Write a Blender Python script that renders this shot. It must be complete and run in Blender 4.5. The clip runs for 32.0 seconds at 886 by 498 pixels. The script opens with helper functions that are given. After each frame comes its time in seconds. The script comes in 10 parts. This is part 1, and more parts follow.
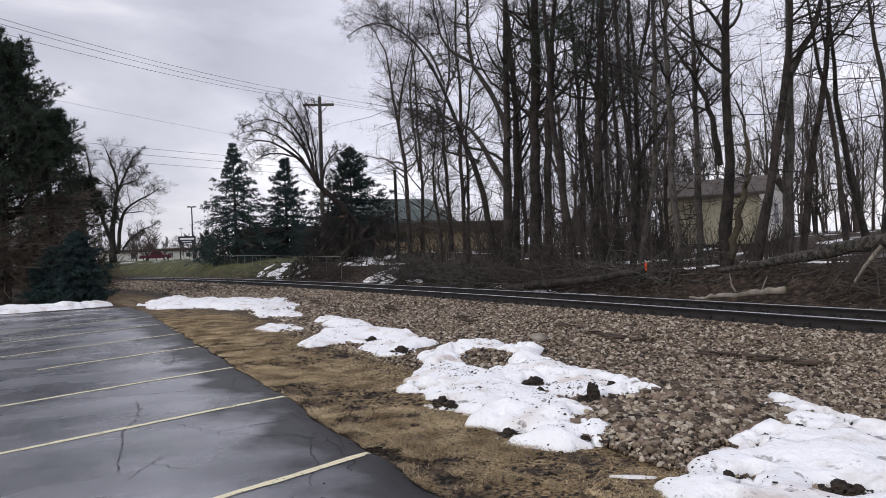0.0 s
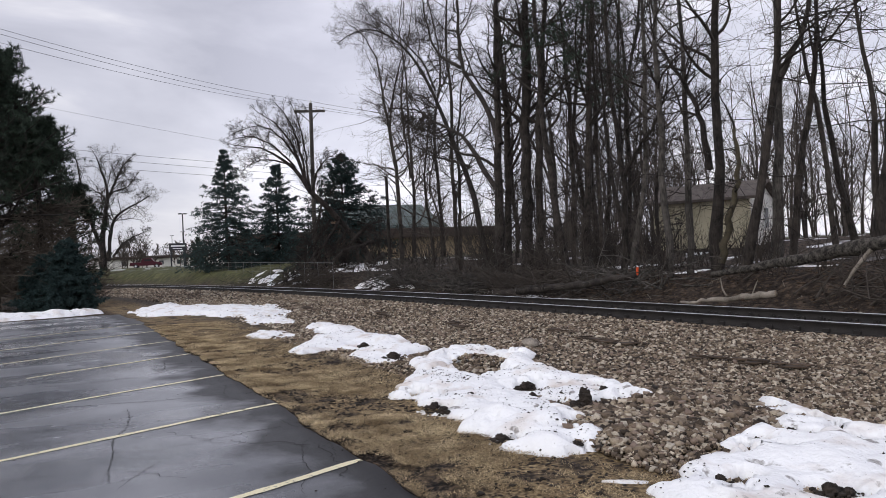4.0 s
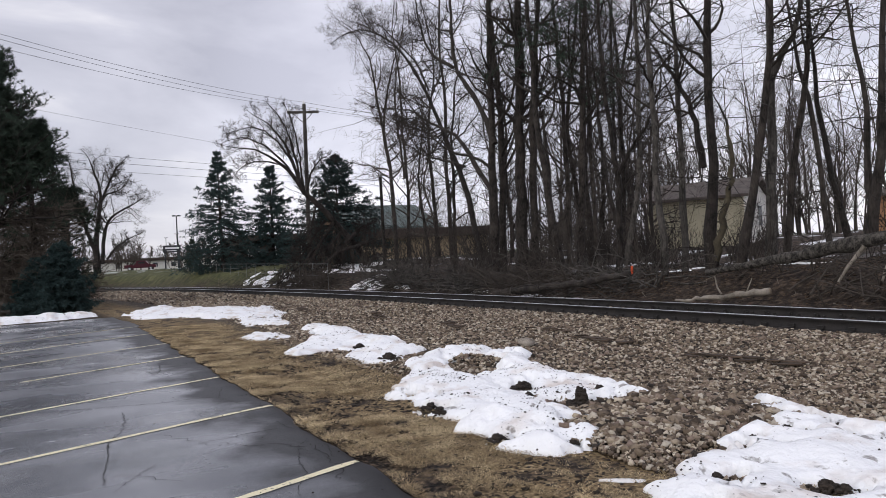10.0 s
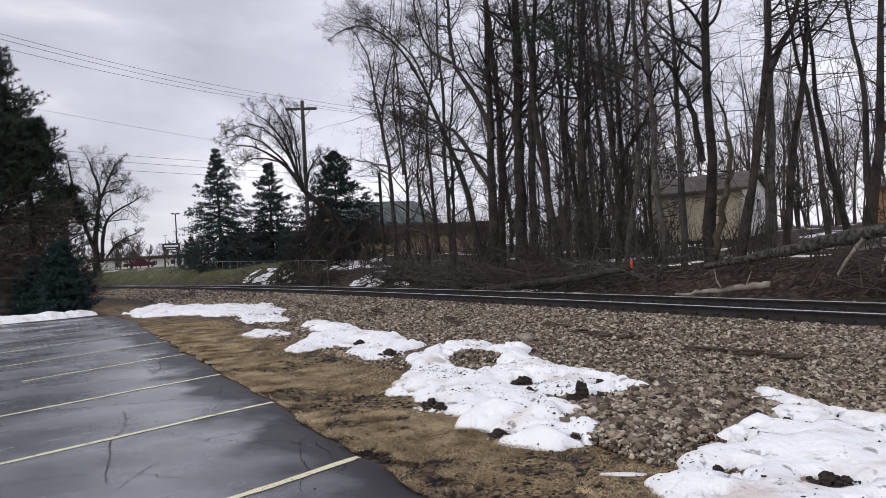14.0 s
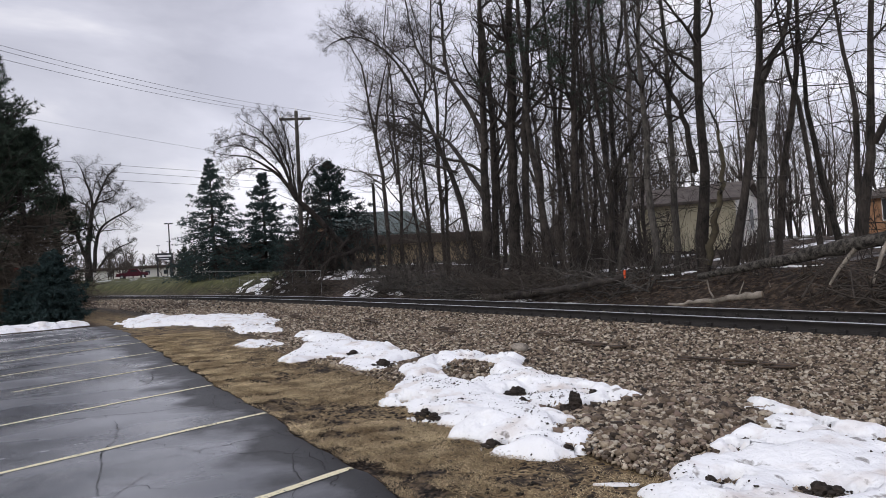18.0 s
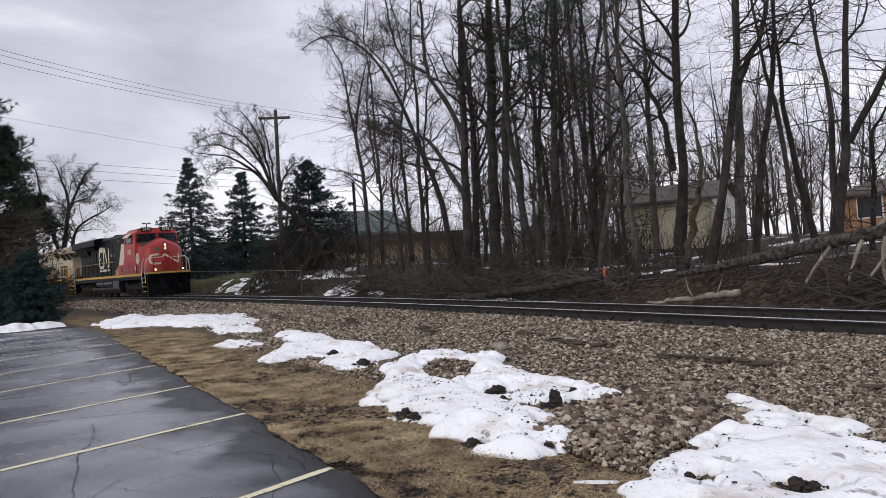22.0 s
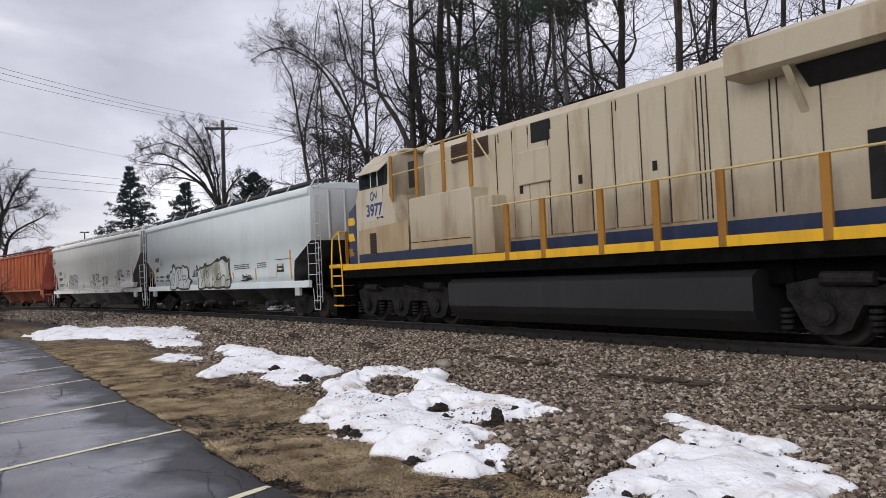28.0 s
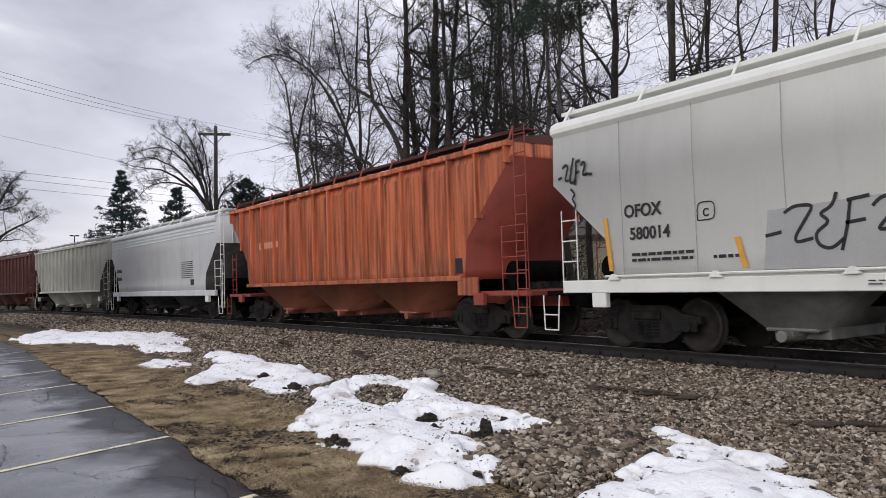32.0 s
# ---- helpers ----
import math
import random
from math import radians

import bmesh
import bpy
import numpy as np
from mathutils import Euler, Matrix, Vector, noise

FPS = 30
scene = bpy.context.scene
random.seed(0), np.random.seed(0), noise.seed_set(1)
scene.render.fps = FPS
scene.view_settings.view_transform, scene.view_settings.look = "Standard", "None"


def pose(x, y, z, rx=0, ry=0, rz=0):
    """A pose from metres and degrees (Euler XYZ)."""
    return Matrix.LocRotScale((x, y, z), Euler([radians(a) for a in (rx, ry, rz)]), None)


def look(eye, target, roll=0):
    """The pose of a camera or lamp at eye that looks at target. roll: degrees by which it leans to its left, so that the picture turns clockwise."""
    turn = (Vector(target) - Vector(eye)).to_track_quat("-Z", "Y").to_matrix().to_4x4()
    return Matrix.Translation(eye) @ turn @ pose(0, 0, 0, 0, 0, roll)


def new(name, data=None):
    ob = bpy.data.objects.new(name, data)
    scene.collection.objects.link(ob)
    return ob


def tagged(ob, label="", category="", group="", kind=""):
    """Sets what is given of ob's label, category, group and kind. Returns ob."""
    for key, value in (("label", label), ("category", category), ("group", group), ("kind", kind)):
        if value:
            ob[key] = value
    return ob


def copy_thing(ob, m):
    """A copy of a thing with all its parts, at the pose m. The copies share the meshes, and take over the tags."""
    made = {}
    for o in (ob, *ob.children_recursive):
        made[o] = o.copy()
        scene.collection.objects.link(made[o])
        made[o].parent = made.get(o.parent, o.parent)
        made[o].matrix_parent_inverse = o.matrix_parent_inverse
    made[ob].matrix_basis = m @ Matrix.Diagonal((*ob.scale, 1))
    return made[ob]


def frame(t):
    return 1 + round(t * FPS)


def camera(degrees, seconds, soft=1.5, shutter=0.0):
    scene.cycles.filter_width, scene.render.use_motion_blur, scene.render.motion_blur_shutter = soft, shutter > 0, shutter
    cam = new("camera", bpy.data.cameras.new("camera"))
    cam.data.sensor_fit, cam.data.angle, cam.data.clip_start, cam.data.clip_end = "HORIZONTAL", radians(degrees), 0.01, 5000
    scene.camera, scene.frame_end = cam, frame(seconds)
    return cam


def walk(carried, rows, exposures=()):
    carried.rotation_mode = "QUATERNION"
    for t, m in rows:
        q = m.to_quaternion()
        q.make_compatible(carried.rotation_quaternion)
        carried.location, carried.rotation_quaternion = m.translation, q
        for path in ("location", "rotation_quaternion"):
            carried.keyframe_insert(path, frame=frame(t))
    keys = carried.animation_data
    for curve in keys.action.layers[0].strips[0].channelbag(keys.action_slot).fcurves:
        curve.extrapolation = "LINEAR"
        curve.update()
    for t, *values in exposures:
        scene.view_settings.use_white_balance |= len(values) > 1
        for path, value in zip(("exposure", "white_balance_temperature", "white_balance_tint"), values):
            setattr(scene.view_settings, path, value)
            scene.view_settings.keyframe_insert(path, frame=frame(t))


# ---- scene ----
cam = camera(59.42, 32.0, soft=0.6, shutter=0.04)
# seconds, eye, yaw to the left of +y, pitch, roll (degrees)
PATH = [
    (0, 0.000, 0.000, 1.519, 63.906, 0.110, -2.404),
    (0.5, 0.001, 0.000, 1.520, 63.902, 0.153, -2.367),
    (1, -0.001, -0.001, 1.518, 63.920, 0.270, -2.282),
    (1.5, 0.003, -0.000, 1.521, 63.888, 0.520, -2.312),
    (2, 0.004, 0.001, 1.521, 63.816, 0.611, -2.424),
    (2.5, 0.004, 0.001, 1.522, 63.669, 0.555, -2.594),
    (3, 0.006, 0.001, 1.521, 63.530, 0.553, -2.630),
    (3.5, 0.004, 0.002, 1.520, 63.390, 0.545, -2.652),
    (5.5, 0.001, 0.004, 1.519, 63.048, 0.399, -2.718),
    (6, -0.001, 0.006, 1.517, 62.917, 0.466, -2.684),
    (6.5, -0.003, 0.005, 1.520, 62.863, 0.586, -2.760),
    (7, 0.001, -0.002, 1.520, 62.812, 0.615, -2.752),
    (7.5, 0.002, 0.001, 1.522, 62.841, 0.674, -2.743),
    (8, 0.001, 0.000, 1.521, 62.862, 0.720, -2.809),
    (8.5, -0.002, 0.005, 1.520, 62.950, 0.627, -2.939),
    (9, -0.003, 0.005, 1.518, 62.975, 0.571, -3.023),
    (9.5, -0.001, 0.004, 1.521, 62.941, 0.506, -3.124),
    (10, -0.005, 0.004, 1.521, 62.898, 0.489, -3.146),
    (10.5, -0.006, 0.003, 1.522, 62.901, 0.424, -3.147),
    (11, -0.009, 0.006, 1.519, 62.927, 0.348, -3.199),
    (11.5, -0.009, 0.005, 1.520, 62.926, 0.266, -3.268),
    (12, -0.010, 0.010, 1.520, 62.899, 0.328, -3.340),
    (12.5, -0.004, 0.005, 1.521, 62.776, 0.428, -3.352),
    (13, -0.005, 0.004, 1.517, 62.688, 0.397, -3.408),
    (13.5, -0.005, 0.002, 1.519, 62.734, 0.244, -3.526),
    (14, -0.002, -0.000, 1.521, 62.869, 0.175, -3.599),
    (14.5, 0.000, 0.002, 1.521, 62.900, 0.337, -3.544),
    (16.5, 0.013, -0.001, 1.523, 62.604, 1.046, -3.496),
    (17, 0.010, -0.001, 1.522, 62.556, 1.033, -3.526),
    (17.5, 0.007, 0.003, 1.521, 62.510, 0.959, -3.547),
    (18, 0.009, -0.001, 1.522, 62.365, 0.886, -3.579),
    (18.5, 0.010, 0.000, 1.523, 62.228, 0.921, -3.585),
    (19, 0.006, 0.004, 1.520, 62.106, 1.022, -3.536),
    (19.5, 0.008, 0.002, 1.523, 61.978, 0.978, -3.576),
    (20, 0.011, 0.001, 1.524, 61.810, 0.881, -3.614),
    (20.5, 0.006, 0.005, 1.520, 61.534, 0.738, -3.595),
    (21, 0.005, 0.003, 1.521, 61.229, 0.806, -3.571),
    (21.5, 0.002, 0.007, 1.521, 61.098, 0.847, -3.661),
    (22, 0.002, 0.009, 1.519, 60.949, 0.738, -3.767),
    (22.5, 0.002, 0.010, 1.519, 60.698, 0.553, -3.817),
    (23, -0.004, 0.012, 1.519, 60.499, 0.405, -3.756),
    (23.5, -0.004, 0.011, 1.519, 60.327, 0.423, -3.541),
    (24, 0.001, 0.007, 1.521, 59.999, 0.610, -3.334),
    (24.5, 0.005, 0.006, 1.524, 59.572, 0.806, -3.269),
    (25, 0.000, 0.012, 1.520, 59.177, 0.712, -3.374),
    (25.5, 0.002, 0.015, 1.517, 58.814, 0.688, -3.347),
    (27.5, 0.006, 0.027, 1.522, 57.270, 1.598, -2.717),
    (28, 0.006, 0.025, 1.522, 56.984, 1.735, -2.626),
    (28.5, 0.002, 0.029, 1.518, 56.831, 1.868, -2.450),
    (29, 0.006, 0.030, 1.520, 56.869, 1.982, -2.471),
    (29.5, 0.003, 0.031, 1.523, 56.805, 1.997, -2.466),
    (30, 0.004, 0.031, 1.522, 56.632, 1.960, -2.386),
    (30.5, 0.010, 0.027, 1.523, 56.397, 1.989, -2.195),
    (31, 0.012, 0.024, 1.525, 56.377, 2.134, -2.107),
    (31.5, 0.015, 0.020, 1.524, 56.341, 2.274, -1.882),
    (32, 0.017, 0.017, 1.530, 56.323, 2.389, -1.740),
]


def view(x, y, z, yaw, pitch, roll):
    a, b = radians(yaw), radians(pitch)
    ahead = Vector((-math.sin(a) * math.cos(b), math.cos(a) * math.cos(b), math.sin(b)))
    return look((x, y, z), Vector((x, y, z)) + 2 * ahead, roll)


walk(cam, [(r[0], view(*r[1:])) for r in PATH])

# ---- light ----
SUN_UP, SUN_ROUND = radians(38), radians(200)
world = bpy.data.worlds.new("sky")
scene.world = world
world.use_nodes = True
wt = world.node_tree
wt.nodes.clear()


def wnode(kind, **kw):
    n = wt.nodes.new(kind)
    for k, v in kw.items():
        n.inputs[k].default_value = v
    return n


w_out, w_bg = wnode("ShaderNodeOutputWorld"), wnode("ShaderNodeBackground")
w_tc, w_map = wnode("ShaderNodeTexCoord"), wnode("ShaderNodeMapping")
w_sky = wnode("ShaderNodeTexSky")
w_sky.sky_type, w_sky.sun_disc, w_sky.sun_elevation, w_sky.sun_rotation = "NISHITA", False, SUN_UP, SUN_ROUND
w_n1 = wnode("ShaderNodeTexNoise", Scale=2.6, Detail=6.0, Roughness=0.52, Distortion=0.35)
w_ramp = wnode("ShaderNodeValToRGB")
els = w_ramp.color_ramp.elements
els[0].position, els[0].color = 0.36, (0.48, 0.478, 0.56, 1)
els[1].position, els[1].color = 0.70, (1.06, 1.03, 1.06, 1)
mid = els.new(0.52)
mid.color = (0.655, 0.65, 0.74, 1)
w_map.inputs["Scale"].default_value = (1.0, 1.0, 2.4)
w_map.inputs["Location"].default_value = (0.35, 0.1, 0.2)
w_sep, w_up = wnode("ShaderNodeSeparateXYZ"), wnode("ShaderNodeMapRange")
w_up.inputs["From Min"].default_value, w_up.inputs["From Max"].default_value = 0.25, 1.0
w_up.inputs["To Min"].default_value, w_up.inputs["To Max"].default_value = 1.0, 1.12
w_mul = wnode("ShaderNodeVectorMath")
w_mul.operation = "SCALE"
w_dim = wnode("ShaderNodeVectorMath")
w_dim.operation = "SCALE"
w_dim.inputs["Scale"].default_value = 0.012
w_add = wnode("ShaderNodeVectorMath")
w_add.operation = "ADD"
L = wt.links.new
L(w_tc.outputs["Generated"], w_map.inputs["Vector"])
L(w_map.outputs["Vector"], w_n1.inputs["Vector"])
L(w_n1.outputs["Fac"], w_ramp.inputs["Fac"])
L(w_tc.outputs["Generated"], w_sep.inputs["Vector"])
L(w_sep.outputs["Z"], w_up.inputs["Value"])
# a thin bright place in the cloud cover, low over the bend of the track
w_dot, w_pow, w_amt = wnode("ShaderNodeVectorMath"), wnode("ShaderNodeMapRange"), wnode("ShaderNodeMath")
w_dot.operation = "DOT_PRODUCT"
w_dot.inputs[1].default_value = Vector((-0.90, 0.40, 0.165)).normalized()
w_pow.interpolation_type = "SMOOTHERSTEP"
w_pow.inputs["From Min"].default_value, w_pow.inputs["From Max"].default_value, w_pow.inputs["To Min"].default_value, w_pow.inputs["To Max"].default_value = 0.955, 1.0, 1.0, 1.22
L(w_tc.outputs["Generated"], w_dot.inputs[0])
L(w_dot.outputs["Value"], w_pow.inputs["Value"])
L(w_ramp.outputs["Color"], w_mul.inputs[0])
w_side, w_sg, w_s2 = wnode("ShaderNodeVectorMath"), wnode("ShaderNodeMath"), wnode("ShaderNodeMath")
w_side.operation, w_sg.operation, w_s2.operation = "DOT_PRODUCT", "MULTIPLY_ADD", "MULTIPLY"
w_side.inputs[1].default_value = (0.5, 0.87, 0.0)
w_sg.inputs[1].default_value, w_sg.inputs[2].default_value = 0.28, 1.0
L(w_tc.outputs["Generated"], w_side.inputs[0])
L(w_side.outputs["Value"], w_sg.inputs[0])
L(w_sg.outputs[0], w_s2.inputs[0])
w_amt.operation = "MULTIPLY"
L(w_up.outputs["Result"], w_amt.inputs[0])
L(w_pow.outputs["Result"], w_amt.inputs[1])
L(w_amt.outputs[0], w_s2.inputs[1])
L(w_s2.outputs[0], w_mul.inputs["Scale"])
L(w_sky.outputs["Color"], w_dim.inputs[0])
L(w_mul.outputs["Vector"], w_add.inputs[0])
L(w_dim.outputs["Vector"], w_add.inputs[1])
L(w_add.outputs["Vector"], w_bg.inputs["Color"])
L(w_bg.outputs["Background"], w_out.inputs["Surface"])
w_bg.inputs["Strength"].default_value = 1.075
sun = new("sun", bpy.data.lights.new("sun", "SUN"))
sun.data.energy, sun.data.angle, sun.data.color = 1.1, radians(30), (1.0, 0.97, 0.92)
sun.matrix_basis = look((4, -20, 11), (-8, 8, 0))

# ---- materials ----


def material(name, dark, light, rough=0.8, metal=0.0, scale=8.0, bump=0.2, fine=60.0, spec=0.4, var=0.0, contrast=(0.35, 0.65), dist=0.02, coat=0.0, grain=None):
    """Two tones mixed by noise at two scales, with fine relief; var: lightness that varies from object to object."""
    m = bpy.data.materials.new(name)
    m.use_nodes = True
    nt = m.node_tree
    b = nt.nodes["Principled BSDF"]
    tc = nt.nodes.new("ShaderNodeTexCoord")
    n1, n2 = nt.nodes.new("ShaderNodeTexNoise"), nt.nodes.new("ShaderNodeTexNoise")
    n1.inputs["Scale"].default_value, n1.inputs["Detail"].default_value = scale, 6
    n2.inputs["Scale"].default_value, n2.inputs["Detail"].default_value = fine, 4
    mixn = nt.nodes.new("ShaderNodeMath")
    mixn.operation = "MULTIPLY_ADD"
    mixn.inputs[1].default_value = 0.4
    ramp = nt.nodes.new("ShaderNodeValToRGB")
    ramp.color_ramp.elements[0].position, ramp.color_ramp.elements[1].position = contrast
    ramp.color_ramp.elements[0].color, ramp.color_ramp.elements[1].color = (*dark, 1), (*light, 1)
    k = nt.links.new
    k(tc.outputs["Object"], n1.inputs["Vector"])
    if grain:
        gm = nt.nodes.new("ShaderNodeMapping")
        gm.inputs["Scale"].default_value = grain
        k(tc.outputs["Object"], gm.inputs["Vector"])
        k(gm.outputs["Vector"], n2.inputs["Vector"])
    else:
        k(tc.outputs["Object"], n2.inputs["Vector"])
    sc = nt.nodes.new("ShaderNodeMath")
    sc.operation = "MULTIPLY"
    sc.inputs[1].default_value = 0.6
    k(n1.outputs["Fac"], sc.inputs[0])
    k(n2.outputs["Fac"], mixn.inputs[0])
    k(sc.outputs[0], mixn.inputs[2])
    k(mixn.outputs[0], ramp.inputs["Fac"])
    colour = ramp.outputs["Color"]
    if var:
        info, hsv, rng = nt.nodes.new("ShaderNodeObjectInfo"), nt.nodes.new("ShaderNodeHueSaturation"), nt.nodes.new("ShaderNodeMapRange")
        rng.inputs["To Min"].default_value, rng.inputs["To Max"].default_value = 1 - var, 1 + var
        k(info.outputs["Random"], rng.inputs["Value"])
        k(rng.outputs["Result"], hsv.inputs["Value"])
        k(colour, hsv.inputs["Color"])
        colour = hsv.outputs["Color"]
    k(colour, b.inputs["Base Color"])
    b.inputs["Roughness"].default_value, b.inputs["Metallic"].default_value = rough, metal
    b.inputs["Specular IOR Level"].default_value = spec
    b.inputs["Coat Weight"].default_value = coat
    if bump:
        bp = nt.nodes.new("ShaderNodeBump")
        bp.inputs["Strength"].default_value, bp.inputs["Distance"].default_value = bump, dist
        k(n2.outputs["Fac"], bp.inputs["Height"])
        k(bp.outputs["Normal"], b.inputs["Normal"])
    return m


def islands(m, amount):
    """Lightness that varies from loose piece to loose piece of one mesh."""
    nt = m.node_tree
    b = nt.nodes["Principled BSDF"]
    src = b.inputs["Base Color"].links[0].from_socket
    geo, hsv, rng = nt.nodes.new("ShaderNodeNewGeometry"), nt.nodes.new("ShaderNodeHueSaturation"), nt.nodes.new("ShaderNodeMapRange")
    rng.inputs["To Min"].default_value, rng.inputs["To Max"].default_value = 1 - amount, 1 + amount
    nt.links.new(geo.outputs["Random Per Island"], rng.inputs["Value"])
    nt.links.new(rng.outputs["Result"], hsv.inputs["Value"])
    nt.links.new(src, hsv.inputs["Color"])
    nt.links.new(hsv.outputs["Color"], b.inputs["Base Color"])
    return m


def glow(name, colour, strength):
    m = bpy.data.materials.new(name)
    m.use_nodes = True
    b = m.node_tree.nodes["Principled BSDF"]
    b.inputs["Base Color"].default_value = (*colour, 1)
    b.inputs["Emission Color"].default_value = (*colour, 1)
    b.inputs["Emission Strength"].default_value = strength
    return m


M = dict(
    bark=material("bark", (0.010, 0.0085, 0.0075), (0.058, 0.048, 0.042), 0.95, scale=3, fine=26, bump=1.0, var=0.35, dist=0.05, grain=(1, 1, 0.22), contrast=(0.38, 0.62)),
    bark_grey=material("bark_grey", (0.022, 0.020, 0.018), (0.115, 0.104, 0.094), 0.95, scale=3, fine=24, bump=1.0, var=0.3, dist=0.05, grain=(1, 1, 0.25), contrast=(0.38, 0.62)),
    twig=material("twig", (0.015, 0.0125, 0.011), (0.052, 0.043, 0.037), 0.95, scale=2, bump=0, var=0.3),
    twig_light=material("twig_light", (0.040, 0.033, 0.028), (0.090, 0.075, 0.064), 0.95, scale=2, bump=0, var=0.2),
    twig_grey=material("twig_grey", (0.035, 0.032, 0.030), (0.085, 0.078, 0.072), 0.95, scale=2, bump=0, var=0.2),
    moss=material("moss_bark", (0.04, 0.034, 0.023), (0.115, 0.098, 0.066), 0.95, scale=4, bump=0.5),
    needle=islands(material("needle", (0.014, 0.026, 0.018), (0.046, 0.070, 0.046), 0.8, scale=2, bump=0, var=0.2), 0.45),
    needle_blue=islands(material("needle_blue", (0.012, 0.028, 0.028), (0.04, 0.07, 0.068), 0.8, scale=2, bump=0), 0.45),
    needle_dead=islands(material("needle_dead", (0.055, 0.045, 0.037), (0.135, 0.112, 0.090), 0.9, scale=2, bump=0), 0.4),
    asphalt=None,
    steel=material("rail_steel", (0.010, 0.009, 0.009), (0.030, 0.026, 0.024), 0.8, 0.0, scale=5, bump=0.2),
    rail_head=material("rail_head", (0.70, 0.71, 0.73), (0.82, 0.83, 0.85), 0.42, 1.0, scale=20, bump=0.02),
    tie=material("creosote_tie", (0.022, 0.018, 0.016), (0.07, 0.055, 0.046), 0.9, scale=6, bump=0.5, var=0.3),
    stone=None,
    tinted=material("tinted_glass", (0.012, 0.013, 0.014), (0.02, 0.022, 0.024), 0.4, bump=0, spec=0.2),
    rotten=material("rotten_wood", (0.030, 0.021, 0.015), (0.115, 0.082, 0.058), 0.95, scale=7, bump=0.6, var=0.4),
    soil=material("soil_clod", (0.012, 0.010, 0.008), (0.05, 0.038, 0.03), 0.95, scale=9, bump=0.8),
    litter=islands(material("leaf_litter", (0.022, 0.015, 0.011), (0.12, 0.082, 0.055), 0.9, scale=3, bump=0), 0.7),
    straw=islands(material("dead_grass", (0.17, 0.115, 0.058), (0.64, 0.51, 0.31), 0.9, scale=2.2, bump=0, contrast=(0.40, 0.62)), 0.5),
    paint_line=material("worn_yellow_paint", (0.15, 0.14, 0.115), (0.80, 0.73, 0.50), 0.6, scale=10, fine=60, bump=0.1, contrast=(0.36, 0.46)),
    wood_pole=material("weathered_pole", (0.045, 0.041, 0.038), (0.12, 0.108, 0.098), 0.9, scale=3, bump=0.3),
    wire=material("wire", (0.03, 0.03, 0.032), (0.05, 0.05, 0.055), 0.6, bump=0),
    log=material("log_bark", (0.014, 0.012, 0.010), (0.15, 0.135, 0.118), 0.95, scale=9, fine=34, bump=1.0, dist=0.05, contrast=(0.42, 0.64)),
    log_bare=material("bare_log", (0.10, 0.085, 0.068), (0.36, 0.32, 0.27), 0.85, scale=3, bump=0.3),
    cut_wood=material("cut_wood", (0.14, 0.11, 0.08), (0.26, 0.21, 0.155), 0.8, scale=10, bump=0.2),
    orange=material("orange_flag", (0.85, 0.10, 0.03), (0.95, 0.16, 0.05), 0.6, bump=0),
    siding=material("cream_siding", (0.50, 0.45, 0.32), (0.62, 0.57, 0.42), 0.7, scale=1.5, bump=0.05),
    siding_white=material("white_siding", (0.66, 0.65, 0.60), (0.76, 0.75, 0.70), 0.7, scale=1.5, bump=0.05),
    shingle=material("brown_shingle", (0.07, 0.058, 0.05), (0.15, 0.125, 0.11), 0.9, scale=3, bump=0.4),
    green_roof=material("green_metal_roof", (0.05, 0.075, 0.072), (0.095, 0.125, 0.12), 0.45, scale=2, bump=0.02),
    brick=material("red_brick", (0.16, 0.10, 0.07), (0.30, 0.20, 0.14), 0.85, scale=3, bump=0.2),
    brick_orange=material("orange_brick", (0.32, 0.17, 0.09), (0.46, 0.26, 0.15), 0.85, scale=3, bump=0.2),
    tan_block=material("tan_block_wall", (0.22, 0.17, 0.11), (0.34, 0.27, 0.18), 0.85, scale=3, bump=0.15),
    dark_wall=material("dark_brown_wall", (0.035, 0.026, 0.022), (0.08, 0.06, 0.05), 0.85, scale=2, bump=0.1),
    grey_roof=material("grey_roof", (0.12, 0.12, 0.13), (0.2, 0.2, 0.21), 0.8, scale=2, bump=0.1),
    trim=material("white_trim", (0.7, 0.7, 0.68), (0.8, 0.8, 0.78), 0.6, bump=0),
    pane=material("window_pane", (0.03, 0.035, 0.04), (0.07, 0.08, 0.09), 0.08, bump=0, spec=0.8),
    galv=material("galvanised_steel", (0.16, 0.165, 0.165), (0.26, 0.265, 0.265), 0.6, 0.3, bump=0.05),
    sign_black=material("sign_black", (0.02, 0.022, 0.028), (0.035, 0.038, 0.045), 0.5, bump=0),
    sign_white=material("sign_white", (0.7, 0.7, 0.7), (0.8, 0.8, 0.8), 0.5, bump=0),
    truck_red=material("truck_red_paint", (0.040, 0.004, 0.010), (0.062, 0.006, 0.015), 0.45, bump=0, coat=0.1, spec=0.25),
    tyre=material("tyre_rubber", (0.012, 0.012, 0.013), (0.03, 0.03, 0.03), 0.85, bump=0.1),
    chrome=material("chrome", (0.55, 0.55, 0.56), (0.7, 0.7, 0.7), 0.2, 1.0, bump=0),
)


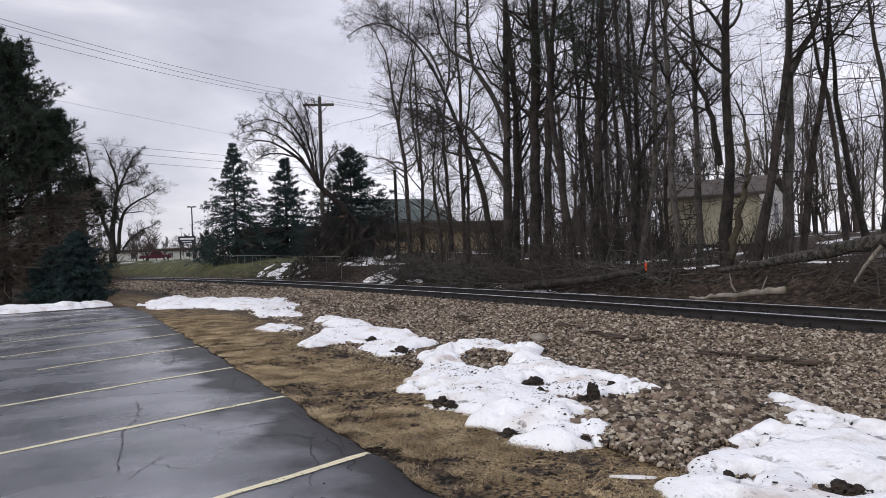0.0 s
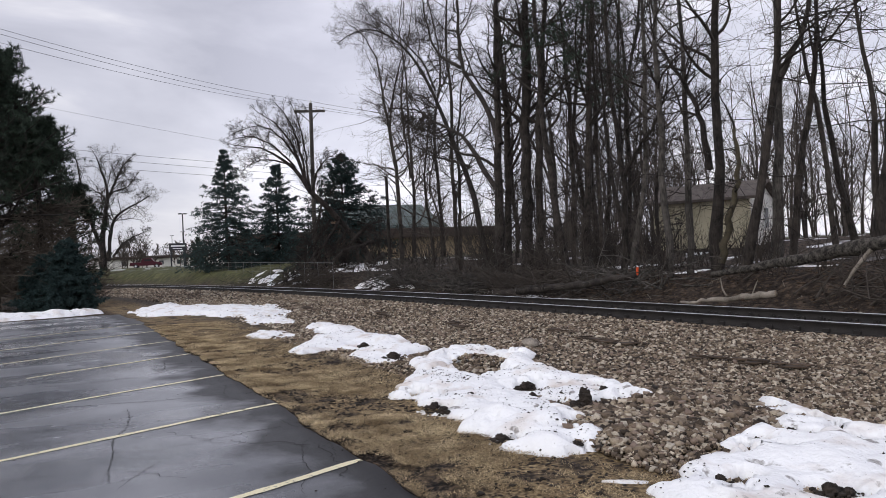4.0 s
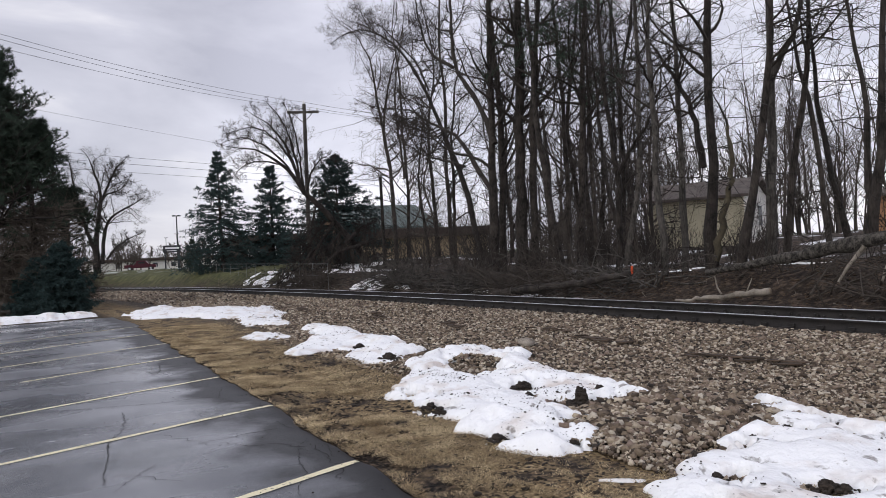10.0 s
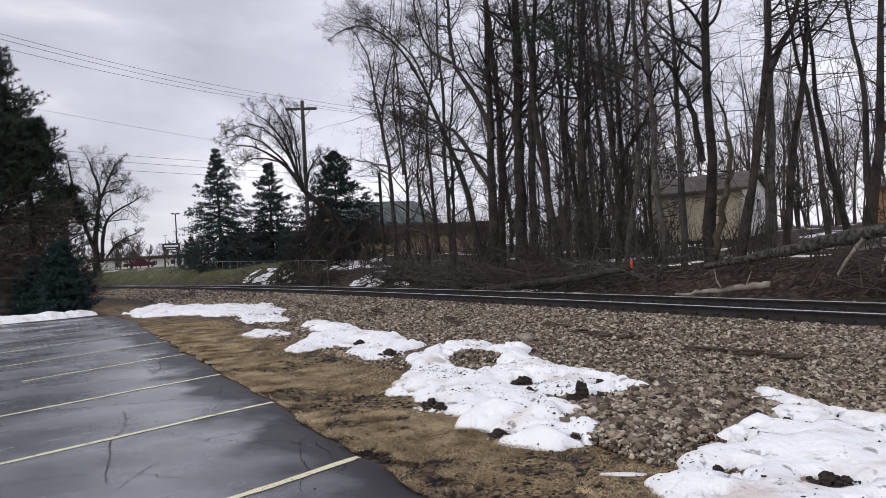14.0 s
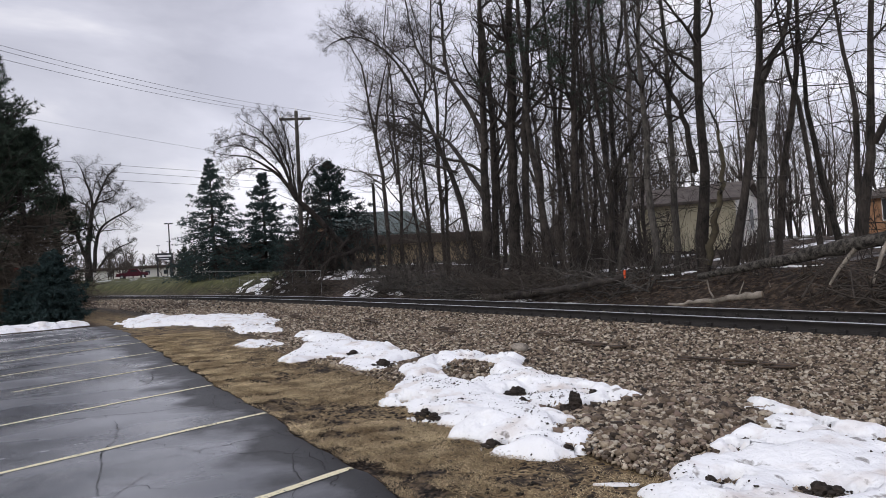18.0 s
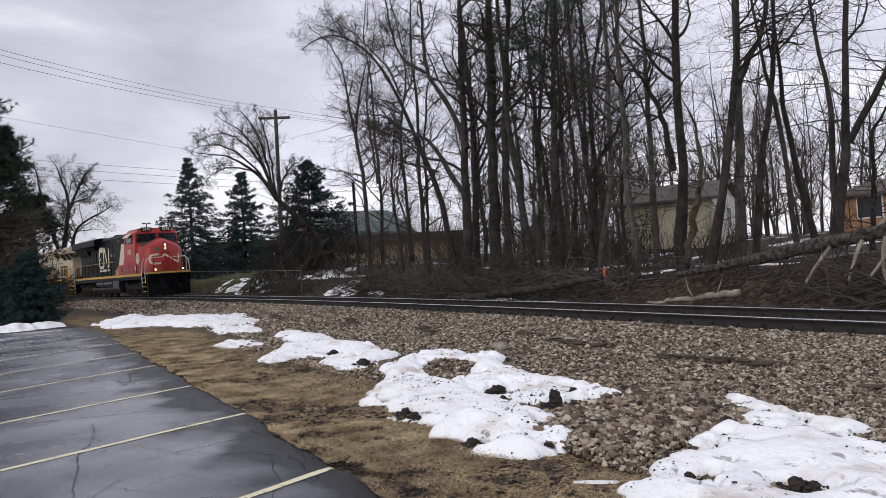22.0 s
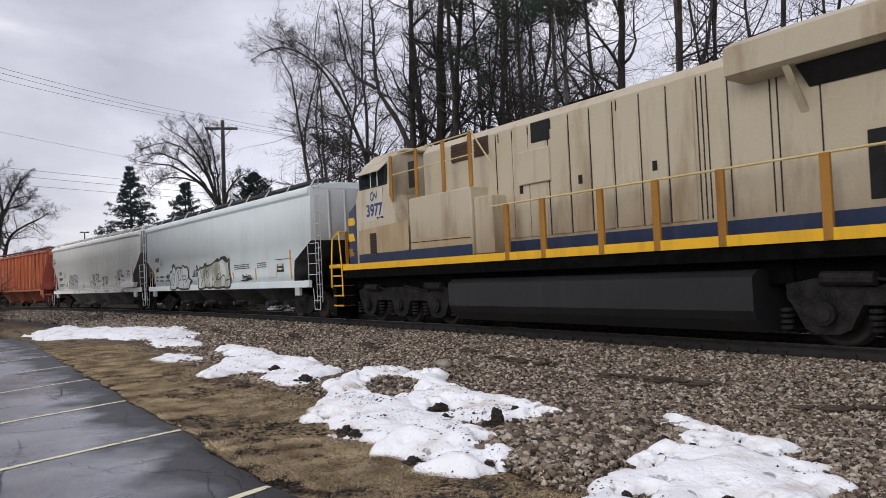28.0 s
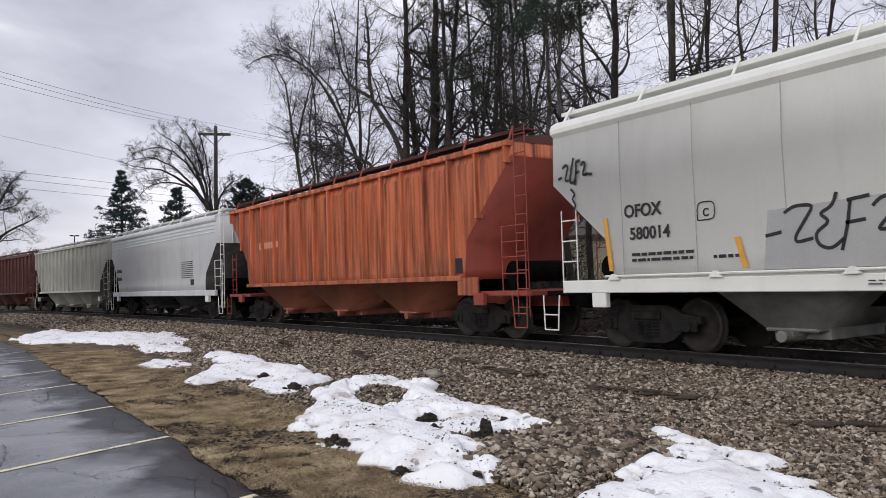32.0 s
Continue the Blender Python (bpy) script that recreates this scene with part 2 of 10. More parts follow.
def asphalt():
    """Wet, patched asphalt: darker damp areas with standing gloss, fine grit, cracks."""
    m = material("wet_asphalt", (0.105, 0.111, 0.126), (0.29, 0.298, 0.32), 0.5, scale=0.5, fine=150, bump=0.3, spec=0.5, dist=0.006, contrast=(0.44, 0.58))
    nt = m.node_tree
    b = nt.nodes["Principled BSDF"]
    k = nt.links.new
    tc = next(n for n in nt.nodes if n.type == "TEX_COORD")
    mp = nt.nodes.new("ShaderNodeMapping")
    mp.inputs["Scale"].default_value = (0.9, 0.35, 1)
    wet = nt.nodes.new("ShaderNodeTexNoise")
    wet.inputs["Scale"].default_value, wet.inputs["Detail"].default_value = 0.9, 5
    rr = nt.nodes.new("ShaderNodeValToRGB")
    rr.color_ramp.elements[0].position, rr.color_ramp.elements[1].position = 0.42, 0.56
    rr.color_ramp.elements[0].color, rr.color_ramp.elements[1].color = (0.08, 0.08, 0.08, 1), (0.34, 0.34, 0.34, 1)
    k(tc.outputs["Object"], mp.inputs["Vector"])
    k(mp.outputs["Vector"], wet.inputs["Vector"])
    k(wet.outputs["Fac"], rr.inputs["Fac"])
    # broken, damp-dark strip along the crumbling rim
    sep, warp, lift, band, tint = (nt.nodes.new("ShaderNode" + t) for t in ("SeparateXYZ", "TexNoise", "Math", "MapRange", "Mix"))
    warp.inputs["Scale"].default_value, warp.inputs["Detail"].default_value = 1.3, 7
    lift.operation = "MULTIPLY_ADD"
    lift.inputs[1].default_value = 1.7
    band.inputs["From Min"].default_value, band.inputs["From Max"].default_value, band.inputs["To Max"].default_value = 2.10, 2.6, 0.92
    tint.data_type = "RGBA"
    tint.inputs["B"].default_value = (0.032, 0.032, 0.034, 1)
    gloss = nt.nodes.new("ShaderNodeMix")
    gloss.inputs[3].default_value = 0.5
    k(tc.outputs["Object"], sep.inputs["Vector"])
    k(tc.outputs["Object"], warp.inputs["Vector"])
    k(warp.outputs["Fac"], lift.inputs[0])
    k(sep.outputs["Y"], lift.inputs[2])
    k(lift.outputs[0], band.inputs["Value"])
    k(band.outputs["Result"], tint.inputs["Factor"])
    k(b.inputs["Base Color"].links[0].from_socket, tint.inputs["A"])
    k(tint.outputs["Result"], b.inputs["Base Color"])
    k(band.outputs["Result"], gloss.inputs[0])
    k(rr.outputs["Color"], gloss.inputs[2])
    k(gloss.outputs[0], b.inputs["Roughness"])
    shine = nt.nodes.new("ShaderNodeMapRange")
    shine.inputs["To Min"].default_value, shine.inputs["To Max"].default_value = 0.5, 0.15
    k(band.outputs["Result"], shine.inputs["Value"])
    k(shine.outputs["Result"], b.inputs["Specular IOR Level"])
    return m


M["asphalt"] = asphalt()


def stone_material():
    """Crushed limestone and granite: each stone its own tint, with dust and dark damp sides."""
    m = material("ballast_stone", (0.55, 0.52, 0.49), (1.0, 1.0, 1.0), 0.85, scale=9, fine=70, bump=0.35, contrast=(0.34, 0.62))
    nt = m.node_tree
    b = nt.nodes["Principled BSDF"]
    geo, tone, mul = nt.nodes.new("ShaderNodeNewGeometry"), nt.nodes.new("ShaderNodeValToRGB"), nt.nodes.new("ShaderNodeMix")
    e = tone.color_ramp.elements
    e[0].position, e[0].color = 0.0, (0.022, 0.017, 0.013, 1)
    e[1].position, e[1].color = 1.0, (0.72, 0.63, 0.50, 1)
    for at, c in ((0.18, (0.095, 0.070, 0.050)), (0.34, (0.19, 0.145, 0.105)), (0.5, (0.29, 0.23, 0.165)), (0.62, (0.25, 0.185, 0.15)), (0.76, (0.46, 0.385, 0.28)), (0.88, (0.55, 0.50, 0.42))):
        e.new(at).color = (*c, 1)
    mul.data_type, mul.blend_type = "RGBA", "MULTIPLY"
    mul.inputs["Factor"].default_value = 1.0
    nt.links.new(geo.outputs["Random Per Island"], tone.inputs["Fac"])
    nt.links.new(tone.outputs["Color"], mul.inputs["A"])
    nt.links.new(b.inputs["Base Color"].links[0].from_socket, mul.inputs["B"])
    nt.links.new(mul.outputs["Result"], b.inputs["Base Color"])
    return m


M["stone"] = stone_material()
M["crack"] = material("tar_crack", (0.006, 0.006, 0.006), (0.018, 0.018, 0.018), 0.7, bump=0)


def ground_material():
    """Dead grass, brown soil and gravel by distance from the track (UV: along, across in metres)."""
    m = bpy.data.materials.new("ground_cover")
    m.use_nodes = True
    nt = m.node_tree
    b = nt.nodes["Principled BSDF"]
    k = nt.links.new
    uv = nt.nodes.new("ShaderNodeUVMap")
    tc = nt.nodes.new("ShaderNodeTexCoord")
    sep = nt.nodes.new("ShaderNodeSeparateXYZ")
    k(uv.outputs["UV"], sep.inputs["Vector"])

    def noise_(scale, detail=5, vec=None):
        n = nt.nodes.new("ShaderNodeTexNoise")
        n.inputs["Scale"].default_value, n.inputs["Detail"].default_value = scale, detail
        k(vec or tc.outputs["Object"], n.inputs["Vector"])
        return n.outputs["Fac"]

    def ramp(fac, *stops):
        r = nt.nodes.new("ShaderNodeValToRGB")
        e = r.color_ramp.elements
        e[0].position, e[0].color = stops[0][0], (*stops[0][1], 1)
        e[1].position, e[1].color = stops[-1][0], (*stops[-1][1], 1)
        for p, c in stops[1:-1]:
            e.new(p).color = (*c, 1)
        k(fac, r.inputs["Fac"])
        return r.outputs["Color"]

    def mix(fac, a, c):
        x = nt.nodes.new("ShaderNodeMix")
        x.data_type = "RGBA"
        k(fac, x.inputs["Factor"])
        k(a, x.inputs["A"])
        k(c, x.inputs["B"])
        return x.outputs["Result"]

    def edge(at, soft, wob, scale):
        """0 before, 1 beyond a line across the track, with a ragged rim."""
        n = noise_(scale, 6)
        a = nt.nodes.new("ShaderNodeMath")
        a.operation = "MULTIPLY_ADD"
        a.inputs[1].default_value = wob
        k(n, a.inputs[0])
        k(sep.outputs["Y"], a.inputs[2])
        r = nt.nodes.new("ShaderNodeMapRange")
        r.inputs["From Min"].default_value, r.inputs["From Max"].default_value = at + wob / 2 - soft, at + wob / 2 + soft
        k(a.outputs[0], r.inputs["Value"])
        return r.outputs["Result"]

    grass = mix(ramp(noise_(2.2, 5), (0.4, (0, 0, 0)), (0.65, (1, 1, 1))), ramp(noise_(26, 10), (0.36, (0.03, 0.021, 0.013)), (0.45, (0.14, 0.098, 0.052)), (0.56, (0.31, 0.23, 0.125)), (0.68, (0.48, 0.375, 0.22))), ramp(noise_(30, 10), (0.36, (0.028, 0.02, 0.014)), (0.50, (0.135, 0.092, 0.05)), (0.64, (0.31, 0.22, 0.115))))
    dirt = ramp(noise_(24, 10), (0.38, (0.007, 0.006, 0.005)), (0.50, (0.035, 0.026, 0.019)), (0.64, (0.14, 0.10, 0.068)))
    near = mix(ramp(noise_(2.6, 7), (0.51, (0, 0, 0)), (0.62, (1, 1, 1))), grass, dirt)
    vor = nt.nodes.new("ShaderNodeTexVoronoi")
    vor.inputs["Scale"].default_value = 17
    k(tc.outputs["Object"], vor.inputs["Vector"])
    sepc = nt.nodes.new("ShaderNodeSeparateColor")
    k(vor.outputs["Color"], sepc.inputs["Color"])
    gravel = ramp(sepc.outputs["Red"], (0.0, (0.014, 0.011, 0.009)), (0.5, (0.055, 0.043, 0.033)), (1.0, (0.15, 0.12, 0.094)))
    oil = ramp(noise_(5, 6), (0.3, (0.010, 0.009, 0.008)), (0.75, (0.035, 0.030, 0.026)))
    bank = ramp(noise_(6, 10), (0.30, (0.008, 0.006, 0.005)), (0.52, (0.045, 0.033, 0.025)), (0.68, (0.12, 0.088, 0.066)))
    lawn_ = ramp(noise_(1.6, 10), (0.35, (0.040, 0.045, 0.018)), (0.6, (0.095, 0.098, 0.04)), (0.8, (0.16, 0.14, 0.075)))
    white = ramp(noise_(9, 2), (0.3, (0.74, 0.75, 0.78)), (0.7, (0.85, 0.86, 0.88)))
    near = mix(edge(-9.25, 0.22, 0.6, 1.6), dirt, near)
    c = mix(edge(-7.4, 0.5, 1.6, 0.9), near, gravel)
    c = mix(edge(-1.15, 0.15, 0.4, 2.0), c, oil)
    c = mix(edge(1.5, 0.35, 0.8, 1.3), c, bank)
    # the lawn lies on the far side, back along the line
    al = nt.nodes.new("ShaderNodeMapRange")
    al.inputs["From Min"].default_value, al.inputs["From Max"].default_value = -44, -58
    k(sep.outputs["X"], al.inputs["Value"])
    la = nt.nodes.new("ShaderNodeMath")
    la.operation = "MULTIPLY"
    k(al.outputs["Result"], la.inputs[0])
    k(edge(3.2, 0.8, 2.0, 0.5), la.inputs[1])
    c = mix(la.outputs[0], c, lawn_)
    # old snow in patches over lawn and yards
    sn = ramp(noise_(0.33, 7), (0.58, (0, 0, 0)), (0.62, (1, 1, 1)))
    sm = nt.nodes.new("ShaderNodeMath")
    sm.operation = "MULTIPLY"
    k(sn, sm.inputs[0])
    k(edge(9.5, 2.5, 3.0, 0.4), sm.inputs[1])
    c = mix(sm.outputs[0], c, white)
    far = edge(95, 4, 10, 0.05)
    c = mix(far, c, white)
    k(c, b.inputs["Base Color"])
    b.inputs["Roughness"].default_value = 0.92
    b.inputs["Specular IOR Level"].default_value = 0.25
    bp = nt.nodes.new("ShaderNodeBump")
    bp.inputs["Strength"].default_value, bp.inputs["Distance"].default_value = 0.8, 0.04
    k(noise_(38, 8), bp.inputs["Height"])
    k(bp.outputs["Normal"], b.inputs["Normal"])
    return m


M["ground"] = ground_material()


def snow_material():
    """Old granular snow: brown dirt stains, dark grit, soft pits."""
    m = material("old_snow", (0.77, 0.78, 0.81), (0.94, 0.95, 0.965), 0.7, scale=3, fine=26, bump=0.6, spec=0.3, contrast=(0.22, 0.45), dist=0.03)
    nt = m.node_tree
    b = nt.nodes["Principled BSDF"]
    k = nt.links.new
    tc = next(n for n in nt.nodes if n.type == "TEX_COORD")
    src = b.inputs["Base Color"].links[0].from_socket
    for scale, lo, hi, most, tint in ((2.1, 0.53, 0.70, 0.5, (0.46, 0.33, 0.23, 1)), (7.0, 0.63, 0.70, 0.7, (0.10, 0.075, 0.055, 1)), (30.0, 0.67, 0.71, 0.5, (0.14, 0.11, 0.08, 1))):
        n, r_, x = nt.nodes.new("ShaderNodeTexNoise"), nt.nodes.new("ShaderNodeMapRange"), nt.nodes.new("ShaderNodeMix")
        n.inputs["Scale"].default_value, n.inputs["Detail"].default_value = scale, 9
        r_.inputs["From Min"].default_value, r_.inputs["From Max"].default_value, r_.inputs["To Max"].default_value = lo, hi, most
        x.data_type = "RGBA"
        x.inputs["B"].default_value = tint
        k(tc.outputs["Object"], n.inputs["Vector"])
        k(n.outputs["Fac"], r_.inputs["Value"])
        k(r_.outputs["Result"], x.inputs["Factor"])
        k(src, x.inputs["A"])
        src = x.outputs["Result"]
    k(src, b.inputs["Base Color"])
    return m


M["snow"] = snow_material()

# ---- building blocks ----


def up(*xyz):
    return np.array(xyz, float)


def smooth(a, b, x):
    u = np.clip((np.asarray(x, float) - a) / (b - a), 0, 1)
    return u * u * (3 - 2 * u)


def vnoise(x, y, seed=0):
    """Smooth value noise in 0..1, for arrays."""
    x, y = np.asarray(x, float), np.asarray(y, float)
    xi, yi = np.floor(x).astype(np.int64), np.floor(y).astype(np.int64)
    fx, fy = x - xi, y - yi
    fx, fy = fx * fx * (3 - 2 * fx), fy * fy * (3 - 2 * fy)

    def h(a, b):
        n = (a * 374761393 + b * 668265263 + seed * 974711) & 0x7FFFFFFF
        n = ((n ^ (n >> 13)) * 1274126177) & 0x7FFFFFFF
        return ((n ^ (n >> 16)) & 0xFFFF) / 65535.0

    return (h(xi, yi) * (1 - fx) + h(xi + 1, yi) * fx) * (1 - fy) + (h(xi, yi + 1) * (1 - fx) + h(xi + 1, yi + 1) * fx) * fy


def fbm(x, y, seed=0, octaves=4):
    t, a, s = 0, 0.5, 1.0
    for o in range(octaves):
        t, a, s = t + a * vnoise(np.asarray(x) * s, np.asarray(y) * s, seed + o), a / 2, s * 2.03
    return t


def mesh_np(name, verts, faces, mats, shade=False, idx=None):
    """A mesh from arrays: verts (n, 3), faces (m, 3 or 4) or a list of such arrays."""
    me = bpy.data.meshes.new(name)
    faces = faces if isinstance(faces, list) else [faces]
    faces = [np.asarray(f, np.int32) for f in faces if len(f)]
    verts = np.asarray(verts, np.float32)
    me.vertices.add(len(verts))
    me.vertices.foreach_set("co", verts.ravel())
    sizes = np.concatenate([np.full(len(f), f.shape[1], np.int32) for f in faces])
    loops = np.concatenate([f.ravel() for f in faces])
    me.loops.add(len(loops))
    me.loops.foreach_set("vertex_index", loops)
    me.polygons.add(len(sizes))
    me.polygons.foreach_set("loop_start", np.r_[0, np.cumsum(sizes)[:-1]].astype(np.int32))
    me.update(calc_edges=True)
    for m in mats if isinstance(mats, (list, tuple)) else [mats]:
        me.materials.append(m)
    if idx is not None:
        me.polygons.foreach_set("material_index", np.asarray(idx, np.int32))
    if shade:
        me.polygons.foreach_set("use_smooth", np.ones(len(sizes), bool))
    me.validate()
    return me


def part_np(name, verts, faces, mats, parent=None, label="", shade=False, idx=None):
    ob = new(name, mesh_np(name, verts, faces, mats, shade, idx))
    if parent:
        ob.parent = parent
    if label:
        tagged(ob, label)
    return ob


def part(name, bm, mat, parent=None, label="", shade=False):
    """One mesh object out of a bmesh, under a thing or a part."""
    me = bpy.data.meshes.new(name)
    bm.normal_update()
    bm.to_mesh(me)
    bm.free()
    me.materials.append(mat)
    if shade:
        me.polygons.foreach_set("use_smooth", np.ones(len(me.polygons), bool))
    ob = new(name, me)
    if parent:
        ob.parent = parent
    if label:
        tagged(ob, label)
    return ob


def thing(name, m, label, category, group="", kind=""):
    e = new(name)
    e.empty_display_size = 0.3
    e.matrix_basis = m
    return tagged(e, label, category, group, kind)


def box(bm, lo, hi, bevel=0.0):
    """A box between two corners, with bevelled edges."""
    v = [bm.verts.new((x, y, z)) for x in (lo[0], hi[0]) for y in (lo[1], hi[1]) for z in (lo[2], hi[2])]
    fs = [bm.faces.new([v[i] for i in f]) for f in ((0, 1, 3, 2), (4, 6, 7, 5), (0, 4, 5, 1), (2, 3, 7, 6), (0, 2, 6, 4), (1, 5, 7, 3))]
    if bevel:
        es = list({e for f in fs for e in f.edges})
        bmesh.ops.bevel(bm, geom=es, offset=bevel, segments=1, affect="EDGES", profile=0.7)
    return bm


def boxes(*pairs, bevel=0.0):
    bm = bmesh.new()
    for lo, hi in pairs:
        box(bm, [min(a, b) for a, b in zip(lo, hi)], [max(a, b) for a, b in zip(lo, hi)], bevel)
    return bm


def rod(bm, a, b, r, k=8, r2=None):
    """A round bar from a to b."""
    a, b = Vector(a), Vector(b)
    d = (b - a).normalized()
    s = d.orthogonal().normalized()
    t = d.cross(s)
    r2 = r if r2 is None else r2
    rings = []
    for p, q in ((a, r), (b, r2)):
        rings.append([bm.verts.new(p + q * (math.cos(2 * math.pi * i / k) * s + math.sin(2 * math.pi * i / k) * t)) for i in range(k)])
    for i in range(k):
        bm.faces.new((rings[0][i], rings[0][(i + 1) % k], rings[1][(i + 1) % k], rings[1][i]))
    bm.faces.new(rings[0][::-1])
    bm.faces.new(rings[1])
    return bm


def rods(runs, r, k=6):
    """Round bars along polylines."""
    bm = bmesh.new()
    for run in runs:
        for a, b in zip(run, run[1:]):
            rod(bm, a, b, r, k)
    return bm


def slab(bm, outline, axis, a, b):
    """An outline in the plane across an axis, drawn out from a to b along it (outline pairs: the other two axes in order)."""
    def at(p, v):
        q = list(p)
        q.insert(axis, v)
        return q
    r0, r1 = [bm.verts.new(at(p, a)) for p in outline], [bm.verts.new(at(p, b)) for p in outline]
    n = len(outline)
    for i in range(n):
        bm.faces.new((r0[i], r0[(i + 1) % n], r1[(i + 1) % n], r1[i]))
    bm.faces.new(r0[::-1])
    bm.faces.new(r1)
    bmesh.ops.recalc_face_normals(bm, faces=bm.faces)
    return bm


# ---- the line of the track ----
TRACK_Y, BEND_X, BEND_R, BEND_END = 11.656, -12.8, 366.0, 0.27
RAIL_TOP = 0.20


def track(s):
    """Place and heading of the track's centre at s metres along it (s is x on the straight part)."""
    u = max(0.0, BEND_X - s)
    a = min(u / BEND_R, BEND_END)
    x, y = BEND_X - BEND_R * math.sin(a), TRACK_Y - BEND_R * (1 - math.cos(a))
    rest = u - a * BEND_R
    if u <= 0:
        return s, TRACK_Y, 0.0
    return x - rest * math.cos(a), y - rest * math.sin(a), a


def track_np(s, o):
    """World x, y of points s along and o across (positive: away from the parking lot)."""
    s, o = np.asarray(s, float), np.asarray(o, float)
    u = np.maximum(0.0, BEND_X - s)
    a = np.minimum(u / BEND_R, BEND_END)
    rest = u - a * BEND_R
    x = np.where(u <= 0, s, BEND_X - BEND_R * np.sin(a) - rest * np.cos(a))
    y = TRACK_Y - BEND_R * (1 - np.cos(a)) - rest * np.sin(a)
    return x - o * np.sin(a), y + o * np.cos(a)


def bank_top(s):
    return np.interp(s, (-130, -70, -45, -36, -29, -24, -17, -13, -8, 20), (1.9, 1.6, 1.4, 1.0, 0.6, 0.62, 0.85, 1.12, 1.35, 1.45))


def height(s, o):
    """Height of the ground at s along the track and o across it."""
    s, o = np.asarray(s, float), np.asarray(o, float)
    z = np.where(o < 0, 0.0 + 0.03 * smooth(-5.5, -1.6, o), 0.03 - 0.06 * smooth(1.6, 2.4, o))
    z = z + smooth(2.4, 4.8, o) * 0.72 * bank_top(s) + smooth(4.5, 11, o) * 0.28 * bank_top(s)
    z = z + smooth(9, 30, o) * (1.55 - np.minimum(bank_top(s), 1.55)) + smooth(40, 130, o) * 0.6
    bumps = (fbm(s * 0.9, o * 0.9, 3) - 0.47) * 0.28 * smooth(2.2, 4.0, o)
    near = (fbm(s * 1.6, o * 1.6, 9) - 0.47) * 0.06 * smooth(-10.2, -8.5, o) * (1 - smooth(-2.5, -1.8, o))
    return np.where(o < -9.3, -0.035, z) + bumps + near


def at_xy(x, y):
    """Height of the ground under a world point (good within a few hundred metres)."""
    s = x
    for _ in range(6):
        px, py, a = track(s)
        s += (x - px) * math.cos(a) + (y - py) * math.sin(a)
    px, py, a = track(s)
    o = -(x - px) * math.sin(a) + (y - py) * math.cos(a)
    return float(height(s, o))

# ---- ground, parking lot, track bed ----


def build_ground():
    s = np.r_[np.linspace(-1500, -140, 18), np.linspace(-130, -32, 60), np.linspace(-30, 6, 181), np.linspace(8, 60, 22), np.linspace(80, 900, 9)]
    o = np.r_[-330, -250, -160, -100, -60, -40, -25, -14, -10.0, np.linspace(-9.6, -1.5, 46), np.linspace(-1.2, 1.8, 8), np.linspace(2.0, 12, 60), np.linspace(13, 40, 28), np.linspace(45, 160, 18), 220, 320, 500, 800, 1300, 2200]
    S, O = np.meshgrid(s, o, indexing="ij")
    X, Y = track_np(S, O)
    Z = height(S, O)
    n, m = S.shape
    idx = np.arange(n * m).reshape(n, m)
    f = np.stack([idx[:-1, :-1], idx[1:, :-1], idx[1:, 1:], idx[:-1, 1:]], -1).reshape(-1, 4)
    ob = part_np("ground", np.stack([X, Y, Z], -1).reshape(-1, 3), f, M["ground"], shade=True)
    tagged(ob, "flat ground of gravel, brown soil, dead grass and patchy snow", "ground", kind="structure")
    uv = ob.data.uv_layers.new(name="UVMap")
    so = np.stack([S, O], -1).reshape(-1, 2)
    li = np.empty(len(ob.data.loops), np.int32)
    ob.data.loops.foreach_get("vertex_index", li)
    uv.data.foreach_set("uv", so[li].astype(np.float32).ravel())
    return ob


ground = build_ground()


def edge_y(x):
    """The ragged rim of the asphalt."""
    return 2.07 - 0.010 * (np.asarray(x) + 5) + (fbm(np.asarray(x) * 1.3, 0, 21) - 0.47) * 0.22


def build_lot():
    x = np.r_[np.linspace(-29.5, -4, 256), np.linspace(-3.9, 16, 60)]
    v = np.r_[0, 0.0008, 0.01, 0.03, 0.06, np.linspace(0.1, 1, 22)]
    X, V = np.meshgrid(x, v, indexing="ij")
    top = edge_y(X)
    Y = top - V * (top + 26)
    X = X + np.where(X < -28, (fbm(Y * 0.8, 1, 5) - 0.5) * 0.9, 0)
    Z = np.where(V == 0, -0.06, 0.004 * np.sin(X * 0.5) + 0.003 * np.sin(Y * 1.3))
    n, m = X.shape
    idx = np.arange(n * m).reshape(n, m)
    f = np.stack([idx[:-1, :-1], idx[:-1, 1:], idx[1:, 1:], idx[1:, :-1]], -1).reshape(-1, 4)
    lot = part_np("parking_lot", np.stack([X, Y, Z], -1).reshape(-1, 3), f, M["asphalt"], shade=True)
    return tagged(lot, "wet grey asphalt parking lot with cracks and worn lines", "parking lot", kind="structure")


lot = build_lot()


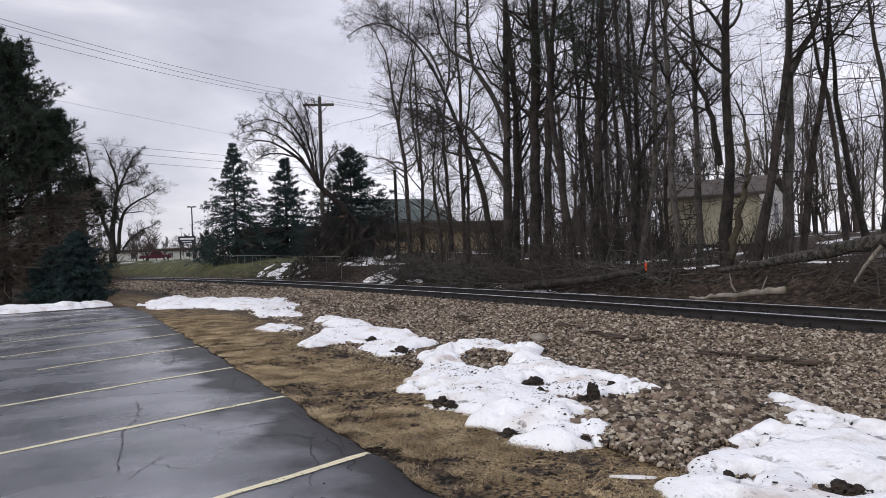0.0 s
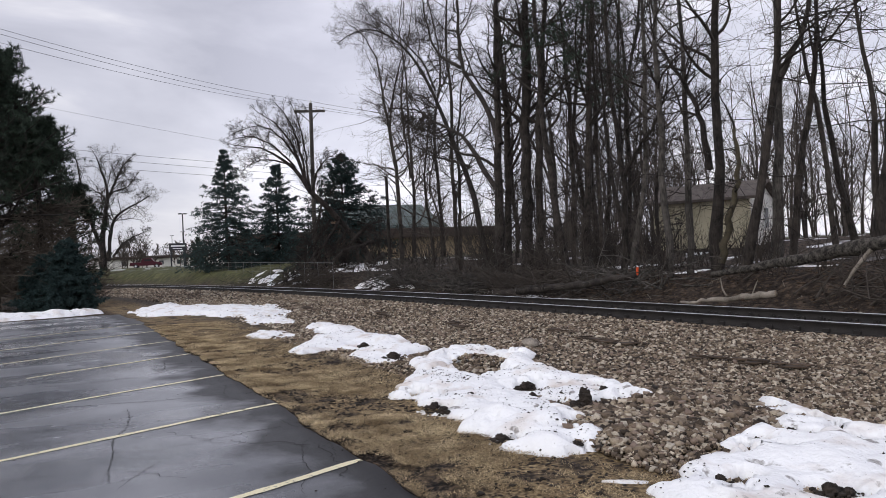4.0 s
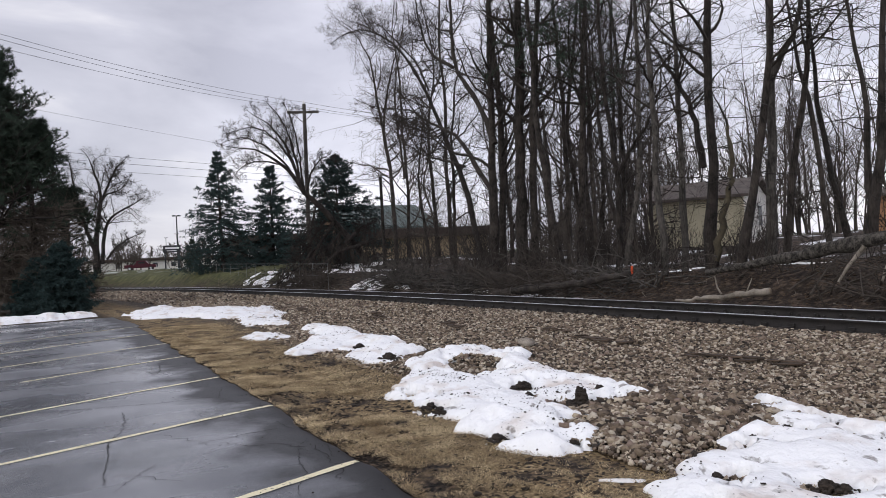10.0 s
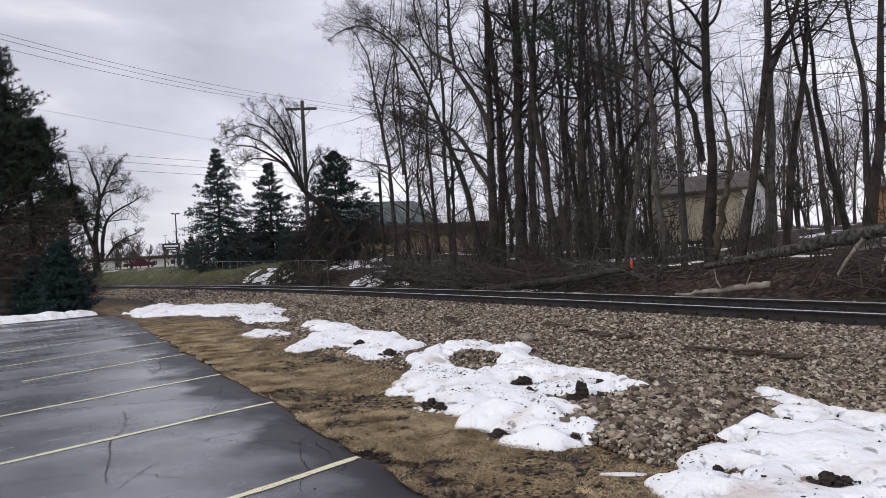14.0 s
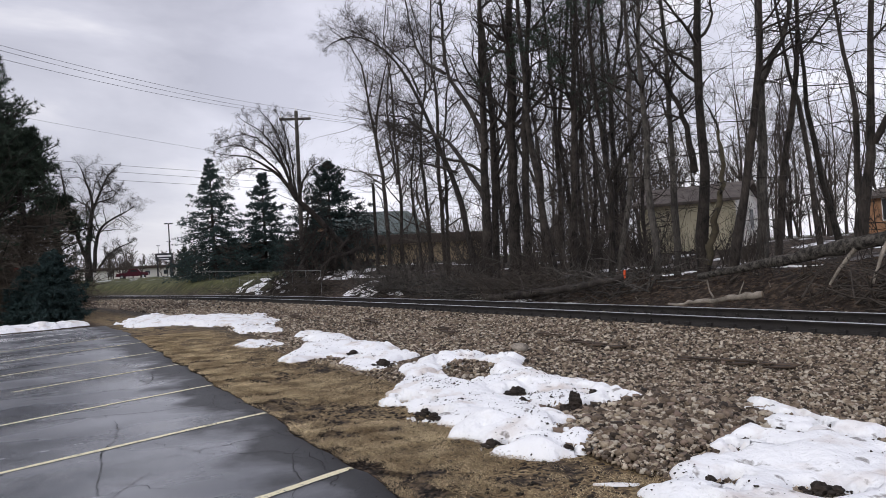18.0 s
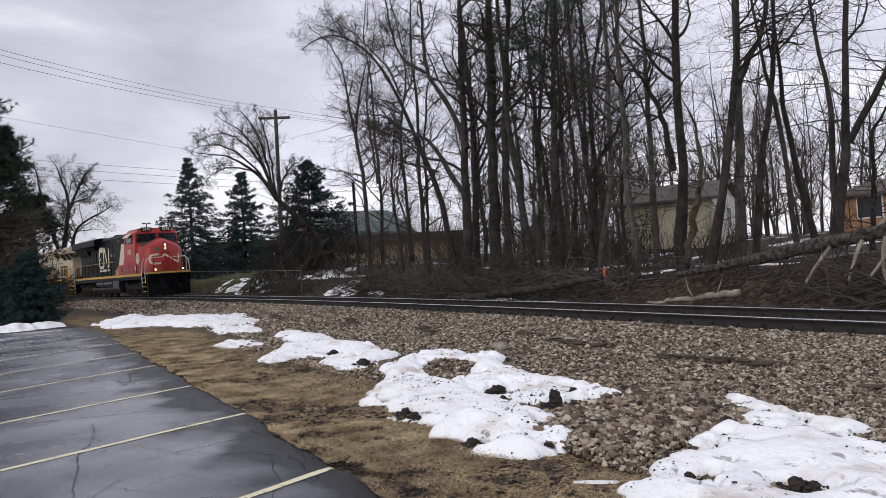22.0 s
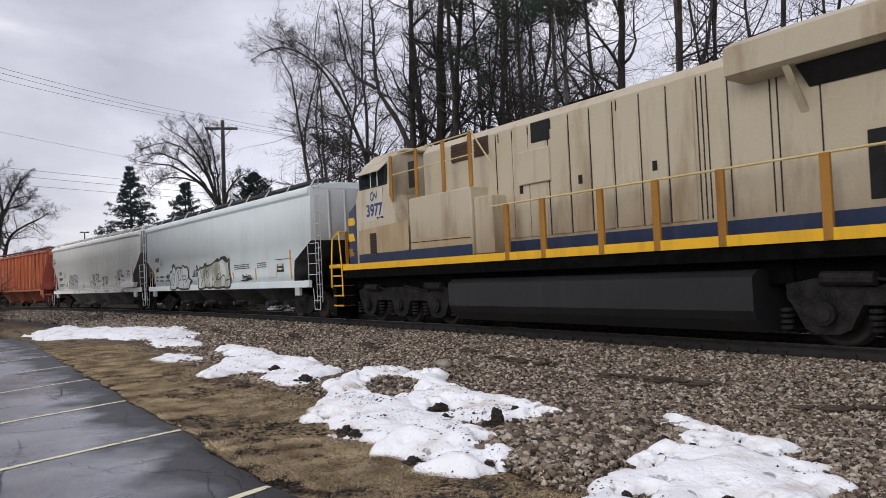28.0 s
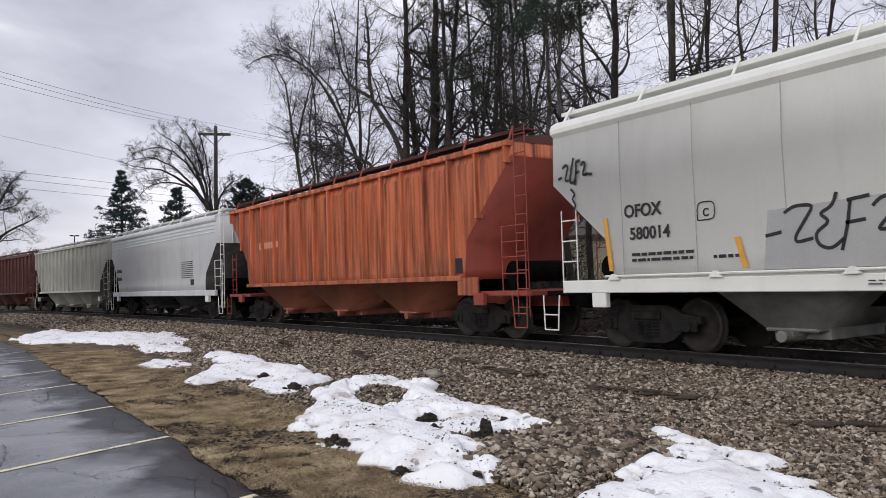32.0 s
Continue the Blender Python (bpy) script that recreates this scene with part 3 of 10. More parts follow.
def ribbon(path, width, z, name, mat, rag=0.0, seed=0):
    """A thin painted or tarred strip along a polyline on the lot."""
    p = np.asarray(path, float)
    d = np.gradient(p, axis=0)
    d /= np.linalg.norm(d, axis=1)[:, None] + 1e-9
    nrm = np.stack([-d[:, 1], d[:, 0]], 1)
    w = np.asarray(width) * (1 + rag * (fbm(np.arange(len(p)) * 0.7, 0, seed) - 0.5) * 2)
    w = np.broadcast_to(w, (len(p),))[:, None]
    a, b = p + nrm * w / 2, p - nrm * w / 2
    zz = z + 0.004 * np.sin(p[:, 0] * 0.5) + 0.003 * np.sin(p[:, 1] * 1.3)
    v = np.r_[np.c_[a, zz], np.c_[b, zz]]
    n = len(p)
    i = np.arange(n - 1)
    f = np.stack([i, i + 1, i + 1 + n, i + n], 1)
    return v, f[:, ::-1]


def parking_lines():
    spec = ((-5.58, 0.36, 6), (-8.38, 0.36, 6), (-11.08, 0.40, 6), (-14.3, 0.46, 2.7), (-17.2, 0.50, 6), (-20.2, 0.52, 6), (-23.3, 0.55, 6))
    for n, (x, slope, length) in enumerate(spec):
        t = np.linspace(0, length, 60)
        y0 = float(edge_y(x)) + 0.0
        path = np.stack([x + slope * t, y0 - 0.03 - t * 0.93], 1)
        path[:, 0] += (fbm(t * 1.5, n, 31) - 0.47) * 0.06
        v, f = ribbon(path, 0.080, 0.005, "line", None, 0.35, n)
        part_np("painted_line", v, f, M["paint_line"], lot, "worn pale yellow parking line")


def cracks():
    rng = np.random.default_rng(5)
    starts = [(-13, 1.9, -1.2, 1.5), (-15.6, 1.7, -2.2, 3), (-16.5, 1.9, 3.1, 5), (-18, 0.5, -1.8, 3), (-7.2, 1.9, -0.8, 1.3), (-6.3, 1.9, -2.6, 1.2), (-5.2, 1.7, 2.5, 1.4)]
    starts += [(rng.uniform(-16, -4.5), rng.uniform(-1.5, 1.9), rng.uniform(0, 6.3), rng.uniform(0.6, 2.2)) for _ in range(10)]
    for n, (x, y, a, length) in enumerate(starts):
        wide = 0.013 if n < 7 else 0.006
        k = int(length / 0.05)
        turn = a + np.cumsum(rng.normal(0, 0.3, k)) * 0.5 + rng.normal(0, 0.45, k)
        p = np.cumsum(np.stack([np.cos(turn), np.sin(turn)], 1) * 0.05, 0) + (x, y)
        p = p[p[:, 1] < edge_y(p[:, 0]) - 0.03]
        if len(p) > 6:
            v, f = ribbon(p, np.linspace(wide, 0.005, len(p)), 0.0045, "crack", None, 0.8, n)
            part_np("crack", v, f, M["crack"], lot)


def long_cracks():
    """The longer open cracks, wandering between a few places."""
    drawn = [
        (0.020, [(-9.2, 0.67), (-8.5, 0.64), (-7.9, 0.53), (-7.6, 0.42), (-7.0, 0.37), (-6.4, 0.31), (-6.1, 0.31)]),
        (0.018, [(-5.9, 0.36), (-6.2, 0.49), (-6.5, 0.68), (-6.6, 0.79)]),
        (0.030, [(-10.0, -0.36), (-9.8, 0.09), (-9.7, 0.51), (-9.5, 1.04), (-9.5, 1.48), (-9.4, 1.73), (-10.1, 1.92)]),
        (0.020, [(-9.4, 1.72), (-8.8, 1.82), (-8.5, 2.05)]),
        (0.028, [(-11.9, -0.30), (-11.7, 0.31), (-11.8, 0.86), (-11.8, 1.16)]),
        (0.030, [(-13.5, 1.58), (-12.8, 1.48), (-12.1, 1.30), (-12.8, 1.30)]),
        (0.030, [(-15.2, 1.51), (-15.0, 1.85), (-14.7, 2.02), (-13.9, 2.03)]),
        (0.012, [(-6.1, 0.00), (-6.2, 0.01), (-6.1, 0.18), (-6.2, 0.30)]),
        (0.016, [(-6.6, 1.96), (-6.3, 1.78), (-5.8, 1.65), (-5.5, 1.61), (-5.2, 1.46), (-5.0, 1.41)]),
        (0.018, [(-7.5, 1.92), (-7.1, 1.92), (-7.0, 2.00), (-6.7, 2.06)]),
        (0.012, [(-6.3, 1.78), (-6.1, 1.84), (-6.3, 2.04), (-5.8, 1.92)]),
        (0.010, [(-5.0, 1.66), (-5.0, 1.83), (-5.1, 1.96)]),
    ]
    rng = np.random.default_rng(15)
    for n, (wide, pts) in enumerate(drawn):
        p = np.asarray(pts)
        t = np.r_[0, np.cumsum(np.linalg.norm(np.diff(p, axis=0), axis=1))]
        u = np.linspace(0, t[-1], max(16, int(t[-1] / 0.035)))
        q = np.stack([np.interp(u, t, p[:, 0]), np.interp(u, t, p[:, 1])], 1) + np.cumsum(rng.normal(0, 0.012, (len(u), 2)), 0) * np.minimum(u, t[-1] - u)[:, None] / (t[-1] + 0.5) + rng.normal(0, 0.006, (len(u), 2))
        q = q[q[:, 1] < edge_y(q[:, 0]) - 0.02]
        v, f = ribbon(q, wide * 0.36 * np.abs(np.sin(np.linspace(0.25, 2.9, len(q)))) ** 0.4, 0.0048, "crack", None, 0.9, 40 + n)
        part_np("crack", v, f, M["crack"], lot)
        # short side cracks that fork off
        for i in range(6, len(q) - 4, rng.integers(9, 16)):
            a = rng.uniform(0, 6.283)
            w = q[i] + np.r_[np.zeros((1, 2)), np.cumsum(rng.normal(0, 0.016, (7, 2)) + 0.022 * np.array([math.cos(a), math.sin(a)]), 0)]
            if (w[:, 1] < edge_y(w[:, 0]) - 0.02).all():
                v, f = ribbon(w, np.linspace(wide * 0.28, 0.002, 8), 0.0048, "crack", None, 0.9, 70 + i)
                part_np("crack", v, f, M["crack"], lot)


parking_lines()
cracks()
long_cracks()


def lot_litter():
    """Bits of grit, bark and leaf lying on the asphalt."""
    rng = np.random.default_rng(52)
    n = 110
    x = -3.2 - 14 * rng.random(n) ** 1.4
    y = edge_y(x) - 0.03 - 5.5 * rng.random(n) ** 2.2
    r = rng.uniform(0.003, 0.010, n)
    base = np.array([(1, 0, 0), (-1, 0, 0), (0, 1, 0), (0, -1, 0), (0, 0, 0.6), (0, 0, -0.3)], float)
    V = base[None] * r[:, None, None] * rng.uniform(0.6, 1.8, (n, 1, 3)) + rng.normal(0, 0.15, (n, 6, 3)) * r[:, None, None]
    V += np.stack([x, y, 0.006 + 0.3 * r], -1)[:, None]
    tri = np.array([(0, 2, 4), (2, 1, 4), (1, 3, 4), (3, 0, 4), (2, 0, 5), (1, 2, 5), (3, 1, 5), (0, 3, 5)])
    F = (tri[None] + 6 * np.arange(n)[:, None, None]).reshape(-1, 3)
    tagged(part_np("lot_litter", V.reshape(-1, 3), F, M["soil"]), "scattered dark grit and leaf bits on the asphalt", "litter", kind="stuff")


lot_litter()


def build_track():
    """Two rails with shiny heads on creosoted ties with plates."""
    line = thing("railway_track", pose(0, 0, 0), "single railway track with dark rails and shiny railheads on ballast", "railway track", kind="structure")
    s = np.r_[np.linspace(-330, -80, 60), np.linspace(-78, 80, 120)]
    prof = np.array([(-0.070, 0.0), (-0.070, 0.012), (-0.012, 0.03), (-0.010, 0.125), (-0.036, 0.14), (-0.037, 0.166)])
    prof = np.r_[prof, prof[::-1] * (-1, 1)]
    head = np.array([(-0.037, 0.166), (-0.030, 0.172), (0.030, 0.172), (0.037, 0.166)])
    for side in (-1, 1):
        rail = None
        for name, pr, mat in (("rail", prof, M["steel"]), ("railhead", head, M["rail_head"])):
            k = len(pr)
            V = []
            for o, z in pr:
                x, y = track_np(s, side * 0.7525 + o)
                V.append(np.stack([x, y, np.full(len(s), 0.028 + z)], 1))
            V = np.stack(V, 1)
            idx = np.arange(len(s) * k).reshape(len(s), k)
            j = np.arange(k if name == "rail" else k - 1)
            f = np.stack([idx[:-1][:, j], idx[1:][:, j], idx[1:][:, (j + 1) % k], idx[:-1][:, (j + 1) % k]], -1).reshape(-1, 4)
            ob = part_np(name, V.reshape(-1, 3), f, mat, line if rail is None else rail, "rust-brown steel rail" if rail is None else "polished top of the rail")
            rail = rail or ob
    tie = bpy.data.meshes.new("tie")
    bm = boxes(((-0.11, -1.28, -0.15), (0.11, 1.28, 0.0)), bevel=0.012)
    bm.to_mesh(tie)
    bm.free()
    tie.materials.append(M["tie"])
    plate = bpy.data.meshes.new("tie_plate")
    bm = boxes(((-0.10, -0.16, 0), (0.10, 0.16, 0.018)), ((-0.085, -0.105, 0.018), (-0.04, -0.062, 0.06)), ((0.04, -0.105, 0.018), (0.085, -0.062, 0.06)), ((-0.12, 0.062, 0.018), (0.0, 0.10, 0.07)), ((-0.14, -0.115, 0.0), (-0.09, -0.07, 0.085)))
    bm.to_mesh(plate)
    bm.free()
    plate.materials.append(M["steel"])
    rng = np.random.default_rng(2)
    for n in range(150):
        sx = 6 - n * 0.53
        x, y, a = track(sx)
        t = new("tie", tie)
        t.parent = line
        t.matrix_basis = pose(x, y, 0.022 + rng.normal(0, 0.004), 0, 0, math.degrees(a) + rng.normal(0, 0.8))
        for side in (-1, 1):
            p = new("tie_plate", plate)
            p.parent = t
            p.matrix_basis = pose(0, side * 0.7525, 0.0, 0, 0, 0 if side > 0 else 180)


def stones(n, area, size, seed, z0=0.0, zfun=None, flat=0.8):
    """Broken stones scattered over a stretch of the track bed: loose, blunt, uneven blocks."""
    rng = np.random.default_rng(seed)
    block = np.array([(-1, -1, -1), (1, -1, -1), (1, 1, -1), (-1, 1, -1), (-1, -1, 1), (1, -1, 1), (1, 1, 1), (-1, 1, 1)], float) * 0.62
    tri = np.array([(0, 2, 1), (0, 3, 2), (4, 5, 6), (4, 6, 7), (0, 1, 5), (0, 5, 4), (1, 2, 6), (1, 6, 5), (2, 3, 7), (2, 7, 6), (3, 0, 4), (3, 4, 7)])
    s, o = rng.uniform(area[0], area[1], n), rng.uniform(area[2], area[3], n)
    r = size * np.clip(rng.lognormal(0, 0.38, n), 0.4, 2.0)
    V = block[None] * rng.uniform(0.65, 1.35, (n, 1, 3)) + rng.normal(0, 0.19, (n, 8, 3))
    q = rng.normal(size=(n, 4))
    q /= np.linalg.norm(q, axis=1)[:, None]
    w, x, y, z = q.T
    R = np.stack([1 - 2 * (y * y + z * z), 2 * (x * y - z * w), 2 * (x * z + y * w), 2 * (x * y + z * w), 1 - 2 * (x * x + z * z), 2 * (y * z - x * w), 2 * (x * z - y * w), 2 * (y * z + x * w), 1 - 2 * (x * x + y * y)], -1).reshape(n, 3, 3)
    V = np.einsum("nij,nkj->nki", R, V) * r[:, None, None]
    V[..., 2] *= flat
    px, py = track_np(s, o)
    pz = height(s, o) + r * rng.uniform(-0.3, 0.4, n) + z0 + (zfun(px, py) if zfun else 0)
    V += np.stack([px, py, pz], -1)[:, None]
    F = (tri[None] + 8 * np.arange(n)[:, None, None]).reshape(-1, 3)
    return V.reshape(-1, 3), F


def ridge(x, y):
    """A low heap of stones left by the plough beside the snow."""
    return 0.13 * np.exp(-(((x + 5.3) / 0.6) ** 2 + ((y - 5.0) / 0.40) ** 2)) + 0.10 * np.exp(-(((x + 5.0) / 0.9) ** 2 + ((y - 4.1) / 0.6) ** 2)) + 0.10 * np.exp(-(((x + 9.4) / 0.8) ** 2 + ((y - 5.3) / 0.3) ** 2))


def build_ballast():
    sets = [stones(36000, (-7.5, -1.2, -8.1, -4.6), 0.0168, 1, zfun=ridge), stones(23000, (-7.5, -1.4, -4.6, -1.0), 0.0172, 2, zfun=ridge), stones(38000, (-18, -7.5, -7.7, -1.05), 0.0195, 3, zfun=ridge), stones(22000, (-36, -18, -7.0, -1.05), 0.0245, 4, zfun=ridge), stones(9000, (-70, -36, -6.5, -1.1), 0.040, 7),
            stones(2500, (-30, 3, -0.62, 0.62), 0.03, 5, -0.02), stones(3000, (-40, 3, 1.0, 2.2), 0.04, 6), stones(5000, (-1.2, 5, -8.1, -1.0), 0.03, 9), stones(4200, (-6.4, -4.3, -8.0, -5.9), 0.025, 8, 0.005, ridge)]
    V, F, c = [], [], 0
    for v, f in sets:
        V.append(v)
        F.append(f + c)
        c += len(v)
    ob = part_np("ballast", np.concatenate(V), np.concatenate(F), M["stone"])
    tagged(ob, "grey-brown crushed stone ballast around the track", "ballast", kind="stuff")


def build_leaf_litter():
    """Fallen leaves, bark and twig bits over the foot of the bank."""
    V, F = stones(22000, (-34, 2, 1.9, 7.5), 0.028, 15, flat=0.35)
    tagged(part_np("leaf_litter", V, F, M["litter"]), "brown leaf litter and bark bits on the bank", "litter", kind="stuff")


def build_crumbs():
    """Crumbs of dark soil and leaf litter over the worn grass."""
    V, F = stones(16000, (-15, -1, -9.7, -7.3), 0.014, 14, flat=0.5)
    V[:, 2] -= 0.004
    tagged(part_np("soil_crumbs", V, F, M["soil"]), "crumbs of dark soil and leaf litter", "litter", kind="stuff")


build_track()
build_ballast()
build_leaf_litter()
build_crumbs()


def snow_patch(name, shape, thick, seed, step=0.05, rag=0.1, label="", holes=(), base_z=None, k_rim=9.0, bare=0.60):
    """Half-melted snow: a height field inside a plan outline, with a ragged, rounded rim and melt holes (x, y, radius)."""
    p = np.asarray(shape, float)
    (x0, y0), (x1, y1) = p.min(0) - 0.3, p.max(0) + 0.3
    X, Y = np.meshgrid(np.arange(x0, x1, step), np.arange(y0, y1, step), indexing="ij")
    # wander of the rim, then the distance to the outline: positive inside
    U = X + rag * 1.6 * (fbm(X * 1.3 / (rag * 8), Y * 1.3 / (rag * 8), seed, 4) - 0.47)
    W = Y + rag * 1.6 * (fbm(X * 1.3 / (rag * 8) + 31, Y * 1.3 / (rag * 8) + 7, seed + 1, 4) - 0.47)
    D, inside = np.full(X.shape, 99.0), np.zeros(X.shape, bool)
    for (ax, ay), (bx, by) in zip(p, np.roll(p, -1, 0)):
        ex, ey = bx - ax, by - ay
        h = np.clip(((U - ax) * ex + (W - ay) * ey) / (ex * ex + ey * ey), 0, 1)
        D = np.minimum(D, np.hypot(U - ax - h * ex, W - ay - h * ey))
        cross = (ay > W) != (by > W)
        inside ^= cross & (U < ax + ex * (W - ay) / (ey if ey else 1e-9))
    D = np.where(inside, D, -D) + rag * 1.1 * (fbm(X * 7, Y * 7, seed + 7, 4) - 0.45)
    for hx, hy, hr in holes:
        D = np.minimum(D, np.hypot((X - hx) * 0.8, Y - hy) - hr * (0.55 + 0.9 * fbm(X * 8, Y * 8, seed + 4, 3)))
    # bare spots near the rim
    D = np.where(D < 0.3, np.minimum(D, 1.1 * (bare - fbm(X * 3.4, Y * 4.6, seed + 13, 4))), D)
    swell = 0.30 + 0.95 * fbm(X * 1.15, Y * 1.15, seed + 3, 2) + 0.75 * (fbm(X * 2.7, Y * 2.7, seed + 8, 3) - 0.42)
    Hh = thick * (0.40 * (1 - np.exp(-np.maximum(D, 0) * k_rim * 2.2)) + 0.75 * (1 - np.exp(-np.maximum(D, 0) * 2.6))) * swell
    Hh += (0.050 * (fbm(X * 5, Y * 5, seed + 5, 3) - 0.45) + 0.014 * (fbm(X * 19, Y * 19, seed + 6, 2) - 0.37)) * np.clip(D * 6, 0, 1)
    base = np.maximum(height(X, Y - TRACK_Y + (np.maximum(0, BEND_X - X)) ** 2 / (2 * BEND_R)), -0.01) + ridge(X, Y) * 0.7
    if base_z is not None:
        base = np.maximum(base, base_z)
    ok = D > 0
    Z = np.where(ok, base + np.maximum(Hh, 0.0) + 0.010, base - 0.04)
    keep = ok[:-1, :-1] | ok[1:, :-1] | ok[1:, 1:] | ok[:-1, 1:]
    idx = np.arange(X.size).reshape(X.shape)
    f = np.stack([idx[:-1, :-1], idx[1:, :-1], idx[1:, 1:], idx[:-1, 1:]], -1)[keep]
    used, inv = np.unique(f.ravel(), return_inverse=True)
    V = np.stack([X, Y, Z], -1).reshape(-1, 3)[used]
    ob = part_np(name, V, inv.reshape(-1, 4), M["snow"], shade=True)
    return tagged(ob, label, "snow", "melting snow patches")


def oval(x, y, rx, ry, turn=0, n=14):
    """A plan outline for the smaller patches."""
    c, s_ = math.cos(radians(turn)), math.sin(radians(turn))
    a = [2 * math.pi * i / n for i in range(n)]
    return [(x + rx * math.cos(t) * c - ry * math.sin(t) * s_, y + rx * math.cos(t) * s_ + ry * math.sin(t) * c) for t in a]


BIG_HEAP = [(-10.75, 5.8), (-11.2, 6.2), (-10.4, 5.95), (-9.9, 6.05), (-9.45, 6.2), (-8.9, 5.6), (-8.2, 5.5), (-7.65, 5.45), (-7.2, 5.55), (-6.7, 5.5), (-5.85, 5.25), (-5.8, 4.9), (-6.1, 4.55), (-5.6, 4.1), (-5.1, 4.0), (-4.75, 3.65), (-4.72, 3.25), (-5.2, 3.0),
            (-5.7, 3.15), (-5.9, 3.02), (-6.2, 3.3), (-6.85, 3.15), (-7.55, 3.35), (-7.75, 3.15), (-8.0, 3.25), (-8.7, 3.8), (-9.6, 4.35), (-10.2, 4.5), (-10.6, 5.2)]
snow_patch("snow_patch", BIG_HEAP, 0.21, 11, 0.026, 0.10, "large heap of half-melted white snow with dirty spots",
           holes=((-9.6, 5.3, 0.26), (-9.2, 5.1, 0.36), (-8.7, 4.8, 0.30), (-5.98, 4.42, 0.24), (-7.2, 4.55, 0.13), (-6.75, 4.35, 0.07), (-6.55, 5.1, 0.10), (-6.3, 5.05, 0.10), (-5.35, 3.15, 0.10), (-6.15, 3.75, 0.05), (-4.85, 3.5, 0.06)))
RIGHT_HEAP = [(-5.2, 5.5), (-5.0, 5.6), (-5.35, 6.0), (-4.8, 5.9), (-4.25, 5.68), (-3.9, 5.6), (-3.6, 5.62), (-3.6, 5.3), (-3.15, 5.35), (-3.2, 5.1), (-2.8, 5.0), (-2.85, 4.6), (-2.55, 4.3), (-2.4, 3.7), (-2.6, 3.1), (-3.1, 2.95), (-3.5, 3.1), (-3.75, 3.2), (-3.72, 3.46), (-3.9, 3.65), (-4.1, 4.1), (-4.25, 4.5), (-4.45, 4.9), (-4.5, 5.3), (-4.75, 5.55)]
snow_patch("snow_patch", RIGHT_HEAP, 0.20, 17, 0.026, 0.07, "heap of wet white snow on the gravel", holes=((-3.06, 4.0, 0.13), (-4.15, 5.0, 0.08), (-4.12, 4.6, 0.06), (-3.58, 3.66, 0.06)))
snow_patch("snow_patch", [(-17.2, 5.0), (-18.1, 5.7), (-16.8, 5.9), (-14.5, 5.65), (-13.2, 5.65), (-11.2, 5.35), (-11.0, 4.95), (-10.5, 4.55), (-10.7, 4.08), (-11.7, 4.12), (-12.4, 4.5), (-12.75, 4.3), (-12.4, 3.55), (-13.05, 3.5), (-14.4, 4.3), (-15.6, 5.0)], 0.20, 23, 0.04, 0.16, "long heap of white snow with a ragged rim", holes=((-12.55, 4.75, 0.16), (-10.75, 4.55, 0.12)))
snow_patch("snow_patch", [(-11.2, 5.55), (-11.65, 6.05), (-10.85, 5.75), (-10.7, 5.45)], 0.06, 24, 0.04, 0.08, "small scrap of snow between two heaps")
snow_patch("snow_patch", [(-16.8, 3.6), (-17.8, 4.2), (-16.9, 4.6), (-15.7, 4.45), (-15.5, 4.0), (-16.3, 3.6)], 0.09, 29, 0.05, 0.12, "small flat patch of white snow")
snow_patch("snow_patch", [(-28.5, 6.6), (-27.5, 7.1), (-23.5, 6.5), (-21.1, 5.7), (-19.8, 5.6), (-19.1, 5.3), (-19.8, 4.5), (-22.0, 4.75), (-24.6, 5.6)], 0.12, 30, 0.05, 0.3, "ragged strip of snow beside the gravel", holes=((-20.6, 5.3, 0.2), (-22.0, 5.6, 0.25)), bare=0.54)
snow_patch("snow_patch", [(-30.6, 2.6), (-32.4, 3.3), (-35.5, 4.6), (-32.0, 4.6), (-30.0, 5.2), (-29.5, 6.3), (-27.0, 6.4), (-24.2, 6.1), (-22.5, 4.9), (-25.7, 3.85), (-26.6, 2.8), (-29.8, 2.4)], 0.16, 31, 0.06, 0.4, "long ragged strip of snow beside the gravel", bare=0.55)
snow_patch("snow_patch", oval(-3.98, 3.24, 0.16, 0.05, 55), 0.03, 37, 0.015, 0.03, "thin scrap of snow on the grass")
snow_patch("snow_patch", oval(-5.0, 4.98, 0.2, 0.06, 98), 0.06, 41, 0.015, 0.03, "thin scrap of snow among the stones")
snow_patch("snow_patch", oval(-31.4, -4.6, 1.1, 6.2, 4), 0.26, 43, 0.1, 0.3, "ploughed bank of snow at the end of the lot", base_z=-0.01)
snow_patch("snow_patch", oval(-34.0, 1.1, 2.4, 0.4, 178), 0.08, 47, 0.06, 0.15, "thin strip of snow under the small spruce")

# ---- trees ----


def tubes(P, R, k):
    """Tapered tubes along many polylines at once: P (n, m, 3), R (n, m)."""
    n, m, _ = P.shape
    T = np.gradient(P, axis=1)
    T /= np.linalg.norm(T, axis=2, keepdims=True) + 1e-9
    ref = np.where(np.abs(T[:, :1, 2:3]) > 0.8, up(1, 0, 0.1), up(0.1, 0, 1))
    A = np.cross(T, np.broadcast_to(ref, T.shape))
    A /= np.linalg.norm(A, axis=2, keepdims=True) + 1e-9
    B = np.cross(T, A)
    a = 2 * np.pi * np.arange(k) / k
    V = P[:, :, None] + R[:, :, None, None] * (np.cos(a)[None, None, :, None] * A[:, :, None] + np.sin(a)[None, None, :, None] * B[:, :, None])
    idx = np.arange(n * m * k).reshape(n, m, k)
    nx = np.roll(idx, -1, 2)
    F = np.stack([idx[:, :-1], nx[:, :-1], nx[:, 1:], idx[:, 1:]], -1).reshape(-1, 4)
    return V.reshape(-1, 3), F


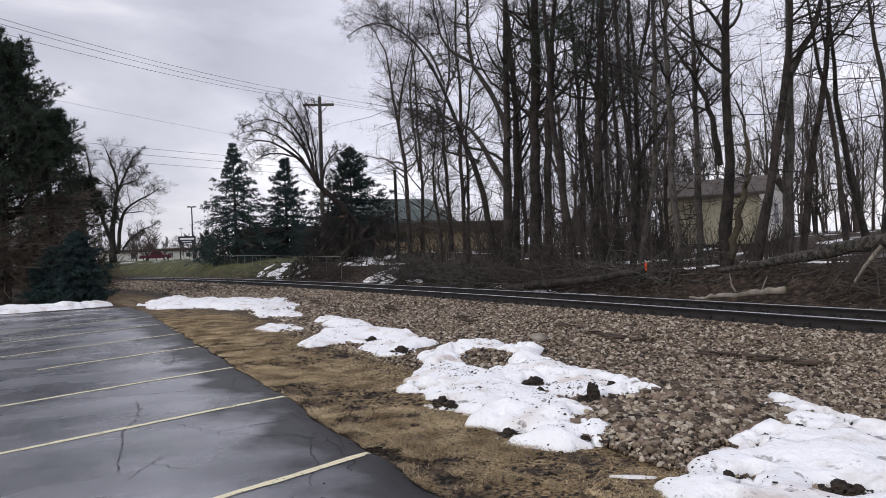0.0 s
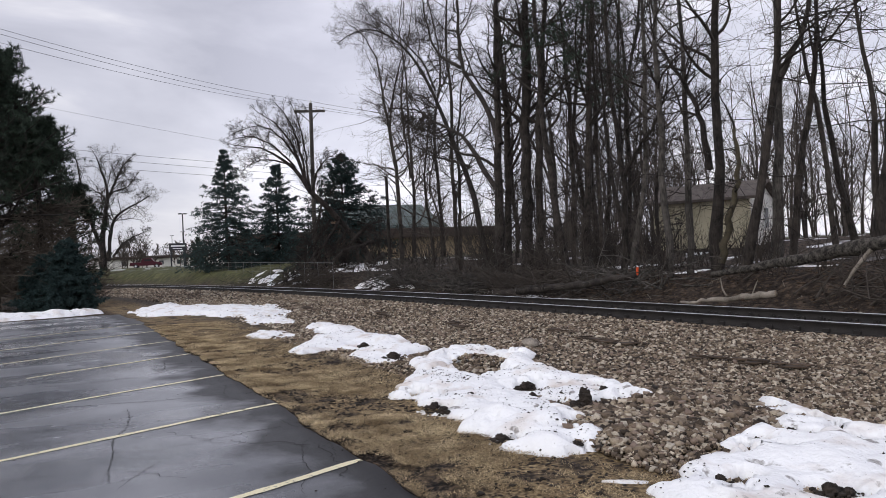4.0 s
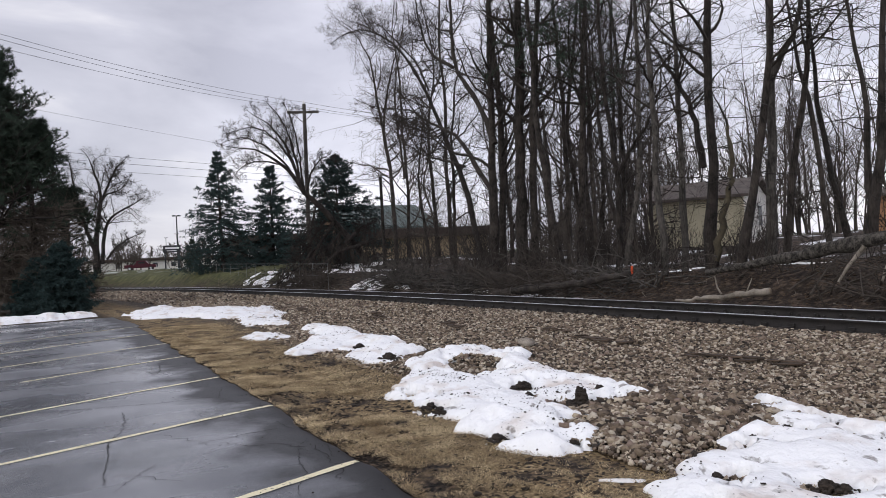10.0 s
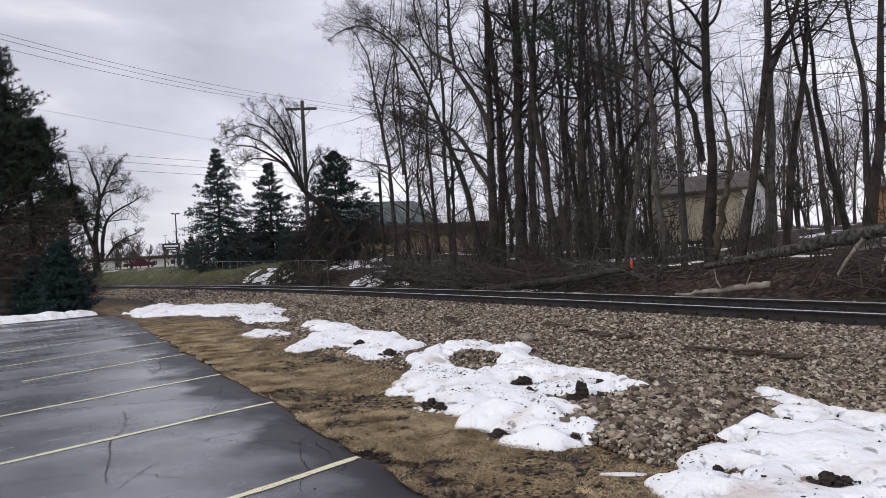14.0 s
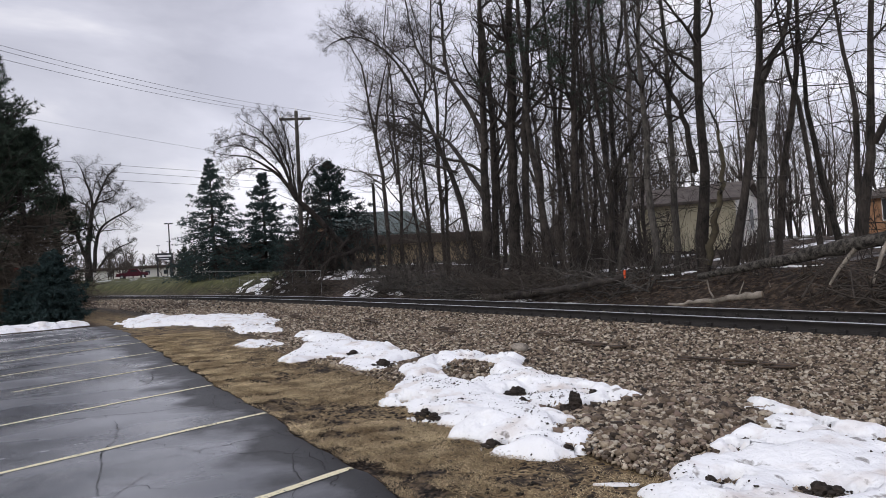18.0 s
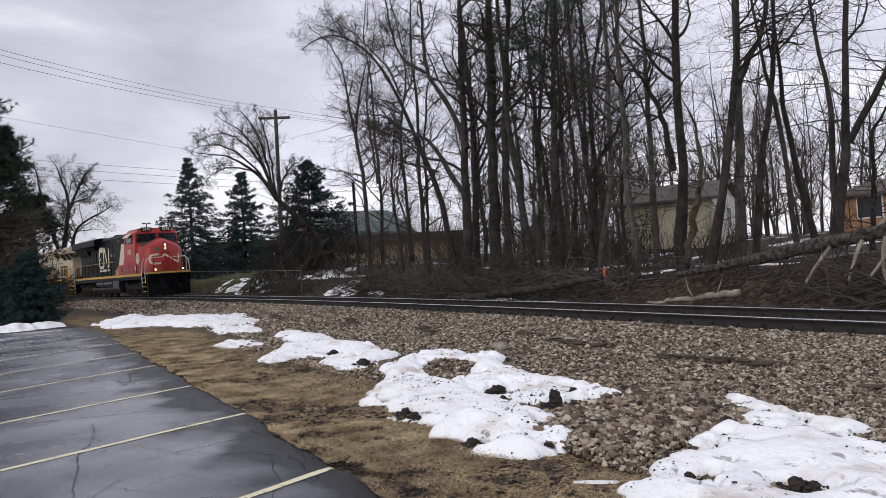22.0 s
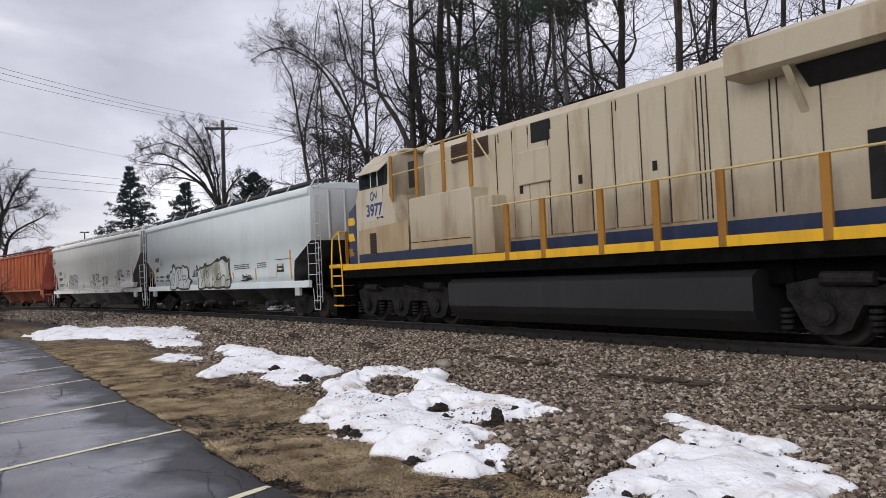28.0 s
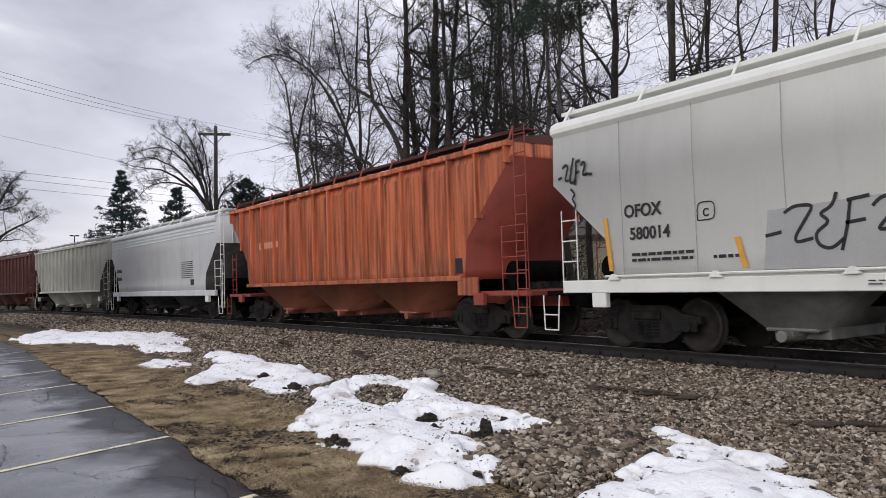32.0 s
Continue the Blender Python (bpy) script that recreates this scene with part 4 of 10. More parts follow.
class Heap:
    """Gathers vertices and faces of one mesh."""

    def __init__(self):
        self.v, self.f, self.n = [], [], 0

    def add(self, vf):
        self.v.append(vf[0])
        self.f.append(vf[1] + self.n)
        self.n += len(vf[0])

    def done(self):
        q = [f for f in self.f if f.shape[1] == 4]
        t = [f for f in self.f if f.shape[1] == 3]
        return np.concatenate(self.v), [np.concatenate(x) for x in (q, t) if x]


def shoots(rng, P0, D, L, R, m=5, wig=0.18, rise=0.05, taper=0.75):
    """Crooked shoots from P0 along D with lengths L and radii R; rise bends them up (or down)."""
    n = len(P0)
    P = np.empty((n, m, 3))
    P[:, 0] = P0
    d = D / (np.linalg.norm(D, axis=1, keepdims=True) + 1e-9)
    for j in range(1, m):
        d = d + rng.normal(0, wig, (n, 3)) + up(0, 0, rise)
        d /= np.linalg.norm(d, axis=1, keepdims=True)
        P[:, j] = P[:, j - 1] + d * (L / (m - 1))[:, None]
    rad = R[:, None] * (1 - taper * np.linspace(0, 1, m)[None])
    return P, rad


def offshoots(rng, P, R, count, lo, hi, spread, ratio, thin, up_bias=0.3):
    """Starts of side shoots on polylines: places, directions, lengths, radii."""
    n, m, _ = P.shape
    u = rng.uniform(lo, hi, (n, count)) * (m - 1)
    i = np.minimum(u.astype(int), m - 2)
    w = (u - i)[..., None]
    a, b = np.take_along_axis(P, i[..., None], 1), np.take_along_axis(P, i[..., None] + 1, 1)
    p = a * (1 - w) + b * w
    r = np.take_along_axis(R, i, 1) * (1 - w[..., 0]) + np.take_along_axis(R, i + 1, 1) * w[..., 0]
    t = (b - a) / (np.linalg.norm(b - a, axis=2, keepdims=True) + 1e-9)
    side = np.cross(t, rng.normal(size=t.shape))
    side /= np.linalg.norm(side, axis=2, keepdims=True) + 1e-9
    d = t * (1 - spread) + side * spread + up(0, 0, up_bias)
    whole = np.linalg.norm(np.diff(P, axis=1), axis=2).sum(1)[:, None]
    length = whole * ratio * (1.15 - 0.6 * u / (m - 1)) * rng.uniform(0.6, 1.3, u.shape)
    return p.reshape(-1, 3), d.reshape(-1, 3), length.ravel(), (np.minimum(r * 0.75, r * thin)).ravel()


def refine(pts, rad, m):
    """A smooth polyline through a few points."""
    p, r = np.asarray(pts, float), np.asarray(rad, float)
    t = np.r_[0, np.cumsum(np.linalg.norm(np.diff(p, axis=0), axis=1))]
    u = np.linspace(0, t[-1], m)
    q = np.stack([np.interp(u, t, p[:, k]) for k in range(3)], 1)
    for _ in range(2):
        q[1:-1] = (q[:-2] + 2 * q[1:-1] + q[2:]) / 4
    return q, np.interp(u, t, r)


def bare_tree(label, stems, seed, bark="bark", twig="twig", limbs=14, lo=0.25, reach=0.32, twigs=(8, 6), rise=0.05, wig=0.2, spread=0.7, group="trees along the track", category="bare tree", fine=0.004, thick=0.075, dead=22, tip=0.3):
    """A leafless tree: stems as given (points with radii), then crooked limbs, branches and fine twigs."""
    rng = np.random.default_rng(seed)
    foot = np.asarray(stems[0][0][0], float)
    tr = thing("tree", pose(*foot), label, category, group)
    trunk, crown = Heap(), Heap()
    for pts, rad in stems:
        P, R = refine(np.asarray(pts, float) - foot, rad, 16)
        P[1:-1] += rng.normal(0, 0.02, (14, 3)) * (1 + 4 * R[1:-1, None])
        R = R * (1 + 0.06 * rng.normal(size=len(R)))
        trunk.add(tubes(P[None], R[None], 9))
        h = np.linalg.norm(P[-1] - P[0])
        p, d, l, r = offshoots(rng, P[None], R[None], limbs, lo, 0.98, spread, reach, 0.5, 0.18)
        l = np.clip(l, 0.6, 5.5)
        P1, R1 = shoots(rng, p, d, l, np.clip(r, 0.012, thick), 9, wig, rise, 0.85)
        crown.add(tubes(P1, R1, 5))
        end = shoots(rng, P[-1:], P[-1:] - P[-2:-1], np.array([h * tip]), R[-1:], 9, wig, rise)
        crown.add(tubes(*end, 5))
        P1, R1 = np.concatenate([P1, end[0]]), np.concatenate([R1, end[1]])
        p, d, l, r = offshoots(rng, P1, R1, twigs[0], 0.12, 0.98, spread, 0.44, 0.6, 0.12)
        P2, R2 = shoots(rng, p, d, np.clip(l, 0.25, 2.4), np.clip(r, 0.005, 0.024), 5, wig * 1.1, rise)
        crown.add(tubes(P2, R2, 3))
        p, d, l, r = offshoots(rng, P2, R2, twigs[1], 0.1, 1.0, spread, 0.55, 0.6, 0.1)
        P3, R3 = shoots(rng, p, d, np.clip(l, 0.15, 1.2), np.clip(r, fine, 0.009), 3, wig * 1.2, rise)
        crown.add(tubes(P3, R3, 3))
        if group == "trees along the track":
            # thin dead side branches standing out from the stem
            p, d, l, r = offshoots(rng, P[None], R[None], dead, 0.05, 0.75, 0.92, 0.1, 0.2, -0.12)
            P1, R1 = shoots(rng, p, d, rng.gamma(2.5, 0.5, len(p)) + 0.3, rng.uniform(0.007, 0.019, len(p)), 6, 0.2, 0.03)
            crown.add(tubes(P1, R1, 3))
            p, d, l, r = offshoots(rng, P1, R1, 5, 0.2, 1.0, 0.6, 0.5, 0.6, 0.0)
            P2, R2 = shoots(rng, p, d, np.clip(l, 0.15, 0.9), np.clip(r, 0.004, 0.009), 4, 0.22, 0.0)
            crown.add(tubes(P2, R2, 3))
    part_np("trunk", *trunk.done(), M[bark], tr, shade=True)
    part_np("crown", *crown.done(), M[twig], tr, "bare dark branches and twigs")
    return tr


def tuft(rng, P, D, n, length, width, droop=0.0, spread=0.9):
    """Narrow needle blades round many points: triangles."""
    N = len(P)
    p = np.repeat(P, n, 0)
    d = np.repeat(D, n, 0) * (1 - spread) + rng.normal(0, 0.6, (N * n, 3)) * spread
    d[:, 2] -= droop
    d /= np.linalg.norm(d, axis=1, keepdims=True) + 1e-9
    L_ = length * rng.uniform(0.6, 1.3, (N * n, 1))
    w = np.cross(d, rng.normal(size=d.shape))
    w /= np.linalg.norm(w, axis=1, keepdims=True) + 1e-9
    w *= width
    V = np.stack([p - w, p + w, p + d * L_], 1).reshape(-1, 3)
    return V, np.arange(len(V)).reshape(-1, 3)


def spruce(label, x, y, z, tall, wide, seed, mat="needle", tiers=26, blades=7, lift=0.25, group="spruces", top=1.0, bl=0.22):
    """A conifer with whorls of drooping boughs; crown of many needle sprays."""
    rng = np.random.default_rng(seed)
    tr = thing("spruce_tree", pose(x, y, z), label, "conifer", group)
    P, R = refine([(0, 0, -0.1), (0, 0, tall * 0.5), (0, 0, tall)], (tall * 0.018, tall * 0.011, 0.01), 10)
    part_np("trunk", *tubes(P[None], R[None], 8), M["bark"], tr, shade=True)
    p, d, l = [], [], []
    for i in range(tiers):
        u = (i + rng.uniform(0, 0.6)) / tiers
        h = tall * (0.05 + 0.93 * u)
        reach = wide * (1 - u) ** 0.8 * (0.7 + 0.5 * rng.random()) + 0.1
        k = max(4, int(11 * (1 - u) + 3))
        a = rng.uniform(0, 6.28) + 6.283 * np.arange(k) / k + rng.normal(0, 0.25, k)
        p.append(np.stack([0 * a, 0 * a, h + 0 * a + rng.normal(0, 0.06 * tall / 8, k)], 1))
        slope = -0.12 - 0.35 * (1 - u) + 0.9 * u * u
        d.append(np.stack([np.cos(a), np.sin(a), slope + 0 * a], 1))
        l.append(reach * rng.uniform(0.65, 1.15, k))
    p, d, l = np.concatenate(p), np.concatenate(d), np.concatenate(l)
    P1, R1 = shoots(rng, p, d, l, 0.012 + 0.008 * l, 7, 0.06, lift * 0.12)
    H = Heap()
    H.add(tubes(P1, R1, 4))
    part_np("bough_frame", *H.done(), M["bark"], tr)
    q, e, ll, rr = offshoots(rng, P1, R1, 9, 0.12, 1.0, 0.55, 0.3, 0.5, -0.12)
    e[:, 2] *= 0.35
    P2, _ = shoots(rng, q, e, np.clip(ll, 0.10, 0.9), rr, 4, 0.06, -0.03)
    pts = P2[:, 1:].reshape(-1, 3)
    dirs = np.repeat(e, 3, 0)
    H = Heap()
    H.add(tuft(rng, pts, dirs, blades, bl, 0.022, 0.12, 0.55))
    ends = P1[:, 2:].reshape(-1, 3)
    H.add(tuft(rng, ends, np.repeat(d, 5, 0), blades, bl, 0.022, 0.08, 0.6))
    part_np("needles", *H.done(), M[mat], tr, "dense dark evergreen needles")
    return tr


def on_bank(x, y):
    return at_xy(x, y) - 0.08


# each: across (world y), girth, then points (x, z) up the stem
def stem(y, r0, pts, lean=0.0, r1=None):
    n = len(pts)
    rad = np.linspace(r0 * 0.84, (r1 if r1 is not None else r0 * 0.35) * 0.84, n)
    return [(x, y + lean * (z - pts[0][1]), z) for x, z in pts], rad


def pine_needles(tr, lo, seed, n=1700):
    """Dark tufts of needles in the upper crown of a pine."""
    rng = np.random.default_rng(seed)
    me = next(c for c in tr.children if c.name.startswith("crown")).data
    co = np.empty(len(me.vertices) * 3, np.float32)
    me.vertices.foreach_get("co", co)
    co = co.reshape(-1, 3)
    high = co[co[:, 2] > co[:, 2].max() * lo]
    clump = high[rng.integers(0, len(high), n // 14)]
    pick = np.repeat(clump, 14, 0) + rng.normal(0, 0.22, (len(clump) * 14, 3)) * up(1, 1, 0.6)
    H = Heap()
    H.add(tuft(rng, pick, rng.normal(0, 1, pick.shape), 12, 0.17, 0.009, 0.0, 0.9))
    part_np("needles", *H.done(), M["needle"], tr, "dark tufts of pine needles")
    tagged(tr, category="pine tree")
    return tr

# stems: world y, foot girth, points (x, z)
bare_tree("tall straight dark tree on the bank", [stem(17.0, 0.219, [(-16.34, 0.74), (-16.14, 3.6), (-16.05, 6.0), (-15.94, 8.39), (-15.78, 15.5)], r1=0.066), stem(17.0, 0.132, [(-16.48, 3.64), (-16.53, 4.71), (-17.0, 5.96), (-18.07, 7.46)], r1=0.046)], 101, limbs=12, lo=0.35)
bare_tree("short broken mossy trunk leaning beside a dark tree", [stem(16.9, 0.136, [(-16.11, 0.95), (-15.78, 2.21), (-15.4, 3.04), (-15.31, 3.96), (-15.4, 4.68)], r1=0.048)], 102, limbs=2, bark="moss", twigs=(3,2))
bare_tree("dark trunk leaning over beside the house", [stem(16.2, 0.178, [(-14.6, 0.82), (-14.3, 1.9), (-13.96, 2.89), (-13.7, 4.01), (-13.4, 5.37), (-13.25, 6.6), (-12.71, 15.5)], r1=0.053)], 103, limbs=10, lo=0.3)
bare_tree("straight forked tree with rough grey bark", [stem(16.8, 0.184, [(-14.13, 0.99), (-13.96, 3.33), (-13.83, 5.5), (-13.75, 7.67), (-13.61, 15.5)], r1=0.055), stem(16.8, 0.109, [(-13.87, 5.51), (-13.46, 6.06), (-13.01, 6.65), (-12.73, 7.2), (-12.62, 8.13), (-12.42, 11.5)], r1=0.033)], 104, limbs=12, lo=0.45, bark="bark_grey")
bare_tree("slim dark tree bending to one side", [stem(17.5, 0.127, [(-14.2, 1.11), (-13.94, 2.88), (-13.69, 4.33), (-13.3, 5.56), (-13.11, 6.67), (-13.04, 7.51), (-12.71, 15.5)], r1=0.038)], 105, limbs=12, lo=0.3)
bare_tree("crooked dark tree with a winding stem", [stem(18.5, 0.117, [(-13.09, 1.32), (-13.33, 2.22), (-13.57, 2.84), (-13.62, 3.89), (-13.74, 4.89), (-13.77, 5.58), (-13.9, 6.67), (-13.89, 7.89), (-13.86, 15.5)], r1=0.035)], 106, limbs=12, lo=0.3)
bare_tree("slim brown tree leaning back", [stem(18.0, 0.095, [(-13.29, 1.27), (-13.4, 2.82), (-13.52, 4.31), (-13.69, 5.53), (-13.98, 6.43), (-14.17, 7.47), (-14.89, 15.5)], r1=0.028)], 107, limbs=10, lo=0.35)
pine_needles(bare_tree("tall slim pine with grey scaly bark", [stem(16.0, 0.140, [(-17.2, 0.61), (-17.31, 3.24), (-17.33, 5.4), (-17.34, 7.4), (-17.3, 8.72), (-17.2, 15.5)], r1=0.042)], 108, limbs=20, lo=0.3, bark="bark_grey", reach=0.18, dead=34), 0.42, 108)
bare_tree("tall slim grey tree on the bank", [stem(17.0, 0.127, [(-17.42, 0.59), (-17.32, 3.24), (-17.29, 5.43), (-17.32, 7.47), (-17.36, 8.84), (-17.46, 15.5)], r1=0.038)], 109, limbs=12, lo=0.3, bark="bark_grey", reach=0.2)
bare_tree("dark tree forking low into several stems", [stem(17.5, 0.155, [(-21.03, 0.56), (-20.82, 2.25), (-20.73, 3.98), (-21.11, 5.78), (-21.37, 7.8), (-21.35, 10.17), (-21.33, 15.5)], r1=0.047), stem(17.5, 0.092, [(-20.73, 3.98), (-20.04, 4.75), (-19.28, 5.28), (-18.57, 6.41)], r1=0.032), stem(17.5, 0.093, [(-21.05, 2.26), (-21.49, 4.27), (-21.63, 6.27), (-21.79, 8.71)], r1=0.033)], 110, limbs=11, lo=0.25)
pine_needles(bare_tree("tall pine with a straight trunk and dark crown", [stem(18.5, 0.187, [(-24.46, 0.75), (-24.06, 4.59), (-23.67, 7.78), (-23.36, 10.92), (-23.14, 15.5)], r1=0.056)], 111, limbs=16, lo=0.35), 0.35, 111)
pine_needles(bare_tree("dark pine trunk leaning to one side", [stem(16.8, 0.196, [(-23.31, 0.61), (-23.79, 2.45), (-24.14, 4.59), (-24.5, 6.79), (-24.59, 8.97), (-24.65, 11.16), (-24.71, 15.5)], r1=0.059)], 112, limbs=12, lo=0.4), 0.6, 112)
bare_tree("thick straight tree with bare branches", [stem(17.2, 0.310, [(-26.71, 0.5), (-26.4, 4.19), (-26.19, 7.13), (-25.97, 10.26), (-25.87, 12.04), (-25.77, 15.5)], r1=0.093)], 113, limbs=14, lo=0.35)
bare_tree("straight tree close beside a thicker one", [stem(17.6, 0.218, [(-26.36, 0.48), (-26.1, 4.16), (-25.86, 7.08), (-25.29, 10.1), (-24.97, 11.34), (-24.45, 15.5)], r1=0.065)], 114, limbs=12, lo=0.35)
bare_tree("large spreading tree with arching limbs", [stem(17.0, 0.260, [(-28.4, 0.7), (-28.3, 3.3), (-28.1, 6.2), (-28.0, 9.0), (-27.8, 11.8), (-27.8, 14.4)], r1=0.080), stem(17.0, 0.150, [(-28.3, 4.1), (-29.5, 5.1), (-30.3, 6.3), (-31.1, 7.0), (-32.5, 7.5), (-33.7, 7.9), (-35.5, 8.9), (-37.1, 9.4), (-39.5, 9.8)], r1=0.030), stem(17.0, 0.160, [(-27.9, 6.1), (-28.6, 7.4), (-29.8, 8.8), (-31.1, 10.0), (-31.1, 11.8), (-31.2, 13.6)], r1=0.060), stem(17.0, 0.100, [(-31.2, 10.1), (-32.7, 10.9), (-33.7, 11.5), (-34.3, 12.7), (-34.8, 14.5)], r1=0.040), stem(17.0, 0.080, [(-30.7, 5.5), (-31.5, 5.8), (-33.9, 6.3), (-35.4, 6.8), (-36.5, 7.4), (-38.2, 7.8)], r1=0.030)], 115, limbs=15, lo=0.3, reach=0.30, twigs=(10, 7), tip=0.1)
bare_tree("slender tree arching over with a drooping crown", [stem(17.4, 0.170, [(-30.0, 0.8), (-30.4, 2.9), (-31.0, 4.4), (-32.0, 5.9), (-32.7, 7.1), (-34.0, 8.2), (-34.5, 9.5), (-35.5, 10.7), (-36.8, 12.0), (-38.4, 13.2), (-40.5, 14.4), (-43.2, 15.4), (-46.5, 16.0), (-48.5, 15.9)], r1=0.020), stem(17.4, 0.070, [(-34.6, 9.8), (-35.0, 10.6), (-36.0, 11.7), (-37.6, 12.8), (-39.3, 14.1), (-41.4, 15.3), (-44.0, 16.6)], r1=0.020), stem(17.4, 0.070, [(-33.0, 7.3), (-34.5, 7.4), (-35.7, 8.0), (-37.8, 8.6), (-39.2, 9.2)], r1=0.020)], 125, limbs=30, lo=0.35, reach=0.15, twigs=(12, 8), rise=0.0, tip=0.05)
bare_tree("slender tree with a slightly bent stem", [stem(18.2, 0.215, [(-29.74, 0.46), (-29.52, 3.25), (-29.31, 6.25), (-29.29, 9.26), (-29.7, 11.9), (-29.79, 12.95), (-29.9, 15.5)], r1=0.064)], 116, limbs=12, lo=0.3)
bare_tree("light-barked slender tree at the edge of the wood", [stem(18.5, 0.168, [(-42.27, 1.0), (-42.21, 4.17), (-42.45, 6.88), (-43.11, 9.02), (-44.02, 11.6), (-44.51, 13.46)], r1=0.059), stem(18.5, 0.101, [(-42.65, 7.25), (-43.2, 9.72), (-42.04, 11.86), (-40.58, 13.49)], r1=0.035)], 117, limbs=15, lo=0.3, twig="twig_light", fine=0.006)
bare_tree("young bare tree in the thicket", [stem(18.5, 0.129, [(-34.88, 0.61), (-34.61, 4.19), (-34.62, 7.34), (-33.83, 10.04)], r1=0.045)], 118, limbs=12, lo=0.2)
bare_tree("young bare tree in the thicket", [stem(18.5, 0.123, [(-37.88, 0.69), (-38.08, 3.25), (-38.74, 5.48), (-38.02, 7.87)], r1=0.043)], 119, limbs=12, lo=0.15, twig="twig_light")
pine_needles(bare_tree("slim bare tree between thicker trunks", [stem(19.0, 0.120, [(-24.05, 0.72), (-24.12, 3.28), (-24.06, 6.35), (-24.02, 9.2), (-23.92, 11.15), (-23.81, 15.5)], r1=0.036)], 120, limbs=12, lo=0.25), 0.5, 120)
pine_needles(bare_tree("slim bare tree between thicker trunks", [stem(19.5, 0.142, [(-26.55, 0.73), (-26.33, 4.17), (-26.33, 7.71), (-26.66, 10.64), (-26.73, 12.1), (-26.81, 15.5)], r1=0.043)], 121, limbs=12, lo=0.25), 0.5, 121)
bare_tree("dark winding tree with two stems", [stem(16.5, 0.171, [(-11.15, 1.37), (-10.93, 2.16), (-10.74, 2.92), (-10.72, 3.82), (-10.68, 5.36), (-10.5, 6.86), (-9.99, 15.5)], r1=0.051), stem(16.5, 0.102, [(-11.01, 1.84), (-11.12, 2.7), (-11.11, 3.62), (-10.99, 4.52), (-11.16, 5.35), (-11.38, 6.07), (-11.4, 6.87), (-11.46, 11.5)], r1=0.030), stem(16.5, 0.100, [(-10.67, 3.53), (-10.28, 4.06), (-9.9, 4.49), (-9.54, 5.09), (-9.43, 5.79), (-9.19, 6.68), (-8.56, 11.5)], r1=0.030)], 122, limbs=10, lo=0.3)
bare_tree("slim dark tree on the slope", [stem(18.5, 0.085, [(-11.56, 1.04), (-11.44, 2.59), (-11.41, 3.86), (-10.9, 4.6)], r1=0.030)], 123, limbs=9, lo=0.3)
pine_needles(bare_tree("slim pine beside the wood", [stem(17.8, 0.128, [(-20.99, 0.87), (-20.01, 3.68), (-19.87, 6.54), (-19.83, 8.83), (-19.78, 9.97), (-19.66, 15.5)], r1=0.039)], 124, limbs=14, lo=0.3, bark="bark_grey"), 0.5, 124)

# ---- the far side: poles, conifers, buildings, fallen wood ----


